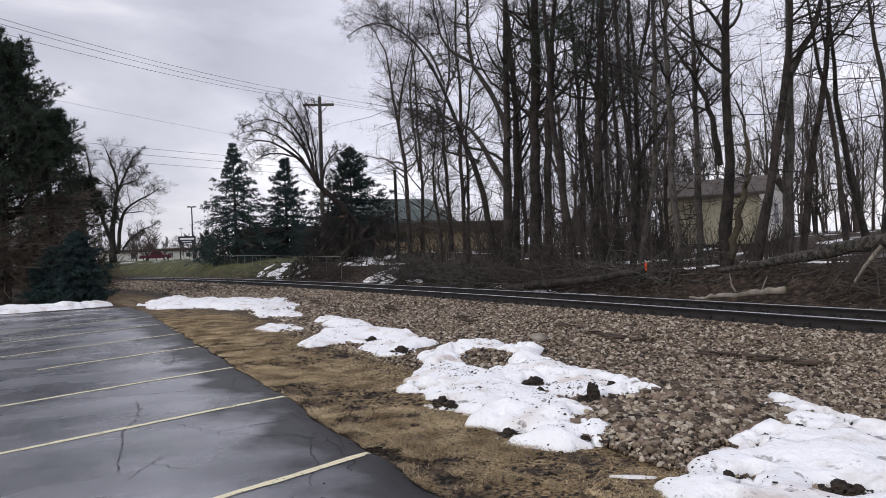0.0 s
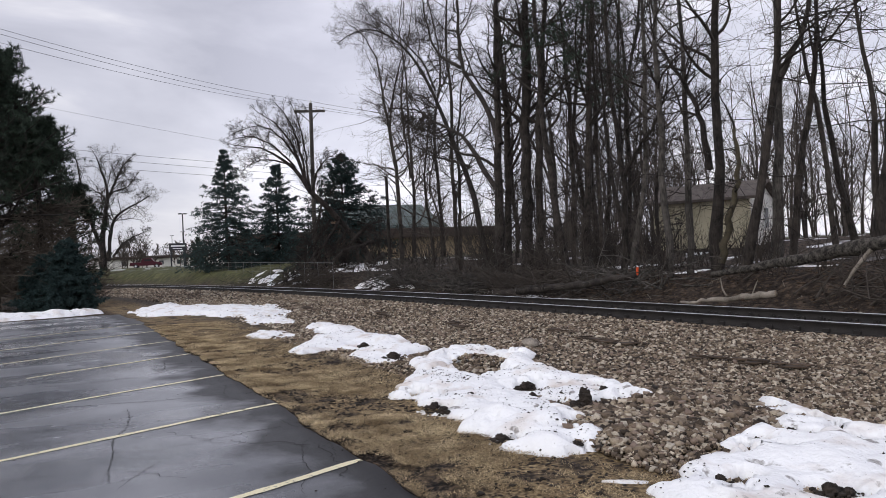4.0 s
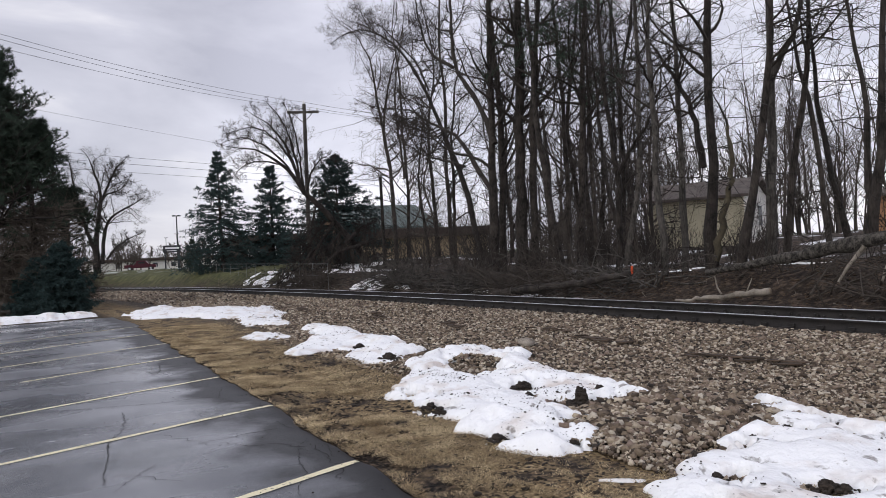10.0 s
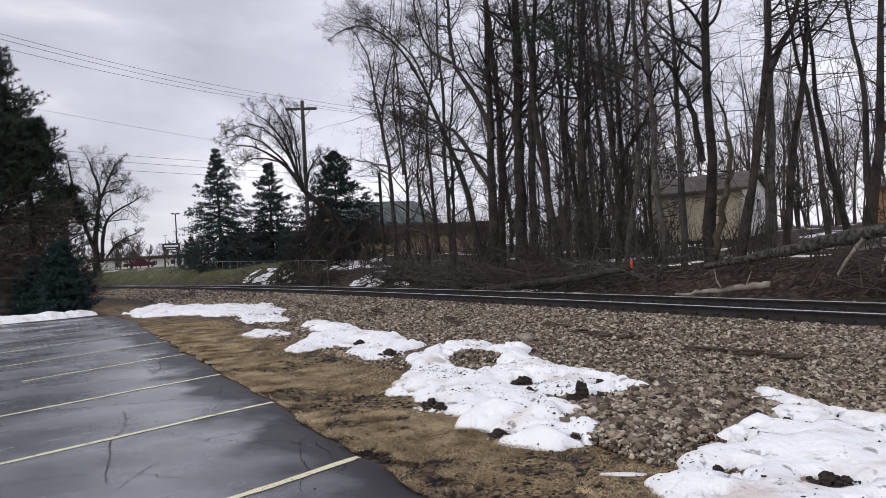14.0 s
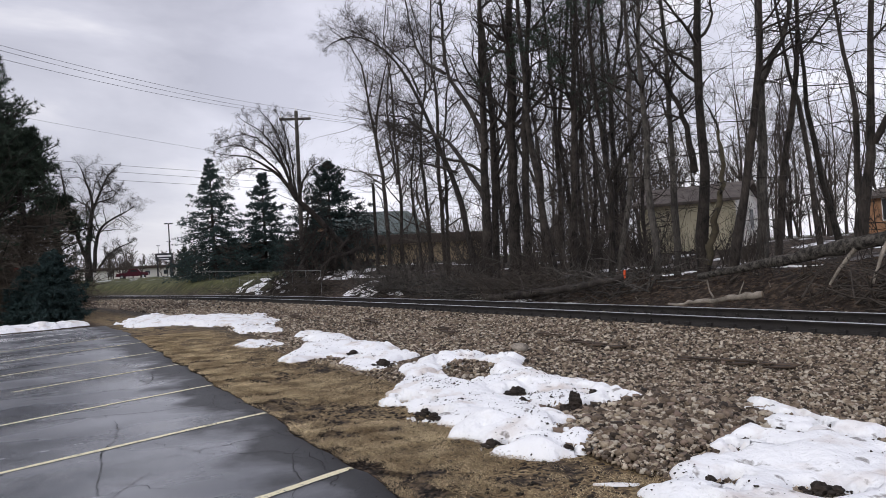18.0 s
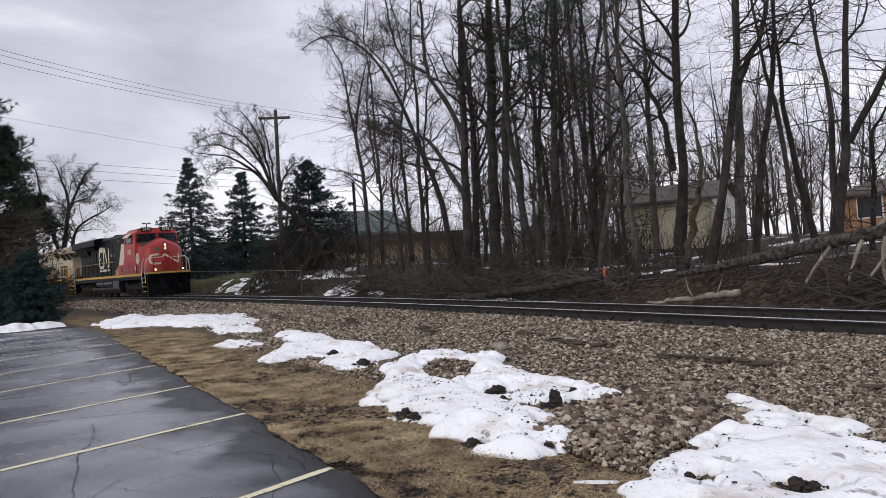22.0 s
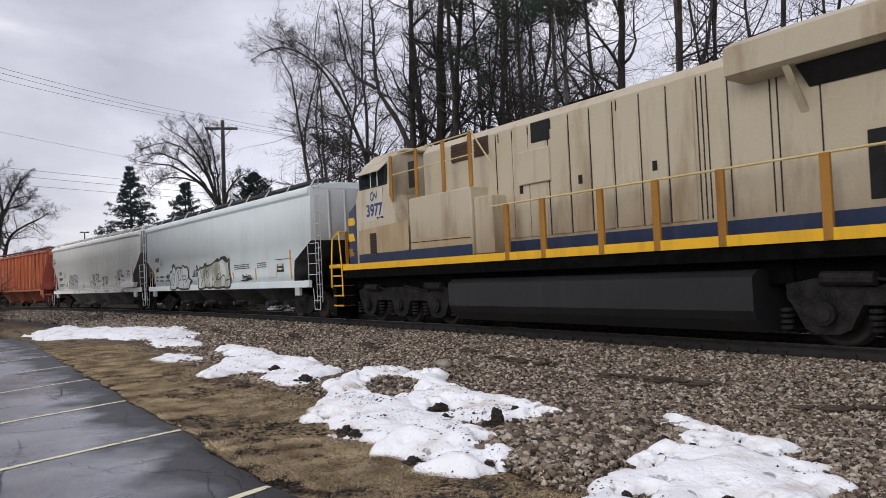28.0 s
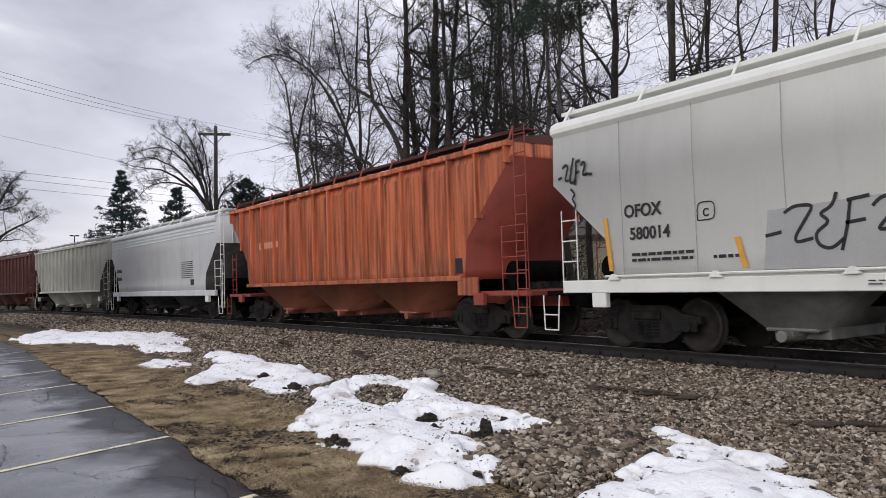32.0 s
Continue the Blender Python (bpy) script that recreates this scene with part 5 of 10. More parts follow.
def pine_mass(label, x, y, z, tall, wide, seed, low=0.35, mat="needle", n=150, dead=40):
    """A broad old pine: thick trunk, up-swept limbs with heavy tufts above, bare dead limbs below."""
    rng = np.random.default_rng(seed)
    tr = thing("pine_tree", pose(x, y, z), label, "pine tree", "evergreens by the lot")
    P, R = refine([(0, 0, -0.1), (0.15, 0.1, tall * 0.5), (0, 0, tall)], (tall * 0.022, tall * 0.014, 0.03), 12)
    part_np("trunk", *tubes(P[None], R[None], 9), M["bark"], tr, shade=True)
    u = low + (1 - low) * np.sqrt(rng.random(n)) * 0.98
    a = rng.uniform(0, 6.283, n)
    p0 = np.stack([0 * a, 0 * a, u * tall], 1)
    d = np.stack([np.cos(a), np.sin(a), rng.uniform(0.0, 0.45, n) + 0.5 * u * u], 1)
    reach = wide * np.clip(1.25 - u, 0.15, 0.9) * 1.25 * rng.uniform(0.6, 1.1, n)
    P1, R1 = shoots(rng, p0, d, reach, 0.02 + 0.012 * reach, 7, 0.10, 0.03)
    H = Heap()
    H.add(tubes(P1, R1, 4))
    q, e, ll, rr = offshoots(rng, P1, R1, 9, 0.25, 1.0, 0.6, 0.32, 0.6, 0.15)
    P2, R2 = shoots(rng, q, e, np.clip(ll, 0.2, 1.2), np.clip(rr, 0.006, 0.02), 4, 0.12, 0.05)
    H.add(tubes(P2, R2, 3))
    part_np("limb_frame", *H.done(), M["twig"], tr)
    H = Heap()
    pts = np.concatenate([P2[:, 2:].reshape(-1, 3), P1[:, 5:].reshape(-1, 3)])
    away = np.concatenate([np.repeat(P2[:, 3] - P2[:, 0], 2, 0), np.repeat(P1[:, 6] - P1[:, 4], 2, 0)])
    away /= np.linalg.norm(away, axis=1, keepdims=True) + 1e-9
    H.add(tuft(rng, pts, away + up(0, 0, 0.3), 17, 0.22, 0.013, -0.03, 0.66))
    part_np("needles", *H.done(), M[mat], tr, "heavy dark green needle tufts")
    if dead:
        a = rng.uniform(0, 6.283, dead)
        h = rng.uniform(0.06, low + 0.12, dead) * tall
        p0 = np.stack([0 * a, 0 * a, h], 1)
        P1, R1 = shoots(rng, p0, np.stack([np.cos(a), np.sin(a), rng.uniform(-0.1, 0.25, dead)], 1), wide * rng.uniform(0.6, 1.15, dead), np.full(dead, 0.035), 8, 0.12, -0.01)
        H = Heap()
        H.add(tubes(P1, R1, 4))
        q, e, ll, rr = offshoots(rng, P1, R1, 9, 0.15, 1.0, 0.6, 0.36, 0.6, 0.05)
        P2, R2 = shoots(rng, q, e, np.clip(ll, 0.2, 1.5), np.clip(rr, 0.006, 0.02), 5, 0.16, 0.0)
        H.add(tubes(P2, R2, 3))
        q, e, ll, rr = offshoots(rng, P2, R2, 6, 0.1, 1.0, 0.6, 0.5, 0.6, 0.0)
        P3, R3 = shoots(rng, q, e, np.clip(ll, 0.15, 0.7), np.clip(rr, 0.005, 0.01), 3, 0.16, 0.0)
        H.add(tubes(P3, R3, 3))
        part_np("deadwood", *H.done(), M["needle_dead"], tr, "bare brown dead lower branches")
    return tr


pine_mass("tall dark white pine behind the parking lot", -40.5, -2.4, 0, 11.2, 4.4, 61, 0.10, n=400, dead=130)
pine_mass("dark pine with bare dead lower branches", -40.0, -0.5, 0, 8.2, 2.6, 62, 0.46, n=190, dead=200)
pine_mass("dark pine at the end of the lot", -46, -6.2, 0, 14.5, 3.8, 63, 0.12, n=300, dead=20)
pine_mass("low dark pine among the dead branches", -43.5, 1.0, 0, 5.6, 2.3, 64, 0.10, n=90, dead=70)
spruce("small dense blue-green spruce at the end of the lot", -37.2, 0.55, 0, 2.9, 1.75, 65, "needle_blue", 20, 12, group="evergreens by the lot", bl=0.15)
spruce("small dense blue-green spruce at the end of the lot", -38.2, -0.4, 0, 2.3, 1.5, 66, "needle_blue", 16, 10, group="evergreens by the lot", bl=0.15)
spruce("tall open spruce on the lawn", -70, 13.9, 1.5, 10.5, 4.1, 67, "needle_blue", 24, 10)
spruce("tall spruce on the lawn beside another", -70, 18.5, 1.5, 9.2, 3.6, 68, "needle_blue", 23, 10)
spruce("spruce behind a fallen tree", -50.5, 17.9, 1.3, 7.6, 4.6, 69, "needle_blue", 24, 11)
spruce("small far spruce beyond the sign", -120, 19.5, 1.9, 4.2, 1.6, 70, "needle", 14, 5)

# broad bare tree beyond the bend
bare_tree("broad bare tree with spreading crown", [([(-98, 5.3, 1.7), (-98, 5.1, 4.0), (-98, 5.5, 7.3), (-98, 6.2, 10.6), (-98, 5.6, 12.7), (-98, 5.0, 14.8)], (0.42, 0.34, 0.26, 0.18, 0.12, 0.05)), ([(-98, 5.2, 3.7), (-98, 4.3, 7.0), (-98, 3.7, 9.4), (-98, 3.2, 11.9), (-98, 2.9, 14.3)], (0.26, 0.2, 0.15, 0.1, 0.05)), ([(-98, 5.8, 2.7), (-98, 6.1, 5.6), (-98, 6.6, 7.9), (-98, 7.9, 8.8), (-98, 9.5, 9.5), (-98, 10.8, 10.5)], (0.24, 0.2, 0.15, 0.11, 0.08, 0.03)), ([(-98, 6.2, 10.4), (-98, 7.1, 12.4), (-98, 7.8, 13.9), (-98, 8.8, 14.9)], (0.16, 0.12, 0.08, 0.04)), ([(-98, 6.3, 3.2), (-98, 7.3, 4.6), (-98, 8.5, 5.4), (-98, 10.1, 6.1)], (0.16, 0.12, 0.08, 0.03)), ([(-98, 6.0, 9.9), (-98, 6.7, 10.9), (-98, 8.1, 11.2), (-98, 9.2, 12.7)], (0.13, 0.09, 0.06, 0.03))], 201, limbs=20, lo=0.3, reach=0.42, twigs=(10, 8), fine=0.010, group="", wig=0.24, twig="twig_grey", tip=0.12)
bare_tree("leafy-topped thin bare tree", [([(-102, 2.6, 1.5), (-102, 2.3, 6), (-102, 1.9, 11), (-102, 1.6, 15.5)], (0.22, 0.17, 0.1, 0.04))], 202, limbs=18, lo=0.3, reach=0.3, twigs=(7, 6), fine=0.011, group="")
# storm-broken willow hanging over towards the track
bare_tree("storm-broken willow with an arching fan of limbs", [([(-46, 18.3, 0.8), (-46, 17.8, 2.0), (-46, 16.6, 3.5), (-46, 15.3, 4.8), (-46, 14.2, 5.8), (-46, 13.4, 7.3), (-46, 12.3, 8.1), (-46, 11.0, 8.6), (-46, 9.7, 8.6)], (.2, .2, .19, .18, .15, .11, .07, .04, .02)), ([(-46, 14.2, 5.8), (-46, 13.6, 7.7), (-46, 12.7, 9.1), (-46, 11.4, 9.9), (-46, 10.0, 9.4)], (0.1, 0.07, 0.05, 0.03, 0.015)), ([(-46, 14.0, 6.5), (-46, 13.3, 8.7), (-46, 12.3, 10.0), (-46, 11.1, 10.7)], (0.09, 0.06, 0.04, 0.015)), ([(-46, 14.1, 6.2), (-46, 13.7, 8.6), (-46, 13.1, 10.3), (-46, 12.3, 11.2)], (0.09, 0.06, 0.04, 0.015)), ([(-46, 14.2, 5.8), (-46, 14.1, 8.1), (-46, 13.8, 10.0), (-46, 13.3, 11.2)], (0.08, 0.05, 0.035, 0.015)), ([(-46, 13.4, 7.3), (-46, 12.0, 8.7), (-46, 10.6, 9.2), (-46, 9.5, 8.8)], (0.07, 0.05, 0.03, 0.015)), ([(-46, 13.1, 7.5), (-46, 11.7, 7.8), (-46, 10.6, 7.5), (-46, 10.0, 6.8)], (0.06, 0.04, 0.025, 0.012)), ([(-46, 14.3, 5.7), (-46, 14.9, 7.4), (-46, 15.6, 8.1), (-46, 16.2, 7.8)], (0.08, 0.05, 0.03, 0.015))], 203, limbs=22, lo=0.25, reach=0.27, twigs=(8, 6), tip=0.06, fine=0.006, rise=0.03, wig=0.17, spread=0.55, thick=0.020, group="")
bare_tree("broken dark limbs hanging from the willow to the ground", [([(-45.8, 15.95, 3.95), (-45.5, 14.75, 2.45), (-45.3, 13.45, 1.3), (-45.2, 12.3, 0.5)], (0.09, 0.07, 0.05, 0.03)), ([(-45.9, 16.45, 3.35), (-45.7, 15.3, 2.05), (-45.6, 14.15, 1.1), (-45.5, 13.05, 0.5)], (0.08, 0.06, 0.04, 0.02)), ([(-46.1, 15.5, 4.1), (-46.3, 14.0, 2.05), (-46.4, 12.6, 0.75)], (0.07, 0.05, 0.02)), ([(-46, 16.25, 3.1), (-45.7, 16.3, 1.7), (-45.4, 15.7, 0.6)], (0.07, 0.05, 0.02)), ([(-46, 14.9, 5.05), (-45.8, 14.4, 3.3), (-45.7, 13.7, 2.1)], (0.06, 0.04, 0.015)), ([(-46, 17.0, 2.8), (-45.8, 17.7, 3.6), (-45.6, 18.6, 3.9)], (0.07, 0.05, 0.02))], 204, limbs=26, lo=0.1, reach=0.36, twigs=(8, 5), tip=0.1, fine=0.0055, rise=-0.05, wig=0.2, spread=0.6, thick=0.026, group="", category="broken limbs")
bare_tree("broken willow limbs hanging down into the brush", [([(-45.5, 18.0, 2.6), (-44.8, 16.0, 2.2), (-44.2, 14.2, 1.2), (-44, 13.4, 0.7)], (0.14, 0.1, 0.06, 0.03)), ([(-45.5, 17.2, 3.2), (-45, 15.6, 1.9), (-44.8, 14.8, 0.8)], (0.12, 0.08, 0.03)), ([(-45.2, 18.6, 1.8), (-43.6, 17.4, 1.5), (-42.4, 16.6, 0.8)], (0.14, 0.1, 0.04))], 204, limbs=8, lo=0.05, reach=0.4, twigs=(6, 5), fine=0.006, rise=-0.06, wig=0.2, group="")


def utility_pole():
    p = thing("utility_pole", pose(-48, 15.0, 1.3), "weathered wooden utility pole with a crossarm", "utility pole")
    bm = bmesh.new()
    rod(bm, (0, 0, 0), (0, 0.15, 10.4), 0.15, 12, 0.11)
    part("pole", bm, M["wood_pole"], p)
    arm = part("crossarm", boxes(((-0.35, -0.95, 9.85), (-0.2, 1.05, 10.0)), bevel=0.01), M["wood_pole"], p)
    arm.matrix_basis = pose(0, 0, 0, 0, 0, -18)
    for y in (-0.85, -0.35, 0.5, 0.95):
        part("insulator", rod(bmesh.new(), (-0.27, y, 10.0), (-0.27, y, 10.18), 0.05, 8, 0.03), M["trim"], arm)
    part("insulator", rod(bmesh.new(), (0, 0.15, 10.4), (0, 0.15, 10.62), 0.05, 8, 0.03), M["trim"], p)
    part("brace", rods([[(-0.2, -0.6, 9.85), (-0.1, 0.1, 9.2)], [(-0.2, 0.7, 9.85), (-0.1, 0.1, 9.2)]], 0.025, 5), M["wood_pole"], p)


utility_pole()


def cable(a, b, sag, r=0.016):
    a, b = np.array(a, float), np.array(b, float)
    u = np.linspace(0, 1, 30)
    P = a + (b - a) * u[:, None]
    P[:, 2] -= sag * 4 * u * (1 - u)
    ob = part_np("power_line", *tubes(P[None], np.full((1, 30), r), 4), M["wire"])
    return tagged(ob, "thin dark overhead power line", "cable", "overhead lines")


for dy, dz in ((-0.6, 0.0), (0.0, 0.35), (0.7, 0.0)):
    cable((-48.1, 15.1 + dy, 11.5 + dz), (-24, -7.5 + dy, 9.6 + dz), 0.5, 0.0075)
    cable((-48.1, 15.1 + dy, 11.5 + dz), (-60, 42 + dy, 14 + dz), 0.8, 0.009)
for z0, z1 in ((17.97, 16.5), (17.1, 15.6), (15.8, 14.75)):
    cable((-110, -16, z0 + 1.1), (-110, 90, z1 - 1.0 - (z0 - z1 + 2.1) * 48 / 58), 0.9, 0.021)
cable((-110, -18, 26.2), (-110, 90, 10.5), 1.6, 0.014)

def line_pole(x, y, z, top):
    p = thing("utility_pole", pose(x, y, z), "plain wooden pole carrying overhead lines", "utility pole", "line poles")
    part("pole", rod(bmesh.new(), (0, 0, 0), (0, 0, top), 0.17, 10, 0.12), M["wood_pole"], p)
    part("crossarm", boxes(((-0.12, -1.1, top - 0.55), (0.0, 1.1, top - 0.4)), bevel=0.01), M["wood_pole"], p)


line_pole(-24, -7.5, 0, 10.2)
line_pole(-60, 42, 1.5, 13.2)
line_pole(-110, -16, 1.5, 17.8)
line_pole(-110, 90, 1.8, 12.8)

post = part("wooden_post", rod(bmesh.new(), (0, 0, 0), (0, 0, 5.1), 0.10, 10, 0.08), M["bark"])
post.matrix_basis = pose(-40, 16.8, 1.0)
tagged(post, "tall dark wooden post without wires", "post")


def lamp_post(x, y, z, h):
    p = thing("street_lamp", pose(x, y, z), "tall dark parking lot lamp with two heads", "street lamp")
    part("pole", rod(bmesh.new(), (0, 0, 0), (0, 0, h), 0.09, 8, 0.07), M["sign_black"], p)
    for s in (-1, 1):
        part("lamp_head", boxes(((-0.15, s * 0.08, h - 0.05), (0.15, s * 0.5, h + 0.1)), bevel=0.03), M["sign_black"], p)


lamp_post(-100, 14.55, 1.7, 6.5)
lamp_post(-190, 27.5, 2, 8)
lamp_post(-235, 31, 2, 9)


def road_sign():
    p = thing("roadside_sign", pose(-98, 13.55, 1.7), "black roadside sign with pale lettering on two posts", "sign")
    part("sign_board", boxes(((-0.15, -1.0, 2.0), (0.15, 1.0, 2.85)), bevel=0.03), M["sign_black"], p)
    part("lettering", boxes(((0.151, -0.8, 2.42), (0.155, 0.8, 2.62)), ((0.151, -0.6, 2.16), (0.155, 0.5, 2.24))), M["sign_white"], p)
    for y in (-0.8, 0.8):
        part("sign_post", boxes(((-0.08, y - 0.08, 0), (0.08, y + 0.08, 2.0))), M["sign_black"], p)


road_sign()


def pickup():
    p = thing("pickup_truck", pose(-160, 16.2, at_xy(-160, 16.2), 0, 0, 78), "dark red pickup truck parked on the snowy lot", "pickup truck")
    bm = bmesh.new()
    slab(bm, [(-2.85, 0.5), (-2.85, 1.15), (-0.9, 1.15), (-0.85, 1.2), (-0.55, 1.85), (1.0, 1.88), (1.55, 1.22), (2.75, 1.08), (2.9, 0.9), (2.9, 0.5)], 1, -0.95, 0.95)
    part("body", bm, M["truck_red"], p)
    for s in (-1, 1):
        bm = bmesh.new()
        slab(bm, [(-0.35, 1.32), (-0.22, 1.68), (0.80, 1.70), (1.10, 1.32)], 1, s * 0.951, s * 0.956)
        part("side_window", bm, M["tinted"], p)
        for x in (-1.85, 1.95):
            w = part("wheel", rod(bmesh.new(), (x, s * 0.72, 0.4), (x, s * 0.98, 0.4), 0.4, 18), M["tyre"], p)
            part("rim", rod(bmesh.new(), (x, s * 0.98, 0.4), (x, s * 0.99, 0.4), 0.22, 12), M["chrome"], w)
    part("front_bumper", boxes(((2.88, -0.95, 0.5), (3.0, 0.95, 0.72)), bevel=0.02), M["chrome"], p)
    part("rear_bumper", boxes(((-3.0, -0.95, 0.5), (-2.86, 0.95, 0.7)), bevel=0.02), M["chrome"], p)


pickup()


def gable_house(name, label, m, lx, ly, wall_h, roof_h, wallmat, gablemat, roofmat, windows=(), boards=0.0, overhang=0.4):
    """A house with its ridge along local x: four walls, gables, roof slabs, windows; lap siding if boards."""
    hs = thing(name, m, label, "house" if name == "house" else "building")
    t = 0.2
    part("wall", boxes(((-lx, -ly, 0), (lx, -ly + t, wall_h))), M[wallmat], hs)
    part("wall", boxes(((-lx, ly - t, 0), (lx, ly, wall_h))), M[wallmat], hs)
    for s in (-1, 1):
        bm = bmesh.new()
        slab(bm, [(-ly + t, 0), (ly - t, 0), (ly - t, wall_h), (0, wall_h + roof_h * (1 - t / ly)), (-ly + t, wall_h)], 0, s * lx, s * (lx - t))
        part("gable_wall", bm, M[gablemat], hs)
    if boards:
        for s in (-1, 1):
            for i in range(int(wall_h / boards)):
                part("siding_board", boxes(((-lx, s * ly, i * boards), (lx, s * (ly + 0.018), (i + 0.94) * boards))), M[wallmat], hs)
    for s in (-1, 1):
        e = ly + overhang
        ze = wall_h - overhang * roof_h / ly
        bm = bmesh.new()
        slab(bm, [(s * e, ze), (s * e, ze + 0.14), (0, wall_h + roof_h + 0.16), (0, wall_h + roof_h)], 0, -lx - overhang, lx + overhang)
        part("roof", bm, M[roofmat], hs)
        part("gutter", boxes(((-lx - overhang, s * e, ze - 0.02), (lx + overhang, s * (e + 0.1), ze + 0.1))), M[roofmat], hs)
    for side, x, z0, w, hgt in windows:
        if side in "fb":
            s = -1 if side == "f" else 1
            fr = part("window", boxes(((x - w / 2 - 0.08, s * (ly + 0.02), z0 - 0.08), (x + w / 2 + 0.08, s * (ly + 0.06), z0 + hgt + 0.08))), M["trim"], hs)
            part("pane", boxes(((x - w / 2, s * (ly + 0.06), z0), (x + w / 2, s * (ly + 0.07), z0 + hgt))), M["pane"], fr)
        else:
            s = 1 if side == "r" else -1
            fr = part("window", boxes(((s * lx, x - w / 2 - 0.08, z0 - 0.08), (s * (lx + 0.05), x + w / 2 + 0.08, z0 + hgt + 0.08))), M["trim"], hs)
            part("pane", boxes(((s * (lx + 0.05), x - w / 2, z0), (s * (lx + 0.06), x + w / 2, z0 + hgt))), M["pane"], fr)
    return hs


gable_house("house", "cream-sided house with a brown shingle roof", pose(-33.7, 35.1, 1.2, 0, 0, 29), 2.65, 3.2, 2.75, 0.95, "siding", "siding_white", "shingle", [("r", 0.6, 1.1, 0.9, 1.1)], 0.22)
gable_house("house", "orange brick house with white-framed windows", pose(-26, 52, 1.5), 6.0, 4, 2.4, 0.9, "brick_orange", "brick_orange", "shingle", [("f", -4, 0.9, 1.6, 1.3), ("f", -1, 0.9, 1.4, 1.3), ("f", 2.5, 0.9, 1.6, 1.3)])
green = gable_house("building", "low building with a green metal roof", pose(-73, 29.4, 1.6, 0, 0, 90), 4.4, 5.2, 3.0, 2.2, "brick", "brick", "green_roof", [("f", -2, 0.9, 1.2, 1.2), ("f", 2, 0.9, 1.2, 1.2)], overhang=0.6)
for i in range(23):
    rib = part("roof_seam", boxes(((-4.9 + 0.44 * i, 0, 0), (-4.85 + 0.44 * i, 6.28, 0.06))), M["green_roof"], green)
    rib.matrix_basis = pose(0, -5.8, 2.9, math.degrees(math.atan2(2.2, 5.2)))


def long_building(label, x, y0, y1, z0, z1, depth, wallmat, roofmat, bandmat, opens=0):
    b = thing("building", pose(x, (y0 + y1) / 2, z0), label, "building")
    h = (y1 - y0) / 2
    part("wall", boxes(((-depth, -h, 0), (0, h, z1 - z0))), M[wallmat], b)
    part("roof", boxes(((-depth - 0.4, -h - 0.4, z1 - z0), (0.5, h + 0.4, z1 - z0 + 0.7)), bevel=0.05), M[roofmat], b)
    part("fascia", boxes(((0.5, -h - 0.4, z1 - z0 - 0.1), (0.6, h + 0.4, z1 - z0 + 0.25))), M[bandmat], b)
    for i in range(opens):
        y = -h + (i + 0.5) * 2 * h / opens
        w = part("window", boxes(((0.0, y - 0.7, 0.9), (0.06, y + 0.7, 2.2))), M["trim"], b)
        part("pane", boxes(((0.06, y - 0.6, 1.0), (0.07, y + 0.6, 2.1))), M["pane"], w)


long_building("long low tan building with a dark flat roof", -60, 24.0, 35.2, 0.9, 3.3, 8, "tan_block", "dark_wall", "dark_wall", 0)
long_building("long dark low commercial building far across the lot", -225, 10, 48, 1.8, 4.6, 20, "siding_white", "dark_wall", "dark_wall", 8)
long_building("small dark brown building behind the spruces", -95, 21, 31, 1.8, 4.6, 8, "dark_wall", "dark_wall", "dark_wall", 3)


def leaning_stake():
    z = at_xy(-46.6, 12.5)
    ob = part("leaning_stake", rods([[(0, 0, -0.1), (0, 0.33, 1.2)]], 0.035, 7), M["log_bare"])
    ob.matrix_basis = pose(-46.6, 12.5, z)
    tagged(ob, "pale wooden stake leaning beside the fence", "stake")


leaning_stake()


def chain_fence():
    f = thing("chain_fence", pose(0, 0, 0), "low galvanised chain-link fence on the slope", "fence")
    ends = []
    for i in range(16):
        x = -76 + i * 2.4
        y = 12.4 + 0.03 * (x + 75)
        z = at_xy(float(x), float(y))
        top = 2.02 - 0.6 * i / 15
        ends.append((x, y, top))
        part("fence_post", rods([[(x, y, z - 0.1), (x, y, top + 0.03)]], 0.014, 6), M["galv"], f)
    for dz in (0.0, -0.35, -0.65):
        part("fence_rail", rods([[(x, y, z + dz) for x, y, z in ends]], 0.004 if dz else 0.014, 5), M["galv"], f)


chain_fence()


def log(name, label, pts, rad, mat, seed, stubs=(), sawn=True):
    rng = np.random.default_rng(seed)
    e = thing(name, pose(*pts[0]), label, "log", "fallen wood")
    P, R = refine(np.array(pts) - np.array(pts[0]), rad, 22)
    P[1:-1] += rng.normal(0, 0.022, (20, 3))
    R = R * rng.uniform(0.82, 1.15, len(R))
    V, F = tubes(P[None], R[None], 12)
    n = len(V)
    caps = np.array([[n, (j + 1) % 12, j] for j in range(12)] + [[n + 1, n - 12 + j, n - 12 + (j + 1) % 12] for j in range(12)])
    V = np.r_[V, P[:1], P[-1:]]
    part_np("trunk", V, [F, caps], [M[mat], M["cut_wood" if sawn else mat]], e, idx=np.r_[np.zeros(len(F)), np.ones(24)], shade=False)
    for a, b, r in stubs:
        q = shoots(rng, np.array([a]) - np.array(pts[0]), np.array([b]), np.array([np.linalg.norm(b)]), np.array([r]), 6, 0.12, 0.0, 0.5)
        part_np("branch_stub", *tubes(*q, 7), M["log_bare"], e, "pale bare broken branch")
    return e


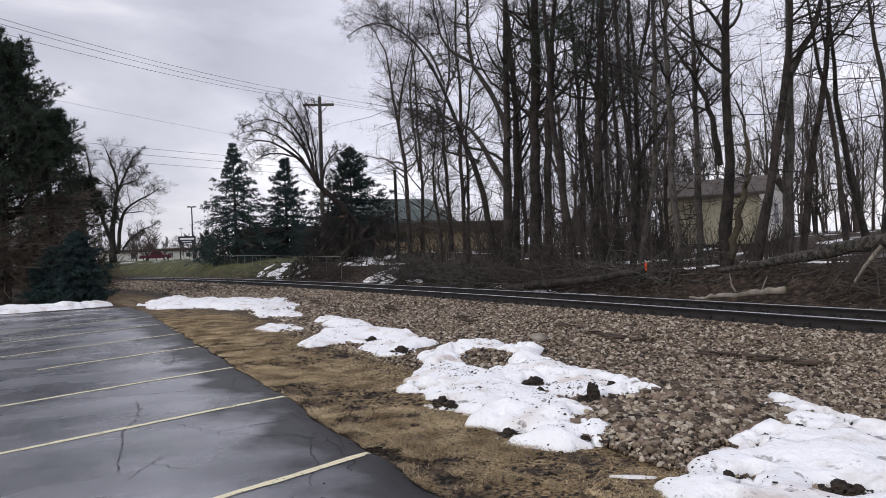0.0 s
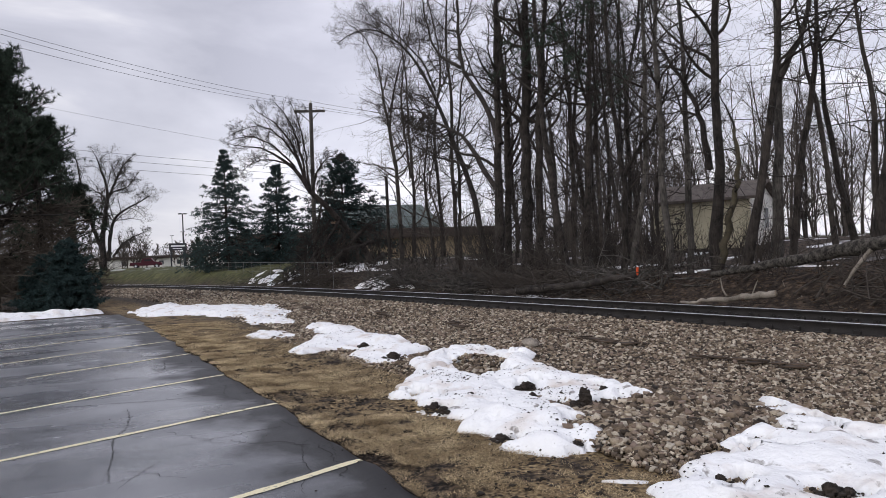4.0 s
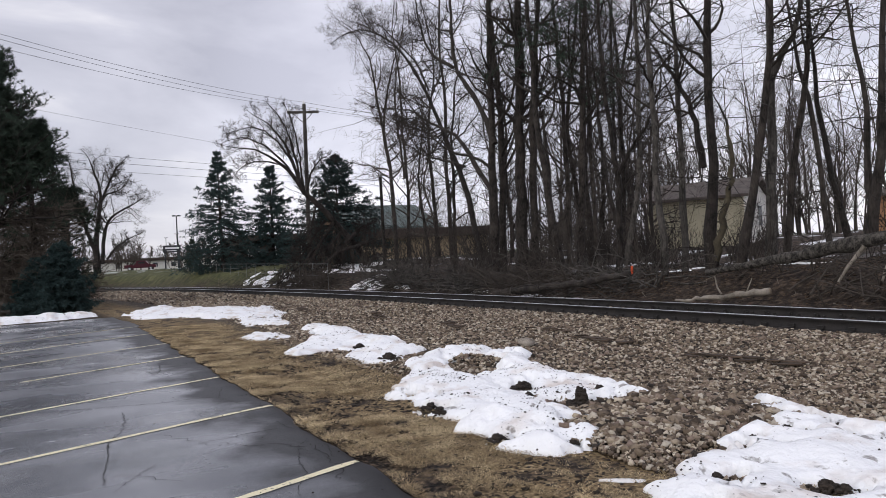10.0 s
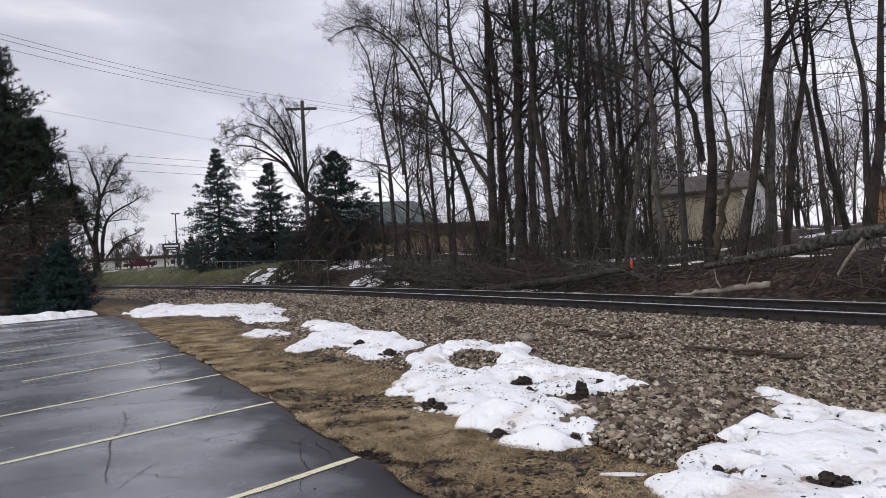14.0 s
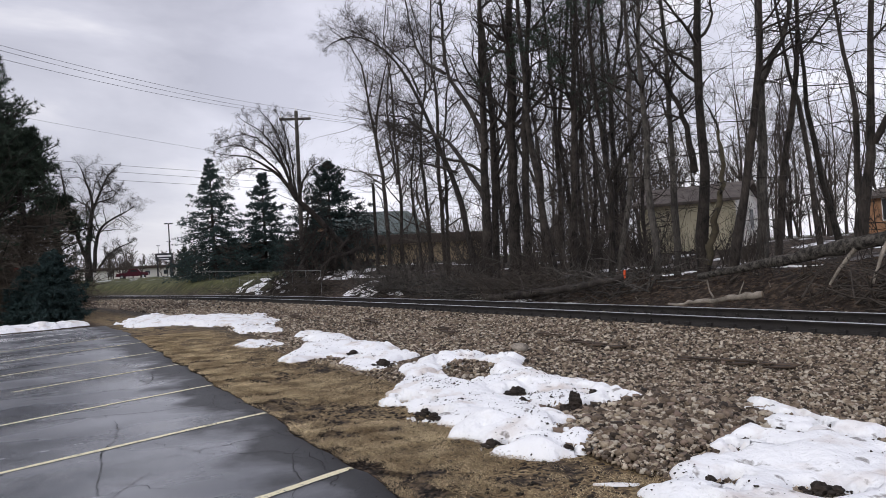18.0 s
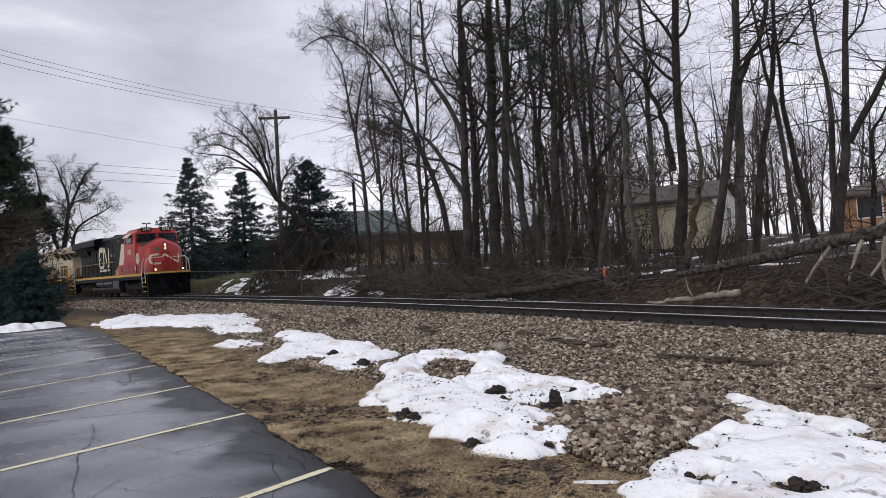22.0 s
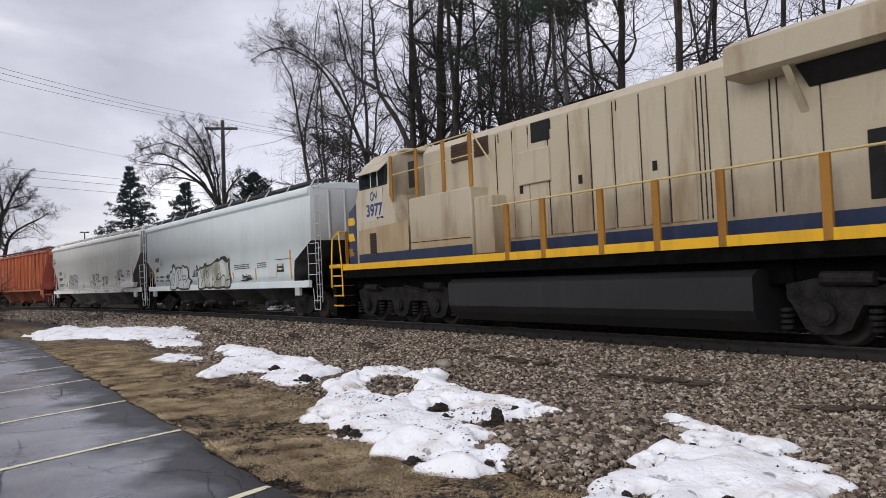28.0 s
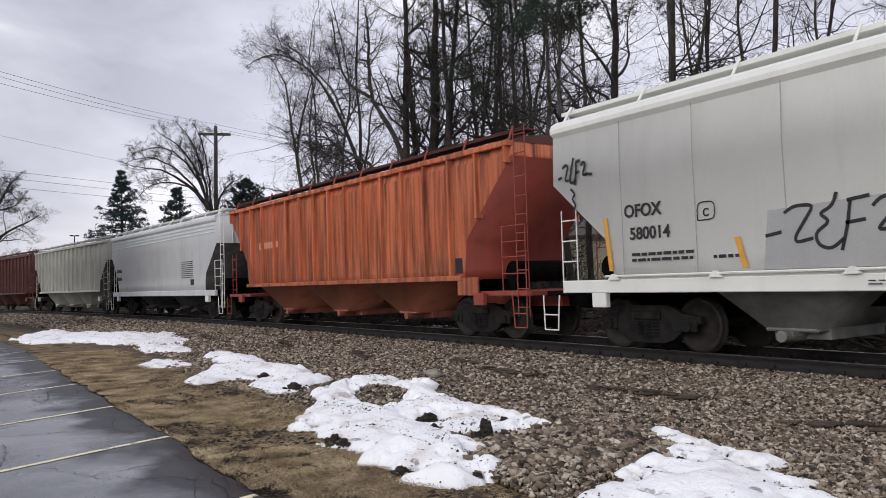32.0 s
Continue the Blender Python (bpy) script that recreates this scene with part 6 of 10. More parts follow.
log("fallen_tree", "long fallen tree trunk lying up the bank", [(-14.6, 15.0, 0.72), (-12.0, 14.75, 1.05), (-10.2, 14.6, 1.30), (-8.2, 14.4, 1.60), (-5.5, 14.2, 2.0)], (0.08, 0.125, 0.15, 0.165, 0.175), "log", 71,
    [((-9.9, 14.45, 1.25), (-0.35, -0.25, -0.75), 0.05), ((-9.2, 14.4, 1.35), (-0.15, -0.3, -0.8), 0.045), ((-8.7, 14.35, 1.4), (-0.1, -0.25, -0.9), 0.05), ((-8.3, 14.3, 1.5), (-0.3, -0.3, -1.0), 0.045), ((-7.9, 14.3, 1.5), (0.05, -0.3, -1.1), 0.05), ((-7.3, 14.25, 1.6), (-0.2, -0.35, -1.1), 0.04), ((-8.9, 14.5, 1.6), (0.5, 0.1, 0.7), 0.04), ((-6.6, 14.2, 1.7), (0.1, -0.4, -1.1), 0.045), ((-7.0, 14.3, 1.9), (0.7, -0.1, 0.6), 0.04)])
log("fallen_log", "dark fallen log lying beside the ballast", [(-23.7, 13.9, 0.10), (-19.3, 13.95, 0.42), (-16.4, 14.0, 0.74)], (0.10, 0.12, 0.08), "bark", 72, sawn=False)
log("bare_log", "pale barkless log at the foot of the bank", [(-14.4, 13.7, 0.12), (-12.8, 13.65, 0.24), (-11.5, 13.6, 0.40)], (0.03, 0.06, 0.075), "log_bare", 73, [((-12.9, 13.65, 0.3), (-0.2, -0.05, 0.4), 0.025), ((-12.2, 13.65, 0.3), (0.2, 0.05, 0.35), 0.02)])
log("fallen_log", "fallen log half buried in brush", [(-31, 14.6, 0.3), (-27, 14.4, 0.25), (-24.6, 14.3, 0.4)], (0.1, 0.12, 0.08), "bark", 74, sawn=False)

stake = part("survey_stake", boxes(((-0.03, -0.03, 0), (0.03, 0.03, 0.28)), bevel=0.005), M["orange"])
stake.matrix_basis = pose(-18.4, 15.8, 0.62, 6, 8, 20)
tagged(stake, "short bright orange marker stake on the bank", "stake")


def brush():
    """Fallen sticks and twigs strewn along the bank."""
    rng = np.random.default_rng(77)
    for mat, n, seed in (("twig", 620, 1), ("log_bare", 130, 2), ("bark_grey", 200, 3)):
        s = rng.uniform(-60, 2, n)
        o = 2.4 + np.abs(rng.normal(0, 1.5, n)) + 0.1
        x, y = track_np(s, o)
        z = height(s, o) + rng.uniform(-0.02, 0.16, n)
        a = rng.uniform(0, 6.283, n)
        d = np.stack([np.cos(a), np.sin(a), rng.normal(0.08, 0.22, n)], 1)
        P, R = shoots(rng, np.stack([x, y, z], 1), d, (rng.gamma(2, 0.3, n) + 0.15) * np.where(s > -19, 0.6, 1.1), rng.uniform(0.005, 0.013, n), 5, 0.16, -0.02, 0.6)
        H = Heap()
        H.add(tubes(P, R, 4))
        q, e, l, r = offshoots(rng, P, R, 3, 0.3, 1, 0.6, 0.4, 0.7, 0.1)
        H.add(tubes(*shoots(rng, q, e, l, np.clip(r, 0.005, 0.02), 4, 0.15, 0.0), 3))
        tagged(part_np("brushwood", *H.done(), M[mat]), "fallen sticks and twigs strewn over the bank", "brushwood", kind="stuff")
    # heaps of cut branches
    for k, (cx, cy, n) in enumerate(((-26.5, 14.6, 260), (-22.5, 14.8, 220), (-34, 14.6, 240), (-43, 13.6, 260), (-19, 15.2, 120), (-8.5, 14.6, 120))):
        x, y = cx + rng.normal(0, 1.5, n), cy + rng.normal(0, 0.45, n)
        z = np.array([at_xy(a, b) for a, b in zip(x, y)]) + rng.uniform(0, 0.5, n)
        a = rng.uniform(0, 6.283, n)
        P, R = shoots(rng, np.stack([x, y, z], 1), np.stack([np.cos(a), np.sin(a) * 0.5, rng.normal(0.1, 0.3, n)], 1), rng.uniform(0.6, 2.2, n), rng.uniform(0.01, 0.03, n), 6, 0.12, -0.02, 0.6)
        H = Heap()
        H.add(tubes(P, R, 4))
        q, e, l, r = offshoots(rng, P, R, 4, 0.3, 1, 0.6, 0.4, 0.7, 0.1)
        H.add(tubes(*shoots(rng, q, e, l, np.clip(r, 0.005, 0.02), 4, 0.15, 0.0), 3))
        tagged(part_np("brush_heap", *H.done(), M["twig_light" if k % 2 else "bark_grey"]), "heap of cut grey branches beside the track", "brushwood", kind="stuff")


brush()


def shrub(label, x, y, tall, seed, n=16, mat="twig", group="shrubs on the bank"):
    """A thicket bush: many thin stems from the ground, each with side twigs."""
    rng = np.random.default_rng(seed)
    e = thing("shrub", pose(x, y, at_xy(x, y) - 0.05), label, "shrub", group)
    a = rng.uniform(0, 6.283, n)
    p0 = np.stack([rng.normal(0, 0.35, n), rng.normal(0, 0.35, n), 0 * a], 1)
    P, R = shoots(rng, p0, np.stack([np.cos(a) * 0.35, np.sin(a) * 0.35, 1 + 0 * a], 1), tall * rng.uniform(0.5, 1.1, n), rng.uniform(0.010, 0.026, n), 8, 0.10, 0.02, 0.7)
    H = Heap()
    H.add(tubes(P, R, 4))
    q, d, l, r = offshoots(rng, P, R, 8, 0.15, 1, 0.5, 0.32, 0.6, 0.3)
    P2, R2 = shoots(rng, q, d, l, np.clip(r, 0.005, 0.012), 5, 0.14, 0.04)
    H.add(tubes(P2, R2, 3))
    q, d, l, r = offshoots(rng, P2, R2, 5, 0.2, 1, 0.5, 0.5, 0.6, 0.2)
    H.add(tubes(*shoots(rng, q, d, l, np.clip(r, 0.0045, 0.008), 2, 0.14, 0.02), 3))
    part_np("branchwork", *H.done(), M[mat], e)
    return e


rng_s = np.random.default_rng(90)
for i in range(46):
    s_ = -47 + i * 0.98 + rng_s.uniform(-0.5, 0.5)
    x, y = track_np(s_, rng_s.uniform(3.8, 10.5))
    tall = rng_s.uniform(1.4, 3.8) if s_ < -19 else rng_s.uniform(0.9, 2.2)
    if s_ < -27 and i % 3 == 1:
        continue
    shrub("leafless grey-brown shrub in the undergrowth" if i % 3 else "leafless reddish shrub in the undergrowth", float(x), float(y), tall, 300 + i, 16 if -30 < s_ < -17 else 9, "twig" if i % 3 else "twig_light")


for i in range(6):
    x, y = track_np(-46 + i * 3.1 + rng_s.uniform(-0.5, 0.5), rng_s.uniform(5.0, 9.5))
    shrub("tall leafless thicket shrub behind the track", float(x), float(y), rng_s.uniform(2.4, 4.6), 700 + i, 11, "twig" if i % 4 else "twig_light")


def back_thicket():
    """Leafless bushes that close the view between the trunks, grown thrice and set out many times."""
    rng = np.random.default_rng(95)
    kinds = [shrub("dense leafless bush behind the trees", -30 - k, 24, 1.9 + 0.5 * k, 800 + k, 20, "twig_light" if k else "twig", "bushes behind the trees") for k in range(3)]
    for i in range(70):
        s_, o = rng.uniform(-36, -4), rng.uniform(10.5, 24)
        x, y = (float(v) for v in track_np(s_, o))
        # the yard before the cream house stays open
        if -1.12 < x / y < -0.72 or (x / y >= -0.72 and i % 3):
            continue
        copy_thing(kinds[i % 3], pose(x, y, at_xy(x, y) - 0.05, 0, 0, rng.uniform(0, 360)))


back_thicket()


def far_trees():
    """Woods behind: a few trees grown once, then set out many times."""
    rng = np.random.default_rng(99)
    kinds = []
    for k in range(5):
        h = 11 + 2.2 * k
        st = [([(0, 0, -0.2)] + [(rng.normal(0, 0.12 + 0.09 * j), rng.normal(0, 0.12 + 0.09 * j), h * j / 6) for j in range(1, 7)], np.linspace(0.095 + 0.012 * k, 0.022, 7))]
        if k % 2:
            st.append(([(0, 0, h * 0.3), (rng.normal(0, 1), rng.normal(0, 1), h * 0.6), (rng.normal(0, 1.6), rng.normal(0, 1.6), h * 0.9)], (0.08, 0.06, 0.02)))
        kinds.append(bare_tree("slim bare tree in the woods behind", st, 400 + k, limbs=24, lo=0.08, reach=0.24, twigs=(7, 5), fine=0.008, group="woods behind the bank", twig="twig" if k % 3 else "twig_light", rise=0.1))
    n = 0
    spots = []
    for i in range(86):
        s_ = rng.uniform(-75, 14)
        o = rng.uniform(10.5, 17) if i < 30 else rng.uniform(17, 62)
        x, y = (float(v) for v in track_np(s_, o))
        if -40 < x < -26 and 29 < y < 43 or (-70 < x < -52 and 24 < y < 40) or (-80 < x < -64 and 22 < y < 40) or (o < 30 and x < -48) or (-34 < x < -18 and 44 < y < 58):
            continue
        # the wood thins out towards the yards
        if x > -1.1 * y and i % 2 and o < 40:
            continue
        spots.append((x, y))
    spots += [(-47, 21.5), (-41, 21.6), (-52, 26)]
    for i, (x, y) in enumerate(spots):
        m = pose(x, y, at_xy(x, y) - 0.1, 0, 0, rng.uniform(0, 360))
        if i < 5:
            kinds[i].matrix_basis = m
        else:
            copy_thing(kinds[i % 5], m)


far_trees()


def far_woods():
    """The line of leafless woods behind the yards and along the horizon."""
    rng = np.random.default_rng(12)
    for near, n, r0, r1, a0, a1, h0, h1, fine in ((True, 330, 62, 130, 0.62, 1.75, 9, 15, 0.018), (False, 420, 190, 330, -0.05, 0.75, 5, 9, 0.06)):
        H = Heap()
        a, r = rng.uniform(a0, a1, n), rng.uniform(r0, r1, n)
        x, y = -r * np.cos(a), r * np.sin(a)
        P, R = shoots(rng, np.stack([x, y, np.full(n, 1.6)], 1), np.tile(up(0, 0, 1), (n, 1)), rng.uniform(h0, h1, n), rng.uniform(0.08, 0.2, n), 5, 0.09, 0.02, 0.75)
        H.add(tubes(P, R, 3))
        q, d, l, rr = offshoots(rng, P, R, 13, 0.12, 1, 0.55, 0.34, 0.6, 0.35)
        P2, R2 = shoots(rng, q, d, l, np.clip(rr, fine * 1.5, 0.06), 3, 0.14, 0.05)
        H.add(tubes(P2, R2, 3))
        q, d, l, rr = offshoots(rng, P2, R2, 6, 0.15, 1, 0.55, 0.5, 0.6, 0.2)
        P3, R3 = shoots(rng, q, d, l, np.full(len(q), fine), 2, 0.1, 0.05)
        H.add(tubes(P3, R3, 3))
        tagged(part_np("far_woods", *H.done(), M["twig_light"]), "leafless woods behind the yards" if near else "hazy leafless woods along the horizon", "woods", kind="stuff")


far_woods()

for n, (x, y, rx, ry, turn, thick) in enumerate(((-50.5, 17.3, 1.2, 1.9, 0, 0.06), (-37, 14.6, 1.1, 0.8, 20, 0.08), (-35.2, 14.3, 0.8, 0.4, 0, 0.08), (-22, 14.35, 1.1, 0.16, 175, 0.06), (-19.9, 14.15, 1.0, 0.12, 8, 0.06), (-25.3, 14.6, 1.0, 0.16, 0, 0.06), (-60, 13.2, 3.5, 0.5, 15, 0.05), (-56, 13.4, 0.8, 0.35, 0, 0.03),
                                             (-54, 14.1, 0.5, 0.3, 0, 0.03), (-53, 13.0, 0.6, 0.25, 0, 0.03), (-66, 9.6, 2.0, 0.4, 10, 0.04), (-14, 17.6, 1.4, 0.3, 10, 0.06), (-19, 18.5, 1.4, 0.4, 10, 0.06), (-43.5, 15.2, 2.2, 0.45, 3, 0.06), (-41.5, 16.6, 2.6, 0.6, 6, 0.06), (-46.5, 17.8, 2.4, 1.3, 0, 0.08), (-32.5, 14.4, 0.8, 0.2, 0, 0.06))):
    if n != 6:
        snow_patch("snow_patch", oval(x, y, rx, ry, turn), thick, 51 + n, 0.06, 0.2, "thin patch of old snow on the bank")
rng_f = np.random.default_rng(33)
for n in range(26):
    # flecks of snow left in the grass before the spruces
    x = rng_f.uniform(-58, -45)
    snow_patch("snow_patch", oval(x, 13.4 + 0.04 * (x + 50) + rng_f.uniform(-0.6, 0.9), rng_f.uniform(0.3, 0.9), rng_f.uniform(0.08, 0.22), rng_f.uniform(-15, 15)), 0.05, 81 + n, 0.05, 0.12, "small fleck of old snow in the grass")


def old_ties():
    for i, (x, y, a, l) in enumerate(((-9.9, 7.85, 62, 0.75), (-6.8, 7.6, 50, 0.75), (-14.5, 7.6, 75, 0.8), (-19, 7.7, 80, 1.0), (-24, 7.2, 70, 1.0), (-3.9, 7.4, 40, 0.7), (-12.0, 8.3, 66, 0.6))):
        e = thing("rotten_tie", pose(x, y, 0.035, 0, 0, 180 - a + 90 - 30), "flattened splintered rotten railway tie", "railway tie", "rotten ties")
        rng = np.random.default_rng(600 + i)
        u = -l
        while u < l:
            # cracked slabs, tilted and overlapping, with gaps between them
            w = rng.uniform(0.16, 0.34)
            for o in (-0.13, 0.02):
                if rng.random() < 0.8:
                    a = u + rng.uniform(-0.05, 0.05)
                    o2, t = o + rng.uniform(-0.03, 0.03), rng.uniform(0.010, 0.022)
                    ring = [(a + rng.uniform(0, 0.05), o2), (a + w + rng.uniform(-0.09, 0.02), o2 + rng.uniform(-0.02, 0.03)), (a + w + rng.uniform(-0.04, 0.05), o2 + 0.13), (a + rng.uniform(-0.03, 0.08), o2 + 0.12 + rng.uniform(-0.02, 0.02))]
                    tip = rng.uniform(-0.05, 0.05)
                    V = [(p, q, 0.006 + tip * (p - a) + rng.uniform(0, 0.004)) for p, q in ring]
                    V += [(p, q, z + t) for p, q, z in V]
                    F = [(3, 2, 1, 0), (4, 5, 6, 7)] + [(k, (k + 1) % 4, 4 + (k + 1) % 4, 4 + k) for k in range(4)]
                    part_np("splinter_board", np.array(V), np.array(F), M["rotten"], e)
            u += w * rng.uniform(0.9, 1.25)


old_ties()


def clods():
    """Rough lumps of black soil that show through the snow."""
    for x, y, r, sq in ((-6.0, 4.45, 0.10, 1.25), (-5.95, 4.30, 0.09, 0.6), (-5.8, 4.55, 0.09, 0.5), (-7.2, 4.55, 0.10, 0.6), (-7.28, 4.65, 0.07, 0.6), (-3.06, 4.0, 0.08, 0.5), (-2.98, 4.05, 0.05, 0.5), (-5.35, 3.13, 0.07, 0.7), (-10.75, 4.5, 0.14, 0.5), (-10.6, 4.45, 0.1, 0.5), (-12.55, 4.72, 0.10, 0.5), (-4.15, 5.0, 0.06, 0.6), (-4.12, 4.6, 0.045, 0.6), (-6.55, 5.1, 0.06, 0.5), (-6.3, 5.02, 0.06, 0.5), (-3.58, 3.66, 0.05, 0.5), (-6.75, 4.35, 0.05, 0.6), (-4.85, 3.5, 0.045, 0.6), (-6.6, 3.25, 0.08, 0.4), (-6.9, 3.3, 0.07, 0.4)):
        rng = np.random.default_rng(int(abs(x * 100 + y * 1000)))
        e = thing("soil_clod", pose(x, y, 0.055 + 0.03 * (sq > 1)), "crumbled clod of black soil showing through the snow", "soil clod", "soil clods")
        lumps = [(0, 0, 0.0, r * 0.62)] + ([(0.1 * r, 0.05 * r, r * 0.45, r * 0.58), (-0.2 * r, 0, r * 0.8, r * 0.42)] if sq > 1 else [])
        for _ in range(15):
            a, d = rng.uniform(0, 6.283), r * rng.uniform(0.3, 1.25)
            lumps.append((math.cos(a) * d * 1.25, math.sin(a) * d, -0.2 * r + 0.25 * (r - d) * rng.random(), r * rng.uniform(0.13, 0.34)))
        for dx, dy, dz, lr in lumps:
            bm = bmesh.new()
            bmesh.ops.create_icosphere(bm, subdivisions=3 if lr > r * 0.4 else 1, radius=lr)
            for v in bm.verts:
                q = v.co / lr
                v.co *= 1 + 0.5 * noise.noise(q * 1.7 + Vector((x + dx * 40, y + dy * 40, 0))) + 0.45 * noise.noise(q * 4.1 + Vector((y, dx * 30, 3)))
                v.co.z *= 0.7 if sq < 1 else 0.95
                v.co += Vector((dx, dy, dz))
            part("lump", bm, M["soil"], e)
    rock = bmesh.new()
    bmesh.ops.create_icosphere(rock, subdivisions=2, radius=0.14)
    for v in rock.verts:
        v.co *= 1 + 0.35 * noise.noise(v.co * 9)
        v.co.z *= 0.55
    ob = part("boulder", rock, M["log_bare"])
    ob.matrix_basis = pose(-10.45, 6.75, 0.07, 0, 0, 30)
    tagged(ob, "pale angular rock lying on the gravel", "rock")


clods()


def snow_dirt():
    """Specks of soil, grit and leaf melted into the snow, thicker in some places than in others."""
    rng = np.random.default_rng(61)
    block = np.array([(1, 0, 0), (-1, 0, 0), (0, 1, 0), (0, -1, 0), (0, 0, 0.6), (0, 0, -0.4)], float)
    tri = np.array([(0, 2, 4), (2, 1, 4), (1, 3, 4), (3, 0, 4), (2, 0, 5), (1, 2, 5), (3, 1, 5), (0, 3, 5)])
    P = []
    for ob in scene.objects:
        if ob.name.startswith("snow_patch") and ob.type == "MESH":
            co = np.empty(len(ob.data.vertices) * 3, np.float32)
            ob.data.vertices.foreach_get("co", co)
            co = co.reshape(-1, 3) + np.array(ob.matrix_basis.translation)
            P.append(co[(co[:, 0] > -16) & (co[:, 1] < 7.5) & (co[:, 2] > 0.03)])
    P = np.concatenate(P).astype(float)
    dense = np.clip((fbm(P[:, 0] * 2.2, P[:, 1] * 2.2, 62) - 0.52) * 5, 0.015, 1)
    P = P[rng.random(len(P)) < dense * min(1.0, 1500 / dense.sum())]
    n = len(P)
    r = np.clip(rng.lognormal(-5.2, 0.55, n), 0.002, 0.018)
    V = block[None] * r[:, None, None] * rng.uniform(0.6, 1.7, (n, 1, 3)) + rng.normal(0, 0.2, (n, 6, 3)) * r[:, None, None] + P[:, None] + rng.normal(0, 0.01, (n, 1, 3)) * np.array([1, 1, 0])
    F = (tri[None] + 6 * np.arange(n)[:, None, None]).reshape(-1, 3)
    tagged(part_np("snow_dirt", V.reshape(-1, 3), F, M["soil"]), "dark specks of soil and leaf melted into the snow", "dirt", kind="stuff")


snow_dirt()


def dead_grass():
    """Matted straw-coloured grass between lot and gravel."""
    rng = np.random.default_rng(88)
    n = 520000
    x = -2.0 - 20 * rng.random(n) ** 1.8
    x[::11] = -2.0 + rng.exponential(1.8, len(x[::11]))
    y = edge_y(x) + rng.uniform(-0.03, 2.3, n) * rng.uniform(0.25, 1, n)
    clump = 0.45 * fbm(x * 1.1, y * 1.6, 44) + 0.55 * fbm(x * 2.6, y * 4.2, 46) + 0.25 * (fbm(x * 5, y * 5, 45) - 0.45)
    ok = clump > 0.37 + 0.14 * rng.random(n)
    x, y = x[ok], y[ok]
    n = len(x)
    a = rng.uniform(0, 6.283, n)
    d = np.stack([np.cos(a), np.sin(a), rng.uniform(0.0, 0.7, n)], 1)
    l = rng.uniform(0.012, 0.034, n)[:, None]
    w = np.stack([-np.sin(a), np.cos(a), 0 * a], 1) * rng.uniform(0.0014, 0.0032, n)[:, None] * np.clip(-x / 6, 1, 3)[:, None]
    p = np.stack([x, y, rng.uniform(0.002, 0.022, n)], 1)
    V = np.stack([p - w, p + w, p + d * l], 1).reshape(-1, 3)
    tagged(part_np("dead_grass", V, np.arange(len(V)).reshape(-1, 3), M["straw"]), "matted straw-coloured dead grass", "grass", kind="stuff")


dead_grass()

# ---- the train ----
TRAIN = []


def paint(name, dark, light, rough=0.5, grime=(0.05, 0.04, 0.03), dirty=0.5, streak=2.0, scale=1.2, coat=0.0, splash=None, lo=0.5, hi=0.78):
    """Weathered paint: two tones, vertical rust and dirt streaks, road grime splashed up from below."""
    m = material(name, dark, light, rough, scale=scale, fine=35, bump=0.04, contrast=(0.3, 0.7), coat=coat)
    nt = m.node_tree
    b = nt.nodes["Principled BSDF"]
    src = b.inputs["Base Color"].links[0].from_socket
    k = nt.links.new
    tc = next(n for n in nt.nodes if n.type == "TEX_COORD")
    mp = nt.nodes.new("ShaderNodeMapping")
    mp.inputs["Scale"].default_value = (streak, streak, 0.22)
    n = nt.nodes.new("ShaderNodeTexNoise")
    n.inputs["Scale"].default_value, n.inputs["Detail"].default_value, n.inputs["Roughness"].default_value = 1.6, 8, 0.65
    k(tc.outputs["Object"], mp.inputs["Vector"])
    k(mp.outputs["Vector"], n.inputs["Vector"])
    r = nt.nodes.new("ShaderNodeMapRange")
    r.inputs["From Min"].default_value, r.inputs["From Max"].default_value = lo, hi
    r.inputs["To Max"].default_value = dirty
    k(n.outputs["Fac"], r.inputs["Value"])
    mix = nt.nodes.new("ShaderNodeMix")
    mix.data_type = "RGBA"
    mix.inputs["B"].default_value = (*grime, 1)
    k(r.outputs["Result"], mix.inputs["Factor"])
    k(src, mix.inputs["A"])
    k(mix.outputs["Result"], b.inputs["Base Color"])
    if splash:
        # brown dirt thrown up from the rails, thinning out in ragged tongues
        z0, z1, most, tint = splash
        sep, rise, wob, dirt = (nt.nodes.new("ShaderNode" + t) for t in ("SeparateXYZ", "MapRange", "Math", "Mix"))
        wob.operation = "MULTIPLY_ADD"
        wob.inputs[1].default_value = -1.6
        rise.inputs["From Min"].default_value, rise.inputs["From Max"].default_value = z1 - 0.8, z0 - 0.8
        rise.inputs["To Max"].default_value = most
        dirt.data_type = "RGBA"
        dirt.inputs["B"].default_value = (*tint, 1)
        k(tc.outputs["Object"], sep.inputs["Vector"])
        k(n.outputs["Fac"], wob.inputs[0])
        k(sep.outputs["Z"], wob.inputs[2])
        k(wob.outputs[0], rise.inputs["Value"])
        k(rise.outputs["Result"], dirt.inputs["Factor"])
        k(mix.outputs["Result"], dirt.inputs["A"])
        k(dirt.outputs["Result"], b.inputs["Base Color"])
    return m


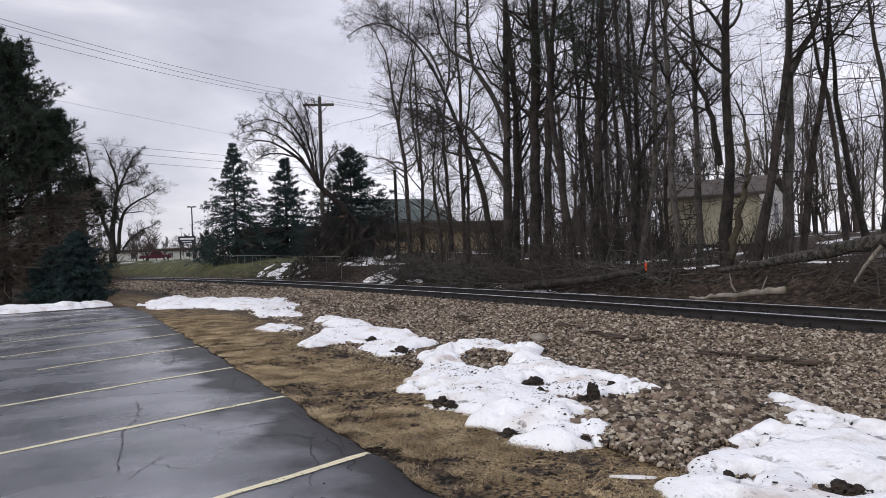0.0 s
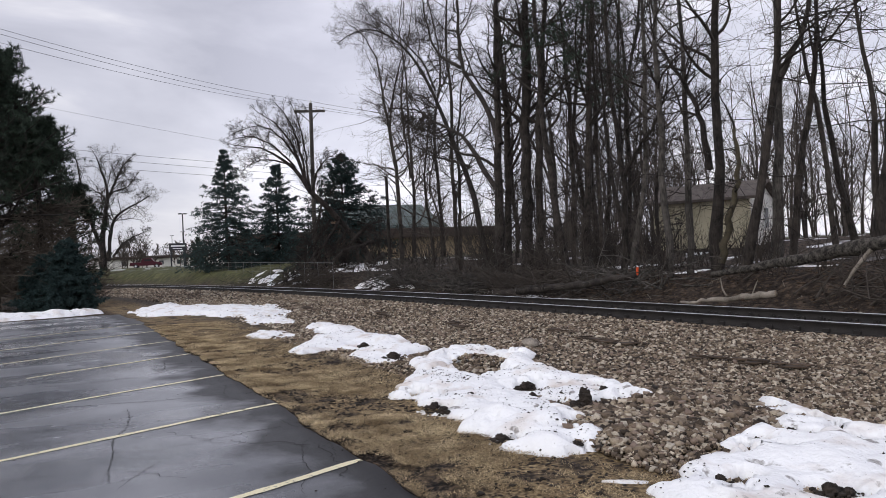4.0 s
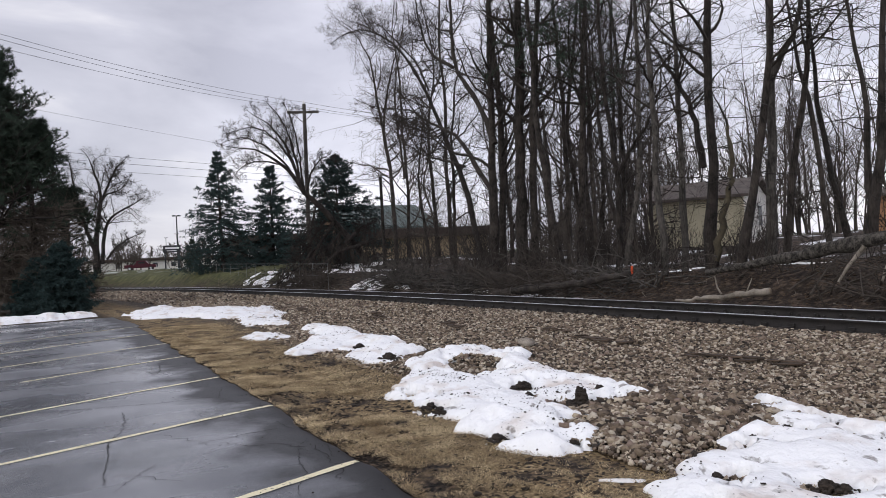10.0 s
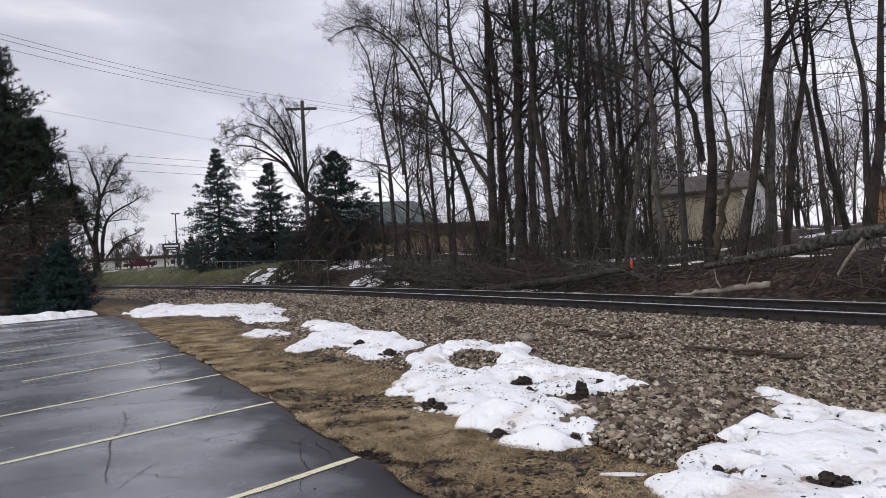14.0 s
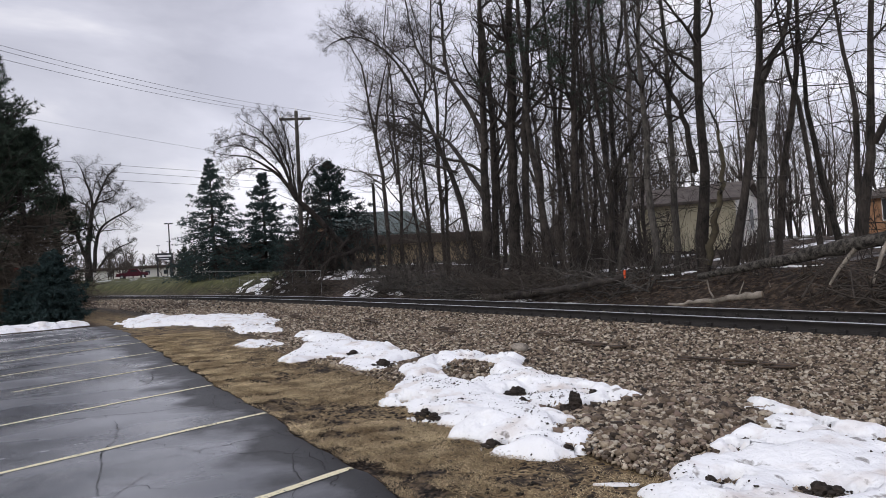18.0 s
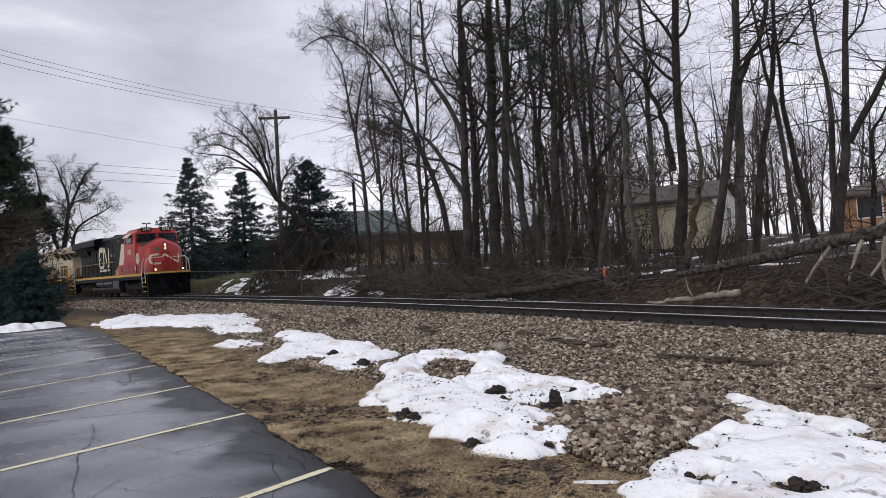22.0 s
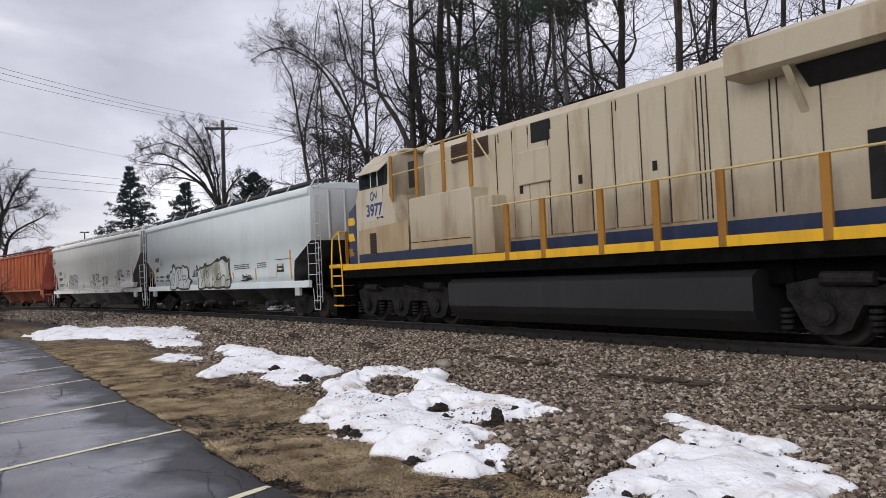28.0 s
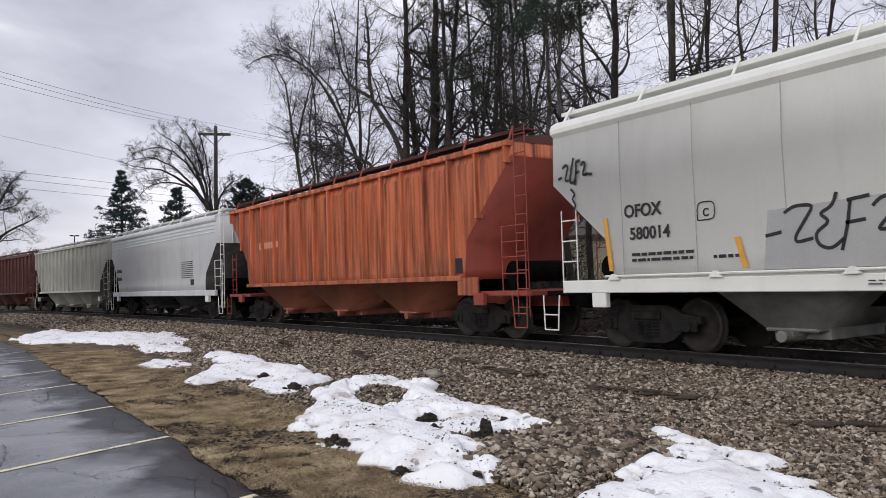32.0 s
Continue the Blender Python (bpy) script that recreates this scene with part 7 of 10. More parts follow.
T = dict(
    red=paint("loco_red", (0.33, 0.019, 0.017), (0.42, 0.029, 0.025), 0.42, (0.10, 0.03, 0.02), 0.4, splash=(1.6, 2.5, 0.55, (0.10, 0.04, 0.03))),
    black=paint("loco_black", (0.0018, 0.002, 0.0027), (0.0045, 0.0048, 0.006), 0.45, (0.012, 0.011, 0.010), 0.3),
    ochre=paint("dusty_ochre", (0.46, 0.27, 0.05), (0.60, 0.37, 0.08), 0.55, (0.12, 0.08, 0.04), 0.6),
    antiglare=material("antiglare_grey", (0.035, 0.036, 0.04), (0.06, 0.06, 0.065), 0.8, bump=0.05),
    white=paint("loco_white", (0.56, 0.50, 0.38), (0.68, 0.62, 0.49), 0.5, (0.2, 0.15, 0.09), 0.4),
    tan=paint("dusty_tan", (0.33, 0.22, 0.10), (0.45, 0.31, 0.15), 0.6, (0.12, 0.07, 0.04), 0.5),
    yellow=paint("safety_yellow", (0.76, 0.41, 0.012), (0.88, 0.50, 0.02), 0.5, (0.25, 0.13, 0.04), 0.4),
    rust_yellow=paint("rusty_yellow", (0.26, 0.115, 0.018), (0.42, 0.20, 0.028), 0.6, (0.12, 0.05, 0.025), 0.8, 3.0),
    cream=paint("faded_cream", (0.46, 0.39, 0.265), (0.57, 0.505, 0.39), 0.5, (0.24, 0.15, 0.07), 0.8, 1.1, 0.55, splash=(1.8, 2.9, 0.6, (0.20, 0.12, 0.055))),
    cream_clean=paint("cleaner_cream", (0.50, 0.46, 0.37), (0.60, 0.56, 0.46), 0.55, (0.3, 0.22, 0.12), 0.3, 1.1),
    hand_pale=material("faded_handrail", (0.52, 0.40, 0.16), (0.66, 0.54, 0.28), 0.6, bump=0),
    blue=paint("faded_blue", (0.010, 0.020, 0.055), (0.020, 0.033, 0.080), 0.5, (0.10, 0.08, 0.06), 0.35),
    # under: grime taken blacker still, carrying the shade beneath the cars
    under=material("underframe_shaded_grime", (0.0015, 0.0015, 0.0016), (0.0075, 0.0073, 0.0072), 0.8, scale=5, fine=40, bump=0.2),
    truckgrey=material("truck_grime", (0.006, 0.0058, 0.0055), (0.030, 0.028, 0.026), 0.8, scale=5, fine=40, bump=0.3),
    tank=paint("tank_black", (0.010, 0.011, 0.012), (0.020, 0.021, 0.022), 0.32, (0.045, 0.042, 0.039), 0.4),
    glass=material("cab_glass", (0.012, 0.016, 0.018), (0.03, 0.036, 0.04), 0.06, bump=0, spec=0.9),
    dark=material("dark_opening", (0.006, 0.006, 0.007), (0.014, 0.014, 0.014), 0.8, bump=0),
    louvre=material("louvre_brown", (0.05, 0.03, 0.022), (0.10, 0.06, 0.04), 0.8, bump=0.1),
    rail_white=material("handrail_white", (0.6, 0.6, 0.56), (0.75, 0.75, 0.7), 0.5, bump=0),
    wheel=material("wheel_steel", (0.014, 0.012, 0.011), (0.042, 0.035, 0.031), 0.7, 0.2, scale=6, bump=0.1),
    pale=paint("hopper_pale_blue_grey", (0.65, 0.72, 0.725), (0.74, 0.80, 0.805), 0.5, (0.36, 0.36, 0.35), 0.22, 1.0),
    offwhite=paint("hopper_off_white", (0.79, 0.79, 0.745), (0.86, 0.865, 0.815), 0.5, (0.52, 0.51, 0.47), 0.28, 1.0),
    rust=paint("hopper_faded_orange", (0.50, 0.120, 0.050), (0.74, 0.225, 0.105), 0.6, (0.13, 0.040, 0.020), 0.95, 3.4, 0.5, lo=0.43, hi=0.66, splash=(1.3, 2.2, 0.45, (0.17, 0.06, 0.035))),
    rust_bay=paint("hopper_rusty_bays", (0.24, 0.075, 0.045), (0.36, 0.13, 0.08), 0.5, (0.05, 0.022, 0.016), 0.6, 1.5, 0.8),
    faded_letter=paint("faded_lettering", (0.60, 0.26, 0.15), (0.72, 0.36, 0.22), 0.7, (0.40, 0.13, 0.07), 0.9, 5.0, 3.0),
    buffed=paint("buffed_grey", (0.34, 0.34, 0.34), (0.42, 0.42, 0.41), 0.6, (0.28, 0.28, 0.28), 0.4),
    seam=paint("seam_grime", (0.30, 0.30, 0.29), (0.40, 0.40, 0.39), 0.6, (0.2, 0.2, 0.2), 0.4),
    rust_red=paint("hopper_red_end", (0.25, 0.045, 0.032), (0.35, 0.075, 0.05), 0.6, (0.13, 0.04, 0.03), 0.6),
    grey=paint("hopper_light_grey", (0.58, 0.59, 0.60), (0.68, 0.69, 0.70), 0.5, (0.25, 0.25, 0.25), 0.35, 1.0),
    ribbed=paint("hopper_dull_grey", (0.42, 0.42, 0.38), (0.54, 0.54, 0.49), 0.55, (0.2, 0.18, 0.15), 0.5),
    brown=paint("hopper_dark_brown", (0.07, 0.026, 0.022), (0.13, 0.045, 0.035), 0.6, (0.03, 0.015, 0.012), 0.5),
    # bay greys are darker than the cars' paint: shade below the sill put in
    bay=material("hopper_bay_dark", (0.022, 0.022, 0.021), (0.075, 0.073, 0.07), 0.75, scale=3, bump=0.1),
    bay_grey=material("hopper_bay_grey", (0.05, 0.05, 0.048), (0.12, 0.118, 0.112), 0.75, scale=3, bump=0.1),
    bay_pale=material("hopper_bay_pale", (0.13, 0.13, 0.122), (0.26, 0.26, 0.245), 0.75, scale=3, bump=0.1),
    stained=paint("stained_cream", (0.36, 0.26, 0.14), (0.47, 0.36, 0.22), 0.6, (0.16, 0.09, 0.04), 0.6),
    # end_pale: the pale side paint toned down to the end wall's shade
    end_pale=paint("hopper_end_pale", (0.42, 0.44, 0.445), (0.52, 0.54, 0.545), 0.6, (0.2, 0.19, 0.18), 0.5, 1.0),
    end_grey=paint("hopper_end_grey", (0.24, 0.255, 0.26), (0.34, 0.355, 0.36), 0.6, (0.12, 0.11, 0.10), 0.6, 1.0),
    letter=material("black_lettering", (0.015, 0.015, 0.017), (0.03, 0.03, 0.032), 0.6, bump=0),
    letter_blue=material("blue_lettering", (0.03, 0.04, 0.16), (0.05, 0.06, 0.2), 0.6, bump=0),
    letter_pale=material("pale_lettering", (0.58, 0.52, 0.38), (0.72, 0.66, 0.52), 0.6, bump=0),
    stripe=material("reflective_stripe", (0.62, 0.30, 0.05), (0.74, 0.38, 0.07), 0.5, bump=0),
    spray=material("spray_black", (0.012, 0.012, 0.014), (0.03, 0.03, 0.032), 0.6, bump=0),
    spray_olive=material("spray_olive", (0.19, 0.18, 0.10), (0.60, 0.62, 0.58), 0.6, scale=1.1, bump=0, contrast=(0.40, 0.60)),
    spray_grey=material("spray_silver", (0.36, 0.385, 0.385), (0.60, 0.63, 0.63), 0.6, scale=2, bump=0),
    lamp=glow("headlight", (1.0, 0.80, 0.50), 1.3),
    lamp_soft=glow("ditch_light", (1.0, 0.80, 0.50), 1.3),
    badge_green=material("badge_green", (0.02, 0.20, 0.07), (0.03, 0.26, 0.10), 0.5, bump=0),
)


def raise_top(ob, z0, z1, dz):
    """Stretches a car's upper works: all above z1 goes up by dz, eased in from z0."""
    for c in ob.children:
        plain = c.matrix_basis == Matrix.Identity(4)
        if c.type == "MESH" and plain:
            co = np.empty(len(c.data.vertices) * 3, np.float32)
            c.data.vertices.foreach_get("co", co)
            if len(co) and co[2::3].max() > z0:
                co[2::3] += dz * smooth(z0, z1, co[2::3])
                c.data.vertices.foreach_set("co", co)
                c.data.update()
        elif not plain:
            m = c.matrix_basis.copy()
            m.translation.z += dz * float(smooth(z0, z1, m.translation.z))
            c.matrix_basis = m
        if plain:
            raise_top(c, z0, z1, dz)


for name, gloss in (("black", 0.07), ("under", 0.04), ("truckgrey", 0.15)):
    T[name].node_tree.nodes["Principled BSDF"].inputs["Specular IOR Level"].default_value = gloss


def words(text, size, place, mat, parent, side=-1, name="lettering", stretch=1.0, label=""):
    """Flat letters on a car's side; place: centre (x, y, z). side -1 faces -y, +1 faces +y, 0 faces +x."""
    cu = bpy.data.curves.new(name, "FONT")
    cu.body, cu.size, cu.align_x, cu.align_y, cu.extrude, cu.offset = text, size, "CENTER", "CENTER", 0.0015, size * 0.025
    tmp = new(name, cu)
    me = bpy.data.meshes.new_from_object(tmp.evaluated_get(bpy.context.evaluated_depsgraph_get()))
    bpy.data.objects.remove(tmp)
    me.materials.clear()
    me.materials.append(mat)
    ob = new(name, me)
    ob.parent = parent
    turn = {-1: (90, 0, 0), 1: (90, 0, 180), 0: (90, 0, 90)}[side]
    ob.matrix_basis = pose(*place, *turn) @ Matrix.Diagonal((stretch, 1, 1, 1))
    if label:
        tagged(ob, label)
    return ob


def plate(outline, y, mat, parent, name="stripe", thick=0.004, label=""):
    """A flat shape on a car's side: outline in (x, z)."""
    bm = bmesh.new()
    s = 1 if y > 0 else -1
    slab(bm, outline, 1, y, y + s * thick)
    return part(name, bm, mat, parent, label)


def stroke(path, width, y, mat, parent, name="graffiti", closed=False, label=""):
    """A painted line on a car's side along points (x, z)."""
    p = np.asarray(path, float)
    if closed:
        p = np.r_[p, p[:1]]
    t = np.r_[0, np.cumsum(np.linalg.norm(np.diff(p, axis=0), axis=1))]
    n = max(8, int(t[-1] / 0.05))
    u = np.linspace(0, t[-1], n)
    q = np.stack([np.interp(u, t, p[:, 0]), np.interp(u, t, p[:, 1])], 1)
    for _ in range(3):
        q[1:-1] = (q[:-2] + 2 * q[1:-1] + q[2:]) / 4
    d = np.gradient(q, axis=0)
    d /= np.linalg.norm(d, axis=1)[:, None] + 1e-9
    w = np.stack([-d[:, 1], d[:, 0]], 1) * width / 2
    a, b = q + w, q - w
    yy = np.full(n, y)
    return np.r_[np.c_[a[:, 0], yy, a[:, 1]], np.c_[b[:, 0], yy, b[:, 1]]], np.stack([np.arange(n - 1), np.arange(1, n), np.arange(1, n) + n, np.arange(n - 1) + n], 1)


def strokes(paths, width, y, mat, parent, name="graffiti", label="", closed=False):
    obs = [part_np(name, *stroke(p, width, y, mat, parent, closed=closed), mat, parent, label) for p in paths]
    return obs[0]


def wheel_mesh(r, w=0.13):
    """A flanged rail wheel about the y axis, inner side towards +y."""
    prof = [(0.0, -0.02), (0.10, -0.03), (0.16, 0.03), (r * 0.80, 0.045), (r * 0.84, 0.0), (r - 0.005, 0.0), (r, 0.02), (r + 0.002, w - 0.035), (r + 0.028, w - 0.02), (r + 0.028, w), (r * 0.84, w), (r * 0.8, w - 0.03), (0.1, w - 0.03), (0.0, w)]
    k = 28
    V, F = [], []
    for i in range(k):
        a = 2 * math.pi * i / k
        V += [(q * math.cos(a), y, q * math.sin(a)) for q, y in prof]
    n = len(prof)
    for i in range(k):
        for j in range(n - 1):
            F.append((i * n + j, i * n + j + 1, ((i + 1) % k) * n + j + 1, ((i + 1) % k) * n + j))
    return mesh_np("wheel", np.array(V), np.array(F), T["wheel"], shade=False)


WHEEL, WHEEL_BIG = wheel_mesh(0.457), wheel_mesh(0.533, 0.14)


def wheelset(parent, u, r, mesh):
    for side in (-1, 1):
        w = new("wheel", mesh)
        w.parent = parent
        w.matrix_basis = pose(u, side * 0.80, r, 0, 0, 0 if side < 0 else 180)
    ax = bmesh.new()
    rod(ax, (u, -0.78, r), (u, 0.78, r), 0.08, 10)
    part("axle", ax, T["wheel"], parent)


def freight_truck(parent, u):
    """Three-piece truck: two cast side frames with springs, bolster, two wheelsets."""
    tr = part("truck", boxes(((-0.22, -1.0, 0.45), (0.22, 1.0, 0.75)), bevel=0.03), T["under"], parent, "black cast steel wheel truck")
    tr.matrix_basis = pose(u, 0, 0)
    for side in (-1, 1):
        bm = bmesh.new()
        y0, y1 = side * 0.93, side * 1.05
        out = [(-1.12, 0.50), (-1.12, 0.62), (-0.75, 0.66), (-0.45, 0.80), (0.45, 0.80), (0.75, 0.66), (1.12, 0.62), (1.12, 0.50), (0.86, 0.46), (0.55, 0.22), (0.34, 0.15), (-0.34, 0.15), (-0.55, 0.22), (-0.86, 0.46)]
        slab(bm, out, 1, y0, y1)
        part("side_frame", bm, T["truckgrey"], tr)
        bm = boxes(((-0.27, y1, 0.26), (0.27, y1 + side * 0.004, 0.62)))
        part("spring_opening", bm, T["dark"], tr)
        bm = bmesh.new()
        for dx in (-0.17, 0.0, 0.17):
            for j in range(5):
                rod(bm, (dx, y1 + side * 0.02, 0.28 + j * 0.055), (dx, y1 + side * 0.02, 0.305 + j * 0.055), 0.07, 10)
        part("spring_group", bm, T["truckgrey"], tr)
        part("bolster_end", boxes(((-0.30, y1, 0.55), (0.30, y1 + side * 0.06, 0.70)), bevel=0.02), T["truckgrey"], tr)
        for dx in (-0.889, 0.889):
            part("bearing_box", boxes(((dx - 0.17, y1 - side * 0.02, 0.36), (dx + 0.17, y1 + side * 0.05, 0.58)), bevel=0.02), T["truckgrey"], tr)
            part("bearing_cap", rod(bmesh.new(), (dx, y1 + side * 0.05, 0.457), (dx, y1 + side * 0.09, 0.457), 0.09, 12), T["truckgrey"], tr)
        for dx in (-0.62, 0.62):
            bm = boxes(((dx - 0.10, y1, 0.38), (dx + 0.10, y1 + side * 0.004, 0.60)))
            part("frame_window", bm, T["dark"], tr)
    for dx in (-0.889, 0.889):
        wheelset(tr, dx, 0.457, WHEEL)
    return tr


def coupler(parent, u, sign, z=0.85):
    part("coupler", boxes(((u, -0.14, z - 0.12), (u + sign * 0.42, 0.14, z + 0.12)), ((u + sign * 0.34, -0.2, z - 0.16), (u + sign * 0.58, 0.2, z + 0.16)), bevel=0.03), T["under"], parent)


def ladder(parent, u, du, y, z0, z1, n, mat, name="ladder", r=0.015):
    runs = [[(u, y, z0), (u, y, z1)], [(u + du, y, z0), (u + du, y, z1)]] + [[(u, y, z0 + (z1 - z0) * (i + 0.5) / n), (u + du, y, z0 + (z1 - z0) * (i + 0.5) / n)] for i in range(n)]
    return part(name, rods(runs, r, 5), mat, parent)


def hopper(label, half, skin, ribs=0, bays=4, baymat="bay", end="bay", roof=None, eave=True, rail="offwhite", base=1.25, flat_sill=True, deep=0.45, cut=1.45, group="freight train", zcut=3.15, board=None, wall=None, fill=0.96, knee=1.95):
    """A covered hopper car of the given half length: body, roof with hatches and running boards, bays, trucks, ladders."""
    car = thing("covered_hopper", pose(0, 0, 0), label, "freight car", group)
    h, sk = half, T[skin]
    w0 = 1.60 if not ribs else 1.50
    rings = [(base, cut, w0 - 0.02), (1.6, cut - 0.04, w0 - 0.005), (knee, cut - 0.12, w0), (zcut, 0.0, w0 - 0.01), (3.9, 0.0, w0 - 0.045), (4.12, 0.0, w0 - 0.075)]
    V, F = [], []
    for z, inset, w in rings:
        V += [(-h + inset, -w, z), (h - inset, -w, z), (h - inset, w, z), (-h + inset, w, z)]
    for i in range(len(rings) - 1):
        for j in range(4):
            F.append((i * 4 + j, i * 4 + (j + 1) % 4, (i + 1) * 4 + (j + 1) % 4, (i + 1) * 4 + j))
    F.append((3, 2, 1, 0))
    n = len(rings) - 1
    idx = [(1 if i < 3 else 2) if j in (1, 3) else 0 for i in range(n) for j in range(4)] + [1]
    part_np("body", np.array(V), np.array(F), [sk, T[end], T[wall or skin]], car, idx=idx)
    # roof, hatch trough, running boards
    V, F = [], []
    prof = [(-w0 + 0.07, 4.10), (-1.1, 4.26), (-0.45, 4.33), (0.45, 4.33), (1.1, 4.26), (w0 - 0.07, 4.10)]
    for x in (-h, h):
        V += [(x, y, z) for y, z in prof]
    m = len(prof)
    F = [(j, j + 1, m + j + 1, m + j) for j in range(m - 1)]
    roofmat = T[roof or skin]
    rf = part_np("roof", np.array(V), np.array(F), roofmat, car)
    for e in (0, 6):
        part_np("roof_end", np.array(V[e:e + 6]), np.array([(0, 1, 4, 5), (1, 2, 3, 4)]), roofmat, car)
    for x in np.linspace(-h + 1.2, h - 1.2, 9):
        part("hatch_strap", boxes(((x - 0.04, -0.40, 4.42), (x + 0.04, 0.40, 4.46)), bevel=0.008), roofmat, rf)
    part("hatch_trough", boxes(((-h + 0.7, -0.36, 4.31), (h - 0.7, 0.36, 4.43)), bevel=0.03), roofmat, rf)
    for side in (-1, 1):
        if eave:
            bm = bmesh.new()
            slab(bm, [(side * (w0 - 0.06), 3.86), (side * (w0 + 0.045), 3.95), (side * (w0 + 0.05), 4.03), (side * (w0 + 0.01), 4.12), (side * (w0 - 0.12), 4.19)], 0, -h + 0.02, h - 0.02)
            part("eave", bm, sk, car)
        bm = boxes(((-h - 0.1, side * 0.78, 4.38), (h + 0.1, side * 1.22, 4.41)), ((-h - 0.1, side * 1.19, 4.36), (h + 0.1, side * 1.22, 4.43)))
        part("running_board", bm, T[board or rail], rf, "open steel grating")
        k = 11
        for x in np.linspace(-h + 0.2, h - 0.2, k):
            part("board_bracket", rods([[(x, side * (w0 - 0.12), 4.12), (x, side * 1.235, 4.49)]], 0.026, 5), T[rail], rf)
        if flat_sill:
            part("side_sill", boxes(((-h + 0.2, side * 1.50, 1.04), (h - 0.2, side * 1.62, base + 0.02)), bevel=0.012), sk, car)
        # end cages: ladders and grab irons at the corners
        for e in (-1, 1):
            if e == -side:
                ladder(car, e * (h + 0.06), e * 0.36, side * 1.46, 0.55, 4.42, 10, T[rail], r=0.013)
                runs = [[(e * (h - 0.30), side * 1.56, 1.1), (e * (h - 0.30), side * 1.56, 2.45), (e * (h + 0.45), side * 1.56, 2.45), (e * (h + 0.45), side * 1.56, 0.95)]]
                runs += [[(e * (h - 0.30), side * 1.56, z), (e * (h + 0.45), side * 1.56, z)] for z in (1.45, 1.8, 2.12)]
            else:
                ladder(car, e * (h - 0.10), -e * 0.40, side * 1.50, 1.05, 2.6, 4, T[rail], "corner_ladder", 0.014)
                runs = []
            for run_ in runs:
                part("grab_iron", rods([run_], 0.014, 5), T[rail], car)
    if ribs:
        xs = np.linspace(-h + 0.12, h - 0.12, ribs)
        for side in (-1, 1):
            for x in xs:
                edge = h - abs(x)
                zlo = base if edge > cut else float(np.interp(edge, (0, cut - 0.12, cut), (zcut, knee, base)))
                zlo = min(zlo, 3.8)
                bm = bmesh.new()
                slab(bm, [(x - 0.055, side * w0 - side * 0.08), (x - 0.035, side * (w0 + 0.085)), (x + 0.035, side * (w0 + 0.085)), (x + 0.055, side * w0 - side * 0.08)], 2, zlo, 4.08)
                part("rib", bm, sk, car)
            part("top_chord", boxes(((-h, side * (w0 - 0.1), 4.02), (h, side * (w0 + 0.10), 4.14)), bevel=0.01), sk, car)
            part("bottom_chord", boxes(((-h + cut, side * (w0 - 0.1), base - 0.02), (h - cut, side * (w0 + 0.09), base + 0.10)), bevel=0.01), sk, car)
    # end posts and platforms
    for e in (-1, 1):
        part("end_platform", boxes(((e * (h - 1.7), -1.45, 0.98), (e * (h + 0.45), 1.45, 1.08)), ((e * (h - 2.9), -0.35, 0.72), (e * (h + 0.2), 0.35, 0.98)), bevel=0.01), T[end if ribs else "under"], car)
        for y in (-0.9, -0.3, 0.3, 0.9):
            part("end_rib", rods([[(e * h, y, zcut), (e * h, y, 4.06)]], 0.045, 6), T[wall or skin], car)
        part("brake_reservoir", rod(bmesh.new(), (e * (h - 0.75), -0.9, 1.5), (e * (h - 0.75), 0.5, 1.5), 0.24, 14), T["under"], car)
        for side in (-1, 1):
            part("jacking_pad", boxes(((e * (h - 1.3), side * 1.50, 0.78), (e * (h - 0.95), side * 1.61, 1.05)), bevel=0.01), T[rail], car)
            part("stirrup", rods([[(e * (h - 0.02), side * 1.55, 1.0), (e * (h + 0.04), side * 1.55, 0.33), (e * (h + 0.42), side * 1.55, 0.33), (e * (h + 0.44), side * 1.55, 1.0)], [(e * (h + 0.02), side * 1.55, 0.62), (e * (h + 0.43), side * 1.55, 0.62)]], 0.014, 5), T[rail], car)
        coupler(car, e * (h + 0.15), e)
        freight_truck(car, e * (h - 1.75))
    # bays
    span = 2 * (h - 2.75)
    for i in range(bays):
        c = -span / 2 + span * (i + 0.5) / bays
        q = span / bays / 2 * fill
        # a steep funnel: its four sheets lean in towards the outlet
        top = [(c - q, -1.46), (c + q, -1.46), (c + q, 1.46), (c - q, 1.46)]
        wy = 1.2 if ribs else 1.0
        low = [(c - 0.40, -wy), (c + 0.40, -wy), (c + 0.40, wy), (c - 0.40, wy)]
        V = [(a, d, base + 0.01) for a, d in top] + [(a, d, deep + 0.10) for a, d in low]
        F = [(4 + j, 4 + (j + 1) % 4, (j + 1) % 4, j) for j in range(4)]
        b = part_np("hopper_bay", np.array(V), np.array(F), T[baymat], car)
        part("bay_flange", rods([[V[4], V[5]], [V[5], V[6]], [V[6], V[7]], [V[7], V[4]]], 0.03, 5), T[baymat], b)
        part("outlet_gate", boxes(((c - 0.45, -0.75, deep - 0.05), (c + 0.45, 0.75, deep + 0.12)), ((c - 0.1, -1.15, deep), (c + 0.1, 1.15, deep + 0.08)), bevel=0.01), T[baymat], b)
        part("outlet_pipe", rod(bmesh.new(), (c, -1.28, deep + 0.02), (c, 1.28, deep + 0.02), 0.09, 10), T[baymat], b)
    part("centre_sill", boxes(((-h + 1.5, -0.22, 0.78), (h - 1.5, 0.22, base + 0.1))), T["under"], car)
    return car


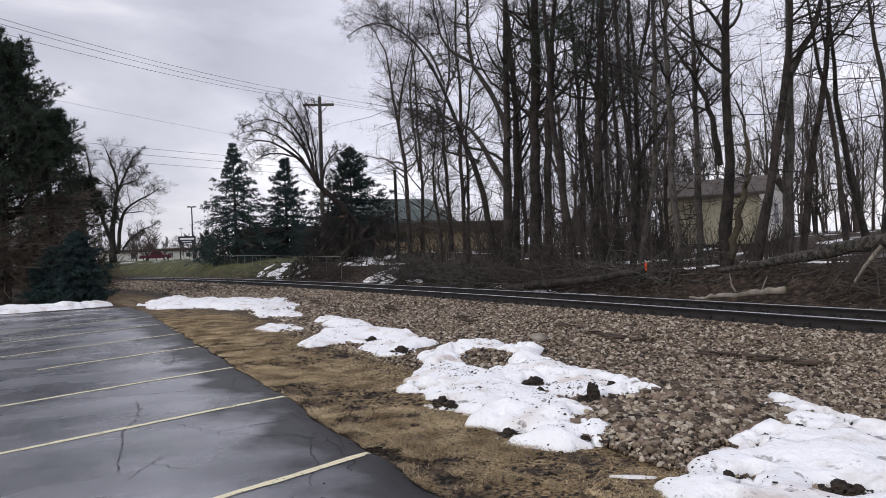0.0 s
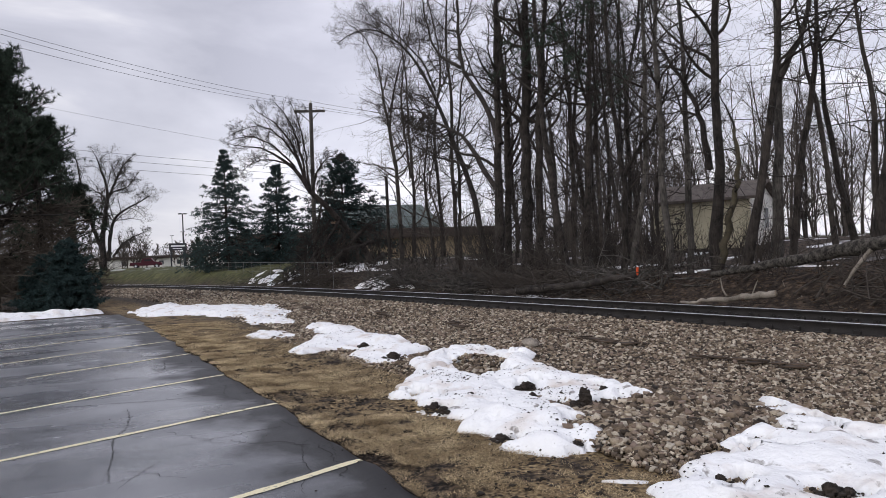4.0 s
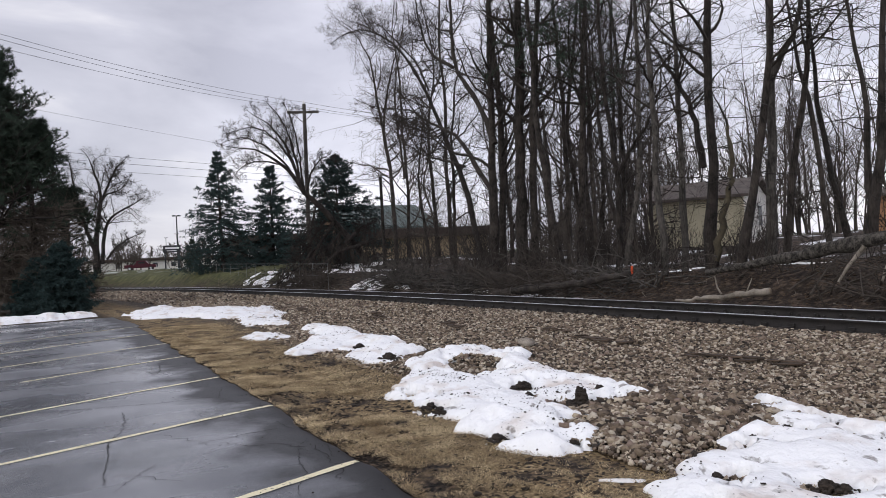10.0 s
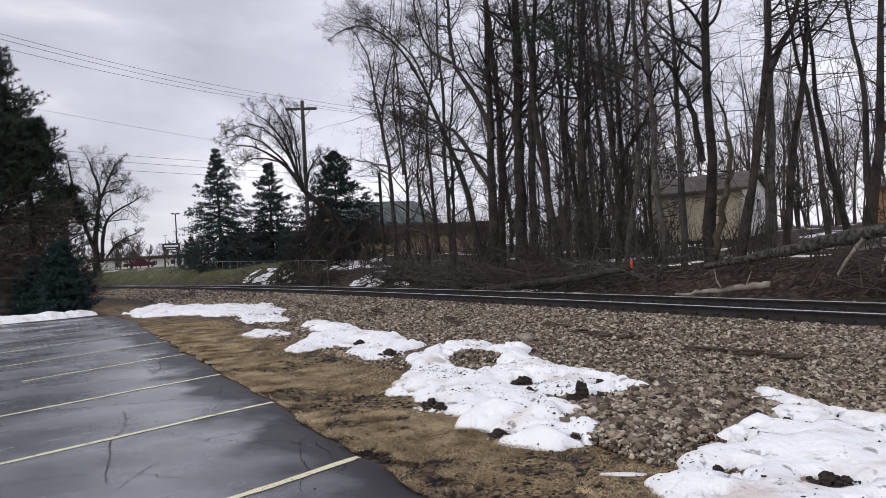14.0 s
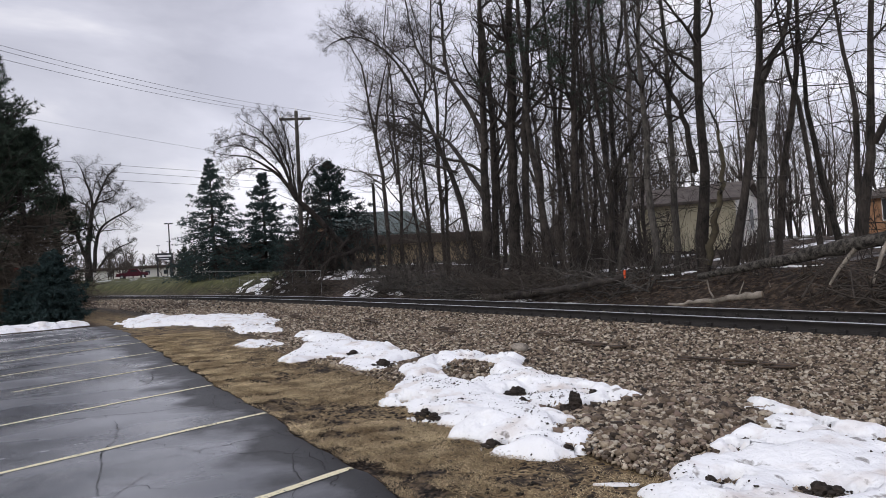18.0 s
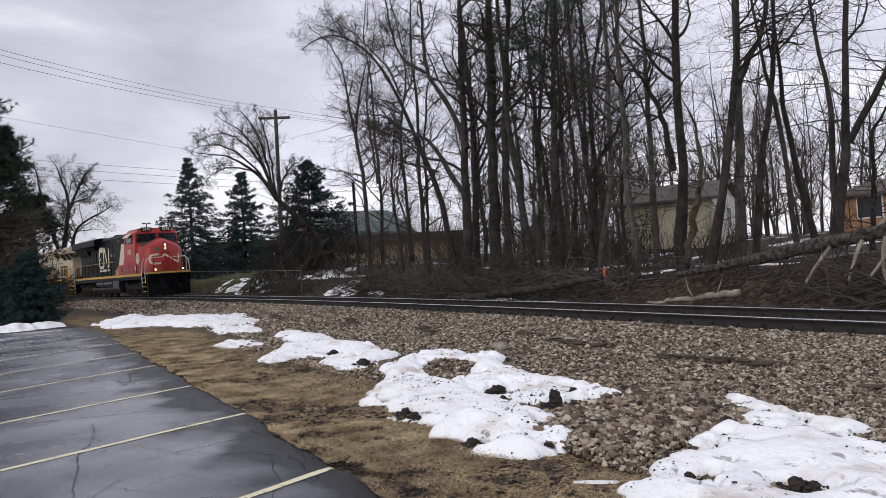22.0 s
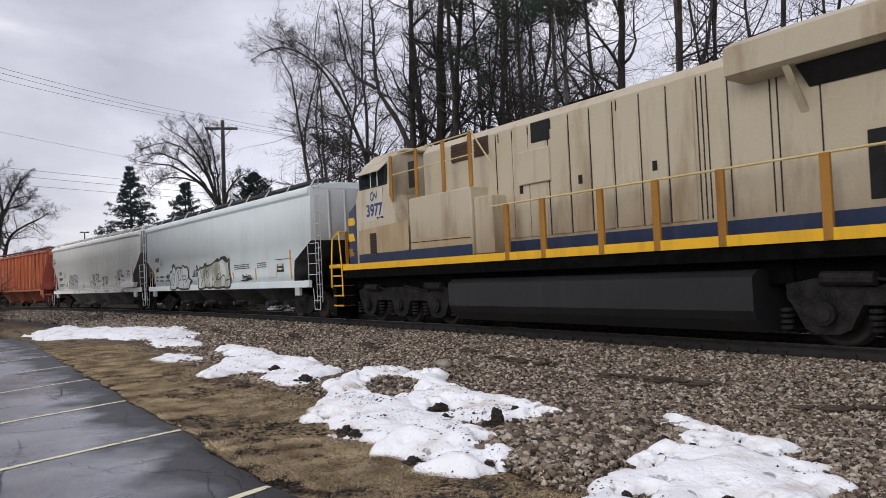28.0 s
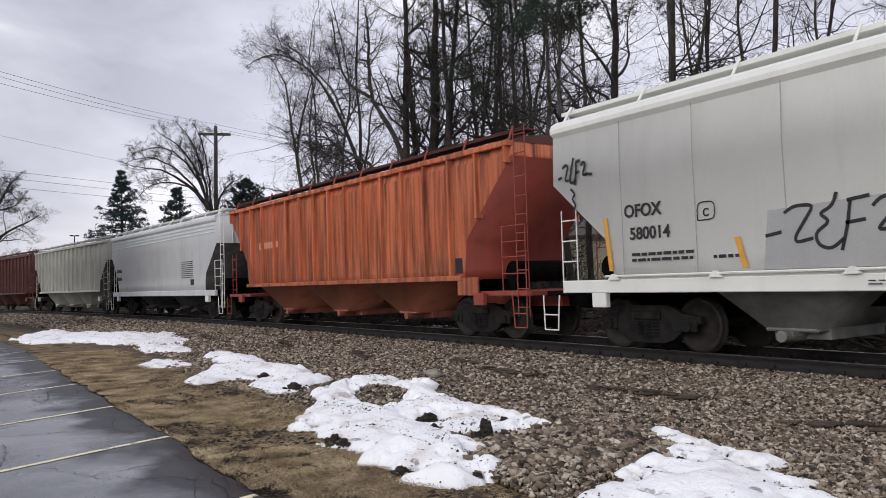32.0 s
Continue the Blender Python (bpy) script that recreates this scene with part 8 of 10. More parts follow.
# ---- lettering and spray paint on the cars ----
def bars(parent, x, z, y, w, rows, mat, hgt=0.05, gap=0.095, name="stencil"):
    """Small stencilled lines that cannot be read."""
    rng = np.random.default_rng(int(abs(x * 31 + z * 7)))
    bm = bmesh.new()
    for r in range(rows):
        xx = x
        while xx < x + w:
            l = rng.uniform(0.05, 0.2)
            box(bm, (xx, y - 0.002, z - r * gap), (min(xx + l, x + w), y + 0.002, z - r * gap + hgt))
            xx += l + 0.035
    return part(name, bm, mat, parent)


SIGNS = (((0.05, 0.0), (0.35, 1.0), (0.45, 0.95), (0.7, 0.05), (0.55, 0.4), (0.2, 0.42), (0.95, 0.5)), ((0.1, 0.05), (0.15, 1.0), (0.7, 0.85), (0.2, 0.52), (0.8, 0.3), (0.1, 0.02), (-0.1, 0.1)), ((0.05, 0.85), (0.5, 1.05), (0.85, 0.8), (0.1, 0.05), (0.95, 0.12), (0.6, 0.35)),
         ((0.85, 0.9), (0.3, 1.0), (0.1, 0.7), (0.75, 0.35), (0.5, 0.0), (0.0, 0.12)), ((0.1, 1.0), (0.12, 0.0), (0.15, 0.5), (0.8, 0.6), (0.75, 1.05), (0.82, -0.1)), ((0.0, 1.0), (0.9, 1.05), (0.5, 0.95), (0.45, 0.0), (0.3, -0.12), (0.6, 0.5)), ((0.8, 0.8), (0.3, 1.0), (0.05, 0.5), (0.3, 0.0), (0.85, 0.2), (0.9, 0.5), (0.5, 0.5)))


def angular(x, z, w, hgt):
    """A sprayed tag of sharp letter-like strokes between two long serifs."""
    marks = (((-0.2, 0.40), (-0.03, 0.46)), ((0.0, 0.82), (0.10, 0.95), (0.30, 0.93), (0.10, 0.34), (0.09, 0.22), (0.28, 0.30)), ((0.51, 1.12), (0.47, 0.86), (0.33, 0.75), (0.45, 0.60), (0.29, 0.38), (0.33, 0.14), (0.45, 0.07), (0.56, 0.26)), ((0.60, 0.95), (0.80, 1.0)), ((0.63, 0.94), (0.60, 0.50), (0.54, 0.04)), ((0.58, 0.54), (0.76, 0.58)), ((0.82, 0.80), (0.90, 0.98), (1.06, 0.90), (0.95, 0.60), (0.84, 0.36), (1.08, 0.42)), ((1.0, 0.45), (1.3, 0.38)))
    return [[(x + w * a, z + hgt * b) for a, b in m] for m in marks]


def tag_zig(x0, z0, w, hgt, seed, n=3):
    """A sprayed scrawl: loose overlapping strokes like written signs."""
    rng = np.random.default_rng(seed)
    out = []
    for i in range(n):
        fl, fv = rng.random() < 0.5, rng.random() < 0.5
        x, d = x0 + w * i / n, w / n
        lean = rng.uniform(0.0, 0.3)
        h2 = hgt * rng.uniform(0.85, 1.2)
        dz = rng.uniform(-0.12, 0.1) * hgt
        out.append([(x + d * (a * 1.15 + lean * b) + rng.normal(0, 0.11) * d, z0 + dz + h2 * b + rng.normal(0, 0.10) * hgt) for a, b in ((1 - a if fl else a, 1 - b if fv else b) for a, b in SIGNS[rng.integers(len(SIGNS))])])
    for _ in range(n):
        q = rng.uniform(0, 1, (3, 2))
        out.append([(x0 + w * (a * 0.35 + rng.uniform(0, 0.6)), z0 + hgt * b) for a, b in q])
    out.append([(x0 - w * 0.1, z0 + hgt * rng.uniform(-0.1, 0.2)), (x0 + w * 0.4, z0 - hgt * 0.08), (x0 + w * 1.15, z0 + hgt * rng.uniform(0.0, 0.3))])
    return out


def throw_up(parent, x, z, w, hgt, y, outline, inner, fill, label):
    """A sprayed piece: one filled shape with a bold black rim and inner letter lines; points run 0..1 over width and height."""
    at = lambda p: (x + p[0] * w, z + p[1] * hgt)
    bm = bmesh.new()
    bm.faces.new([bm.verts.new((at(p)[0], y, at(p)[1])) for p in outline])
    piece = part("graffiti_fill", bm, T[fill], parent, label)
    strokes([[at(p) for p in outline + outline[:1]]], 0.075, y - 0.003, T["spray"], piece, "graffiti_rim")
    strokes([[at(p) for p in line] for line in inner], 0.045, y - 0.003, T["spray"], piece, "graffiti_line")


SILVER_RIM = [(0.0, 0.42), (0.04, 0.68), (0.10, 0.78), (0.16, 0.70), (0.17, 0.90), (0.22, 0.98), (0.28, 0.95), (0.31, 0.82), (0.38, 0.90), (0.45, 0.92), (0.50, 0.86), (0.60, 0.88), (0.63, 1.0), (0.70, 0.88), (0.80, 0.90), (0.86, 0.72), (0.84, 0.45), (0.99, 0.34), (0.92, 0.26), (0.87, 0.02), (0.68, 0.0), (0.45, 0.03), (0.38, 0.09), (0.28, 0.0), (0.06, 0.0), (0.03, 0.14), (0.10, 0.25)]
SILVER_LINES = [[(0.16, 0.70), (0.12, 0.35), (0.17, 0.15), (0.24, 0.25), (0.27, 0.62), (0.21, 0.68), (0.19, 0.4)], [(0.30, 0.80), (0.34, 0.5), (0.37, 0.12), (0.31, 0.06)], [(0.36, 0.84), (0.42, 0.55), (0.42, 0.2)], [(0.44, 0.86), (0.43, 0.45), (0.50, 0.32), (0.55, 0.5), (0.52, 0.84)], [(0.60, 0.88), (0.59, 0.5), (0.66, 0.04)], [(0.61, 0.53), (0.74, 0.56), (0.76, 0.40), (0.63, 0.38)], [(0.72, 0.26), (0.84, 0.45)]]
OLIVE_RIM = [(0.0, 0.86), (0.03, 0.70), (0.07, 0.66), (0.12, 0.80), (0.15, 0.72), (0.22, 0.76), (0.26, 0.84), (0.30, 0.78), (0.38, 0.81), (0.44, 0.82), (0.50, 0.86), (0.55, 0.92), (0.62, 0.94), (0.68, 0.90), (0.72, 0.97), (0.80, 1.0), (0.86, 0.90), (0.92, 0.86), (0.98, 1.0), (0.95, 0.75), (0.97, 0.45), (1.0, 0.28), (0.97, 0.05), (0.88, 0.02), (0.78, 0.06), (0.70, 0.03), (0.60, 0.02), (0.50, 0.06), (0.38, 0.03), (0.28, 0.07), (0.18, 0.02), (0.08, 0.0), (0.02, 0.08), (0.07, 0.22), (0.03, 0.45)]
OLIVE_LINES = [[(0.12, 0.76), (0.13, 0.5), (0.20, 0.32), (0.22, 0.55), (0.20, 0.74)], [(0.20, 0.32), (0.13, 0.22), (0.15, 0.06)], [(0.29, 0.78), (0.25, 0.5), (0.24, 0.2), (0.28, 0.08)], [(0.31, 0.62), (0.34, 0.66), (0.37, 0.5), (0.34, 0.34), (0.31, 0.45), (0.31, 0.62)], [(0.39, 0.80), (0.38, 0.4), (0.39, 0.06)], [(0.51, 0.85), (0.50, 0.4), (0.47, 0.28), (0.48, 0.08)], [(0.50, 0.4), (0.54, 0.2), (0.53, 0.06)], [(0.69, 0.88), (0.72, 0.5), (0.70, 0.06)], [(0.69, 0.52), (0.62, 0.46), (0.60, 0.36), (0.65, 0.28), (0.70, 0.34)], [(0.66, 0.42), (0.58, 0.3), (0.57, 0.2)], [(0.72, 0.32), (0.78, 0.46), (0.84, 0.42), (0.85, 0.2), (0.83, 0.05)], [(0.97, 0.3), (0.86, 0.27)]]


def _fan(shapes, y):
    V, F, n = [], [], 0
    for sh in shapes:
        k = len(sh)
        V.append(np.r_[np.c_[sh[:, 0], np.full(k, y), sh[:, 1]], [[sh[:, 0].mean(), y, sh[:, 1].mean()]]])
        i = np.arange(k)
        F.append(np.stack([i, (i + 1) % k, np.full(k, k)], 1) + n)
        n += k + 1
    return np.concatenate(V), np.concatenate(F)


def nice_hoppers():
    y = -1.612
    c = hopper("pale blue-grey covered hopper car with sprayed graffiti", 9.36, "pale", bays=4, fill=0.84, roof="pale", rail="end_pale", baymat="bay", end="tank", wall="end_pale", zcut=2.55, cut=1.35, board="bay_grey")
    words("NCIX", 0.27, (-7.55, y, 2.56), T["letter"], c)
    words("6055", 0.27, (-7.52, y, 2.07), T["letter"], c)
    for text, x, z in (("LD LMT", -7.62, 1.72), ("221300 LBS", -6.86, 1.72), ("100400 KGS", -5.92, 1.72), ("LT WT", -7.60, 1.54), ("64700 LBS", -6.84, 1.54), ("29350 KGS", -5.94, 1.54)):
        words(text, 0.125, (x, y, z), T["letter"], c, name="stencil")
    words("C", 0.13, (-6.86, y, 2.38), T["letter"], c, name="stencil")
    strokes([[(-6.98, 2.28), (-6.74, 2.28), (-6.74, 2.52), (-6.98, 2.52), (-6.98, 2.28)]], 0.02, y, T["letter"], c, "stencil")
    throw_up(c, -5.62, 1.10, 3.35, 1.12, y - 0.022, SILVER_RIM, SILVER_LINES, "spray_grey", "silver sprayed letters outlined in black")
    throw_up(c, -1.62, 1.08, 4.0, 1.22, y - 0.022, OLIVE_RIM, OLIVE_LINES, "spray_olive", "olive and silver sprayed letters outlined in black")
    strokes([[(-5.12, 2.12), (-4.98, 2.26), (-4.78, 2.24)], [(-0.7, 2.10), (-0.4, 2.14)], [(0.75, 2.26), (1.1, 2.28)], [(1.3, 2.30), (1.8, 2.34), (2.0, 2.2)]], 0.11, y - 0.02, T["spray"], c, "graffiti_shadow")
    strokes(tag_zig(-2.25, 1.66, 0.6, 0.24, 3, 3) + tag_zig(-6.0, 1.66, 0.3, 0.2, 4, 2), 0.03, y - 0.008, T["spray"], c, label="small black spray tag")
    strokes(tag_zig(3.5, 1.36, 0.9, 0.2, 6, 4), 0.04, y - 0.008, T["spray"], c, label="black spray tag")
    bars(c, 2.75, 1.95, y, 1.5, 3, T["letter"], 0.03, 0.07)
    bars(c, 5.0, 1.95, y, 0.8, 3, T["letter"], 0.03, 0.07)
    plate([(5.95, 1.42), (6.65, 1.42), (6.65, 1.78), (5.95, 1.78)], y, T["grey"], c, "panel")
    plate([(6.72, 1.60), (7.26, 1.60), (7.26, 1.88), (6.72, 1.88)], y, T["letter"], c, "panel")
    bars(c, 6.8, 1.8, y - 0.006, 0.38, 2, T["letter_pale"], 0.07, 0.13)
    bars(c, 6.6, 2.02, y, 1.3, 1, T["letter"], 0.03)
    for x, z0, z1 in ((7.86, 1.35, 2.32), (4.85, 1.38, 1.8), (2.6, 1.42, 1.7), (-8.12, 1.4, 2.25)):
        plate([(x - 0.04, z0), (x + 0.05, z0), (x - 0.01, z1), (x - 0.10, z1)], y - 0.02 if abs(x - 0.55) < 0.1 else y, T["stripe"], c, "reflector")
    raise_top(c, 3.3, 3.9, 0.13)
    TRAIN.append((c, -57.83, False))
    # slope sheets in bay_grey: off-white with its shadow put into the colour
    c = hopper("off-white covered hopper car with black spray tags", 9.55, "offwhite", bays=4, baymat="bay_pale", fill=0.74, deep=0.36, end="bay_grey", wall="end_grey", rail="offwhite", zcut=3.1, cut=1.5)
    words("OFOX", 0.30, (-7.34, y, 2.42), T["letter"], c, stretch=0.95)
    words("580014", 0.29, (-7.2, y, 2.03), T["letter"], c, stretch=1.0)
    bars(c, -7.6, 1.66, y, 1.3, 2, T["letter"])
    bars(c, -5.95, 1.56, y, 0.5, 1, T["letter"])
    strokes([[(-6.22, 2.16), (-5.9, 2.16), (-5.9, 2.44), (-6.22, 2.44), (-6.22, 2.16)]], 0.02, y, T["letter"], c, "stencil")
    words("C", 0.17, (-6.06, y, 2.27), T["letter"], c)
    plate([(-5.1, 1.36), (-2.85, 1.36), (-2.8, 2.1), (-3.1, 2.28), (-5.0, 2.2)], y, T["buffed"], c, "buffed_patch", 0.001, "grey patch painted over older spray")
    strokes(tag_zig(3.3, 1.08, 0.55, 0.12, 14, 3) + tag_zig(6.1, 1.08, 0.6, 0.12, 15, 3) + tag_zig(-1.6, 1.42, 0.35, 0.2, 16, 2), 0.018, -1.628, T["spray"], c, label="small black scrawl")
    for args in ((-9.25, 3.02, 0.6, 0.44), (-4.75, 1.55, 1.5, 0.72), (0.45, 1.44, 1.4, 0.76), (5.4, 1.70, 0.95, 0.60)):
        strokes(angular(*args), 0.05, y - 0.006, T["spray"], c, label="black angular spray tag")
    strokes([[(-9.05, 2.98), (-8.9, 2.85), (-9.05, 2.8), (-8.9, 2.68), (-8.98, 2.55)], [(5.6, 1.75), (6.1, 1.75)], [(5.85, 1.75), (5.9, 1.45)]], 0.04, y - 0.006, T["spray"], c)
    sc = [[(2.6, 2.02), (2.75, 1.78), (2.98, 2.02), (2.8, 1.55), (2.6, 1.52)], [(3.3, 1.98), (3.08, 1.9), (3.22, 1.76), (3.05, 1.55)], [(3.42, 1.52), (3.42, 2.0), (3.68, 1.92), (3.45, 1.77), (3.72, 1.65), (3.42, 1.52)]]
    sc += [[(2.42, 1.76), (2.46, 1.79)], [(3.86, 1.84), (3.90, 1.87)]]
    strokes(sc, 0.06, y - 0.006, T["spray"], c, label="black rounded spray tag")
    for x, z0, z1 in ((-8.1, 1.42, 2.36), (-5.42, 1.4, 1.86), (0.15, 1.4, 1.75), (5.3, 1.45, 1.95), (8.26, 1.6, 2.55), (2.85, 1.4, 1.6)):
        plate([(x - 0.03, z0), (x + 0.07, z0), (x - 0.05, z1), (x - 0.15, z1)], y, T["stripe"], c, "reflector")
    bars(c, 7.25, 2.22, y, 0.55, 6, T["letter"], 0.022, 0.075)
    bars(c, 6.4, 1.98, y, 0.4, 2, T["letter"], 0.024, 0.075)
    bars(c, 6.45, 1.76, y, 0.35, 2, T["letter"], 0.024, 0.075)
    for x in (-3.6, -2.6, 1.2, 3.1, 5.2, 7.4):
        bars(c, x, 1.17, -1.665, 0.34, 2, T["letter"], 0.016, 0.045)
    bm = bmesh.new()
    slab(bm, [(6.6, 1.30), (6.6, 1.50), (6.75, 1.56), (9.0, 1.56), (8.75, 1.30)], 1, -1.60, -1.78)
    part("equipment_shield", bm, T["offwhite"], c, "white box on the side sill")
    part("sill_pipe", rods([[(-8.2, -1.66, 1.33), (6.6, -1.66, 1.33)]], 0.02, 6), T["offwhite"], c)
    for x in np.arange(-8, 6.5, 2.1):
        bm = bmesh.new()
        slab(bm, [(x - 0.12, 1.27), (x + 0.12, 1.27), (x + 0.02, 1.37), (x - 0.02, 1.37)], 1, -1.62, -1.69)
        part("pipe_bracket", bm, T["offwhite"], c)
    for x in np.linspace(-7.8, 7.6, 11):
        for side in (-1,):
            V, F = stroke([(x, 1.35), (x, 2.3), (x - 0.02, 3.2), (x, 3.9)], 0.014, -1.603, None, None)
            part_np("seam", V, F, T["seam"], c)
    raise_top(c, 3.3, 3.9, 0.13)
    TRAIN.append((c, -77.95, False))
    c = hopper("faded orange ribbed covered hopper car streaked with rust", 8.43, "rust", ribs=17, bays=3, baymat="rust_bay", end="rust_red", roof="brown", rail="rust_red", board="brown", base=1.35, flat_sill=False, eave=False, cut=1.75, zcut=3.82, knee=2.25, fill=1.0)
    bars(c, -5.6, 2.66, -1.503, 1.7, 1, T["faded_letter"], 0.22)
    plate([(6.35, 1.5), (6.62, 1.5), (6.62, 1.85), (6.35, 1.85)], -1.505, T["letter"], c, "stencil")
    plate([(6.5, 1.0), (7.25, 1.0), (7.25, 1.4), (6.5, 1.4)], -1.52, T["rust"], c, "side_plate", 0.05)
    raise_top(c, 3.3, 3.9, 0.13)
    TRAIN.append((c, -97.48, False))
    c = hopper("light grey covered hopper car with smooth sides", 7.65, "grey", bays=2, fill=0.6, roof="grey", rail="offwhite", cut=1.3)
    bars(c, -6.6, 2.3, y, 0.9, 2, T["letter"], 0.18, 0.42)
    bars(c, 3.6, 2.5, y, 1.4, 9, T["letter"], 0.03, 0.085)
    plate([(4.7, 1.5), (5.1, 1.5), (5.1, 1.75), (4.7, 1.75)], y, T["letter"], c, "panel")
    for zz in (3.55, 3.66, 3.77):
        plate([(-7.5, zz), (7.5, zz), (7.5, zz + 0.04), (-7.5, zz + 0.04)], -1.60, T["pale"], c, "band", 0.012)
    raise_top(c, 3.3, 3.9, 0.13)
    TRAIN.append((c, -114.95, False))
    c = hopper("dull grey ribbed covered hopper car", 8.1, "ribbed", ribs=18, bays=3, baymat="ribbed", end="bay", roof="ribbed", rail="ribbed", base=1.35, flat_sill=False, eave=False, cut=1.3)
    raise_top(c, 3.3, 3.9, 0.13)
    TRAIN.append((c, -132.2, False))
    c = hopper("dark brown ribbed covered hopper car", 8.2, "brown", ribs=18, bays=3, baymat="brown", end="brown", roof="brown", rail="brown", base=1.35, flat_sill=False, eave=False, cut=1.3)
    raise_top(c, 3.3, 3.9, 0.13)
    TRAIN.append((c, -149.8, False))


# ---- locomotives ----
def loco_truck(parent, u):
    """Three-axle truck with a cast frame, pedestals, springs and brake gear."""
    tr = part("truck", boxes(((-2.2, -0.7, 0.5), (2.2, 0.7, 0.85)), bevel=0.04), T["under"], parent, "grimy cast steel three-axle truck")
    tr.matrix_basis = pose(u, 0, 0)
    for side in (-1, 1):
        y0, y1 = side * 0.98, side * 1.16
        out = [(-2.45, 0.72), (-2.45, 0.92), (-2.0, 1.0), (-1.2, 0.86), (-0.7, 0.98), (0.7, 0.98), (1.2, 0.86), (2.0, 1.0), (2.45, 0.92), (2.45, 0.72)]
        for p in (1.85, 0.0, -1.85):
            out += [(p + 0.52, 0.62), (p + 0.34, 0.28), (p + 0.16, 0.20), (p - 0.16, 0.20), (p - 0.34, 0.28), (p - 0.52, 0.62)]
        bm = bmesh.new()
        slab(bm, out, 1, y0, y1)
        part("side_frame", bm, T["truckgrey"], tr)
        for p in (1.85, 0.0, -1.85):
            bm = bmesh.new()
            rod(bm, (p, y1, 0.50), (p, y1 + side * 0.09, 0.50), 0.17, 14)
            rod(bm, (p, y1 + side * 0.09, 0.50), (p, y1 + side * 0.12, 0.50), 0.12, 14)
            part("axle_box", bm, T["truckgrey"], tr)
            for dx in (-0.66, 0.66):
                bm = bmesh.new()
                for j in range(4):
                    rod(bm, (p + dx, y0 + side * 0.1, 0.26 + j * 0.085), (p + dx, y0 + side * 0.1, 0.31 + j * 0.085), 0.10, 10)
                part("coil_spring", bm, T["truckgrey"], tr)
        for p in (-2.2, 1.1):
            part("brake_cylinder", rod(bmesh.new(), (p, y1 + side * 0.06, 0.98), (p + 0.75, y1 + side * 0.06, 1.0), 0.10, 10), T["truckgrey"], tr)
        for p in (-1.5, 0.2):
            part("brake_rod", rod(bmesh.new(), (p, y1 + side * 0.03, 0.86), (p + 1.2, y1 + side * 0.03, 1.02), 0.025, 6), T["truckgrey"], tr)
    for dx in (-1.85, 0.0, 1.85):
        wheelset(tr, dx, 0.533, WHEEL_BIG)
    return tr


def poly_solid(rows):
    """A solid from outlines stacked one on the other, all with as many points."""
    bm = bmesh.new()
    rings = [[bm.verts.new(p) for p in row] for row in rows]
    n = len(rings[0])
    for a, b in zip(rings, rings[1:]):
        for j in range(n):
            bm.faces.new((a[j], a[(j + 1) % n], b[(j + 1) % n], b[j]))
    bm.faces.new(rings[0][::-1])
    bm.faces.new(rings[-1])
    bmesh.ops.recalc_face_normals(bm, faces=bm.faces)
    return bm


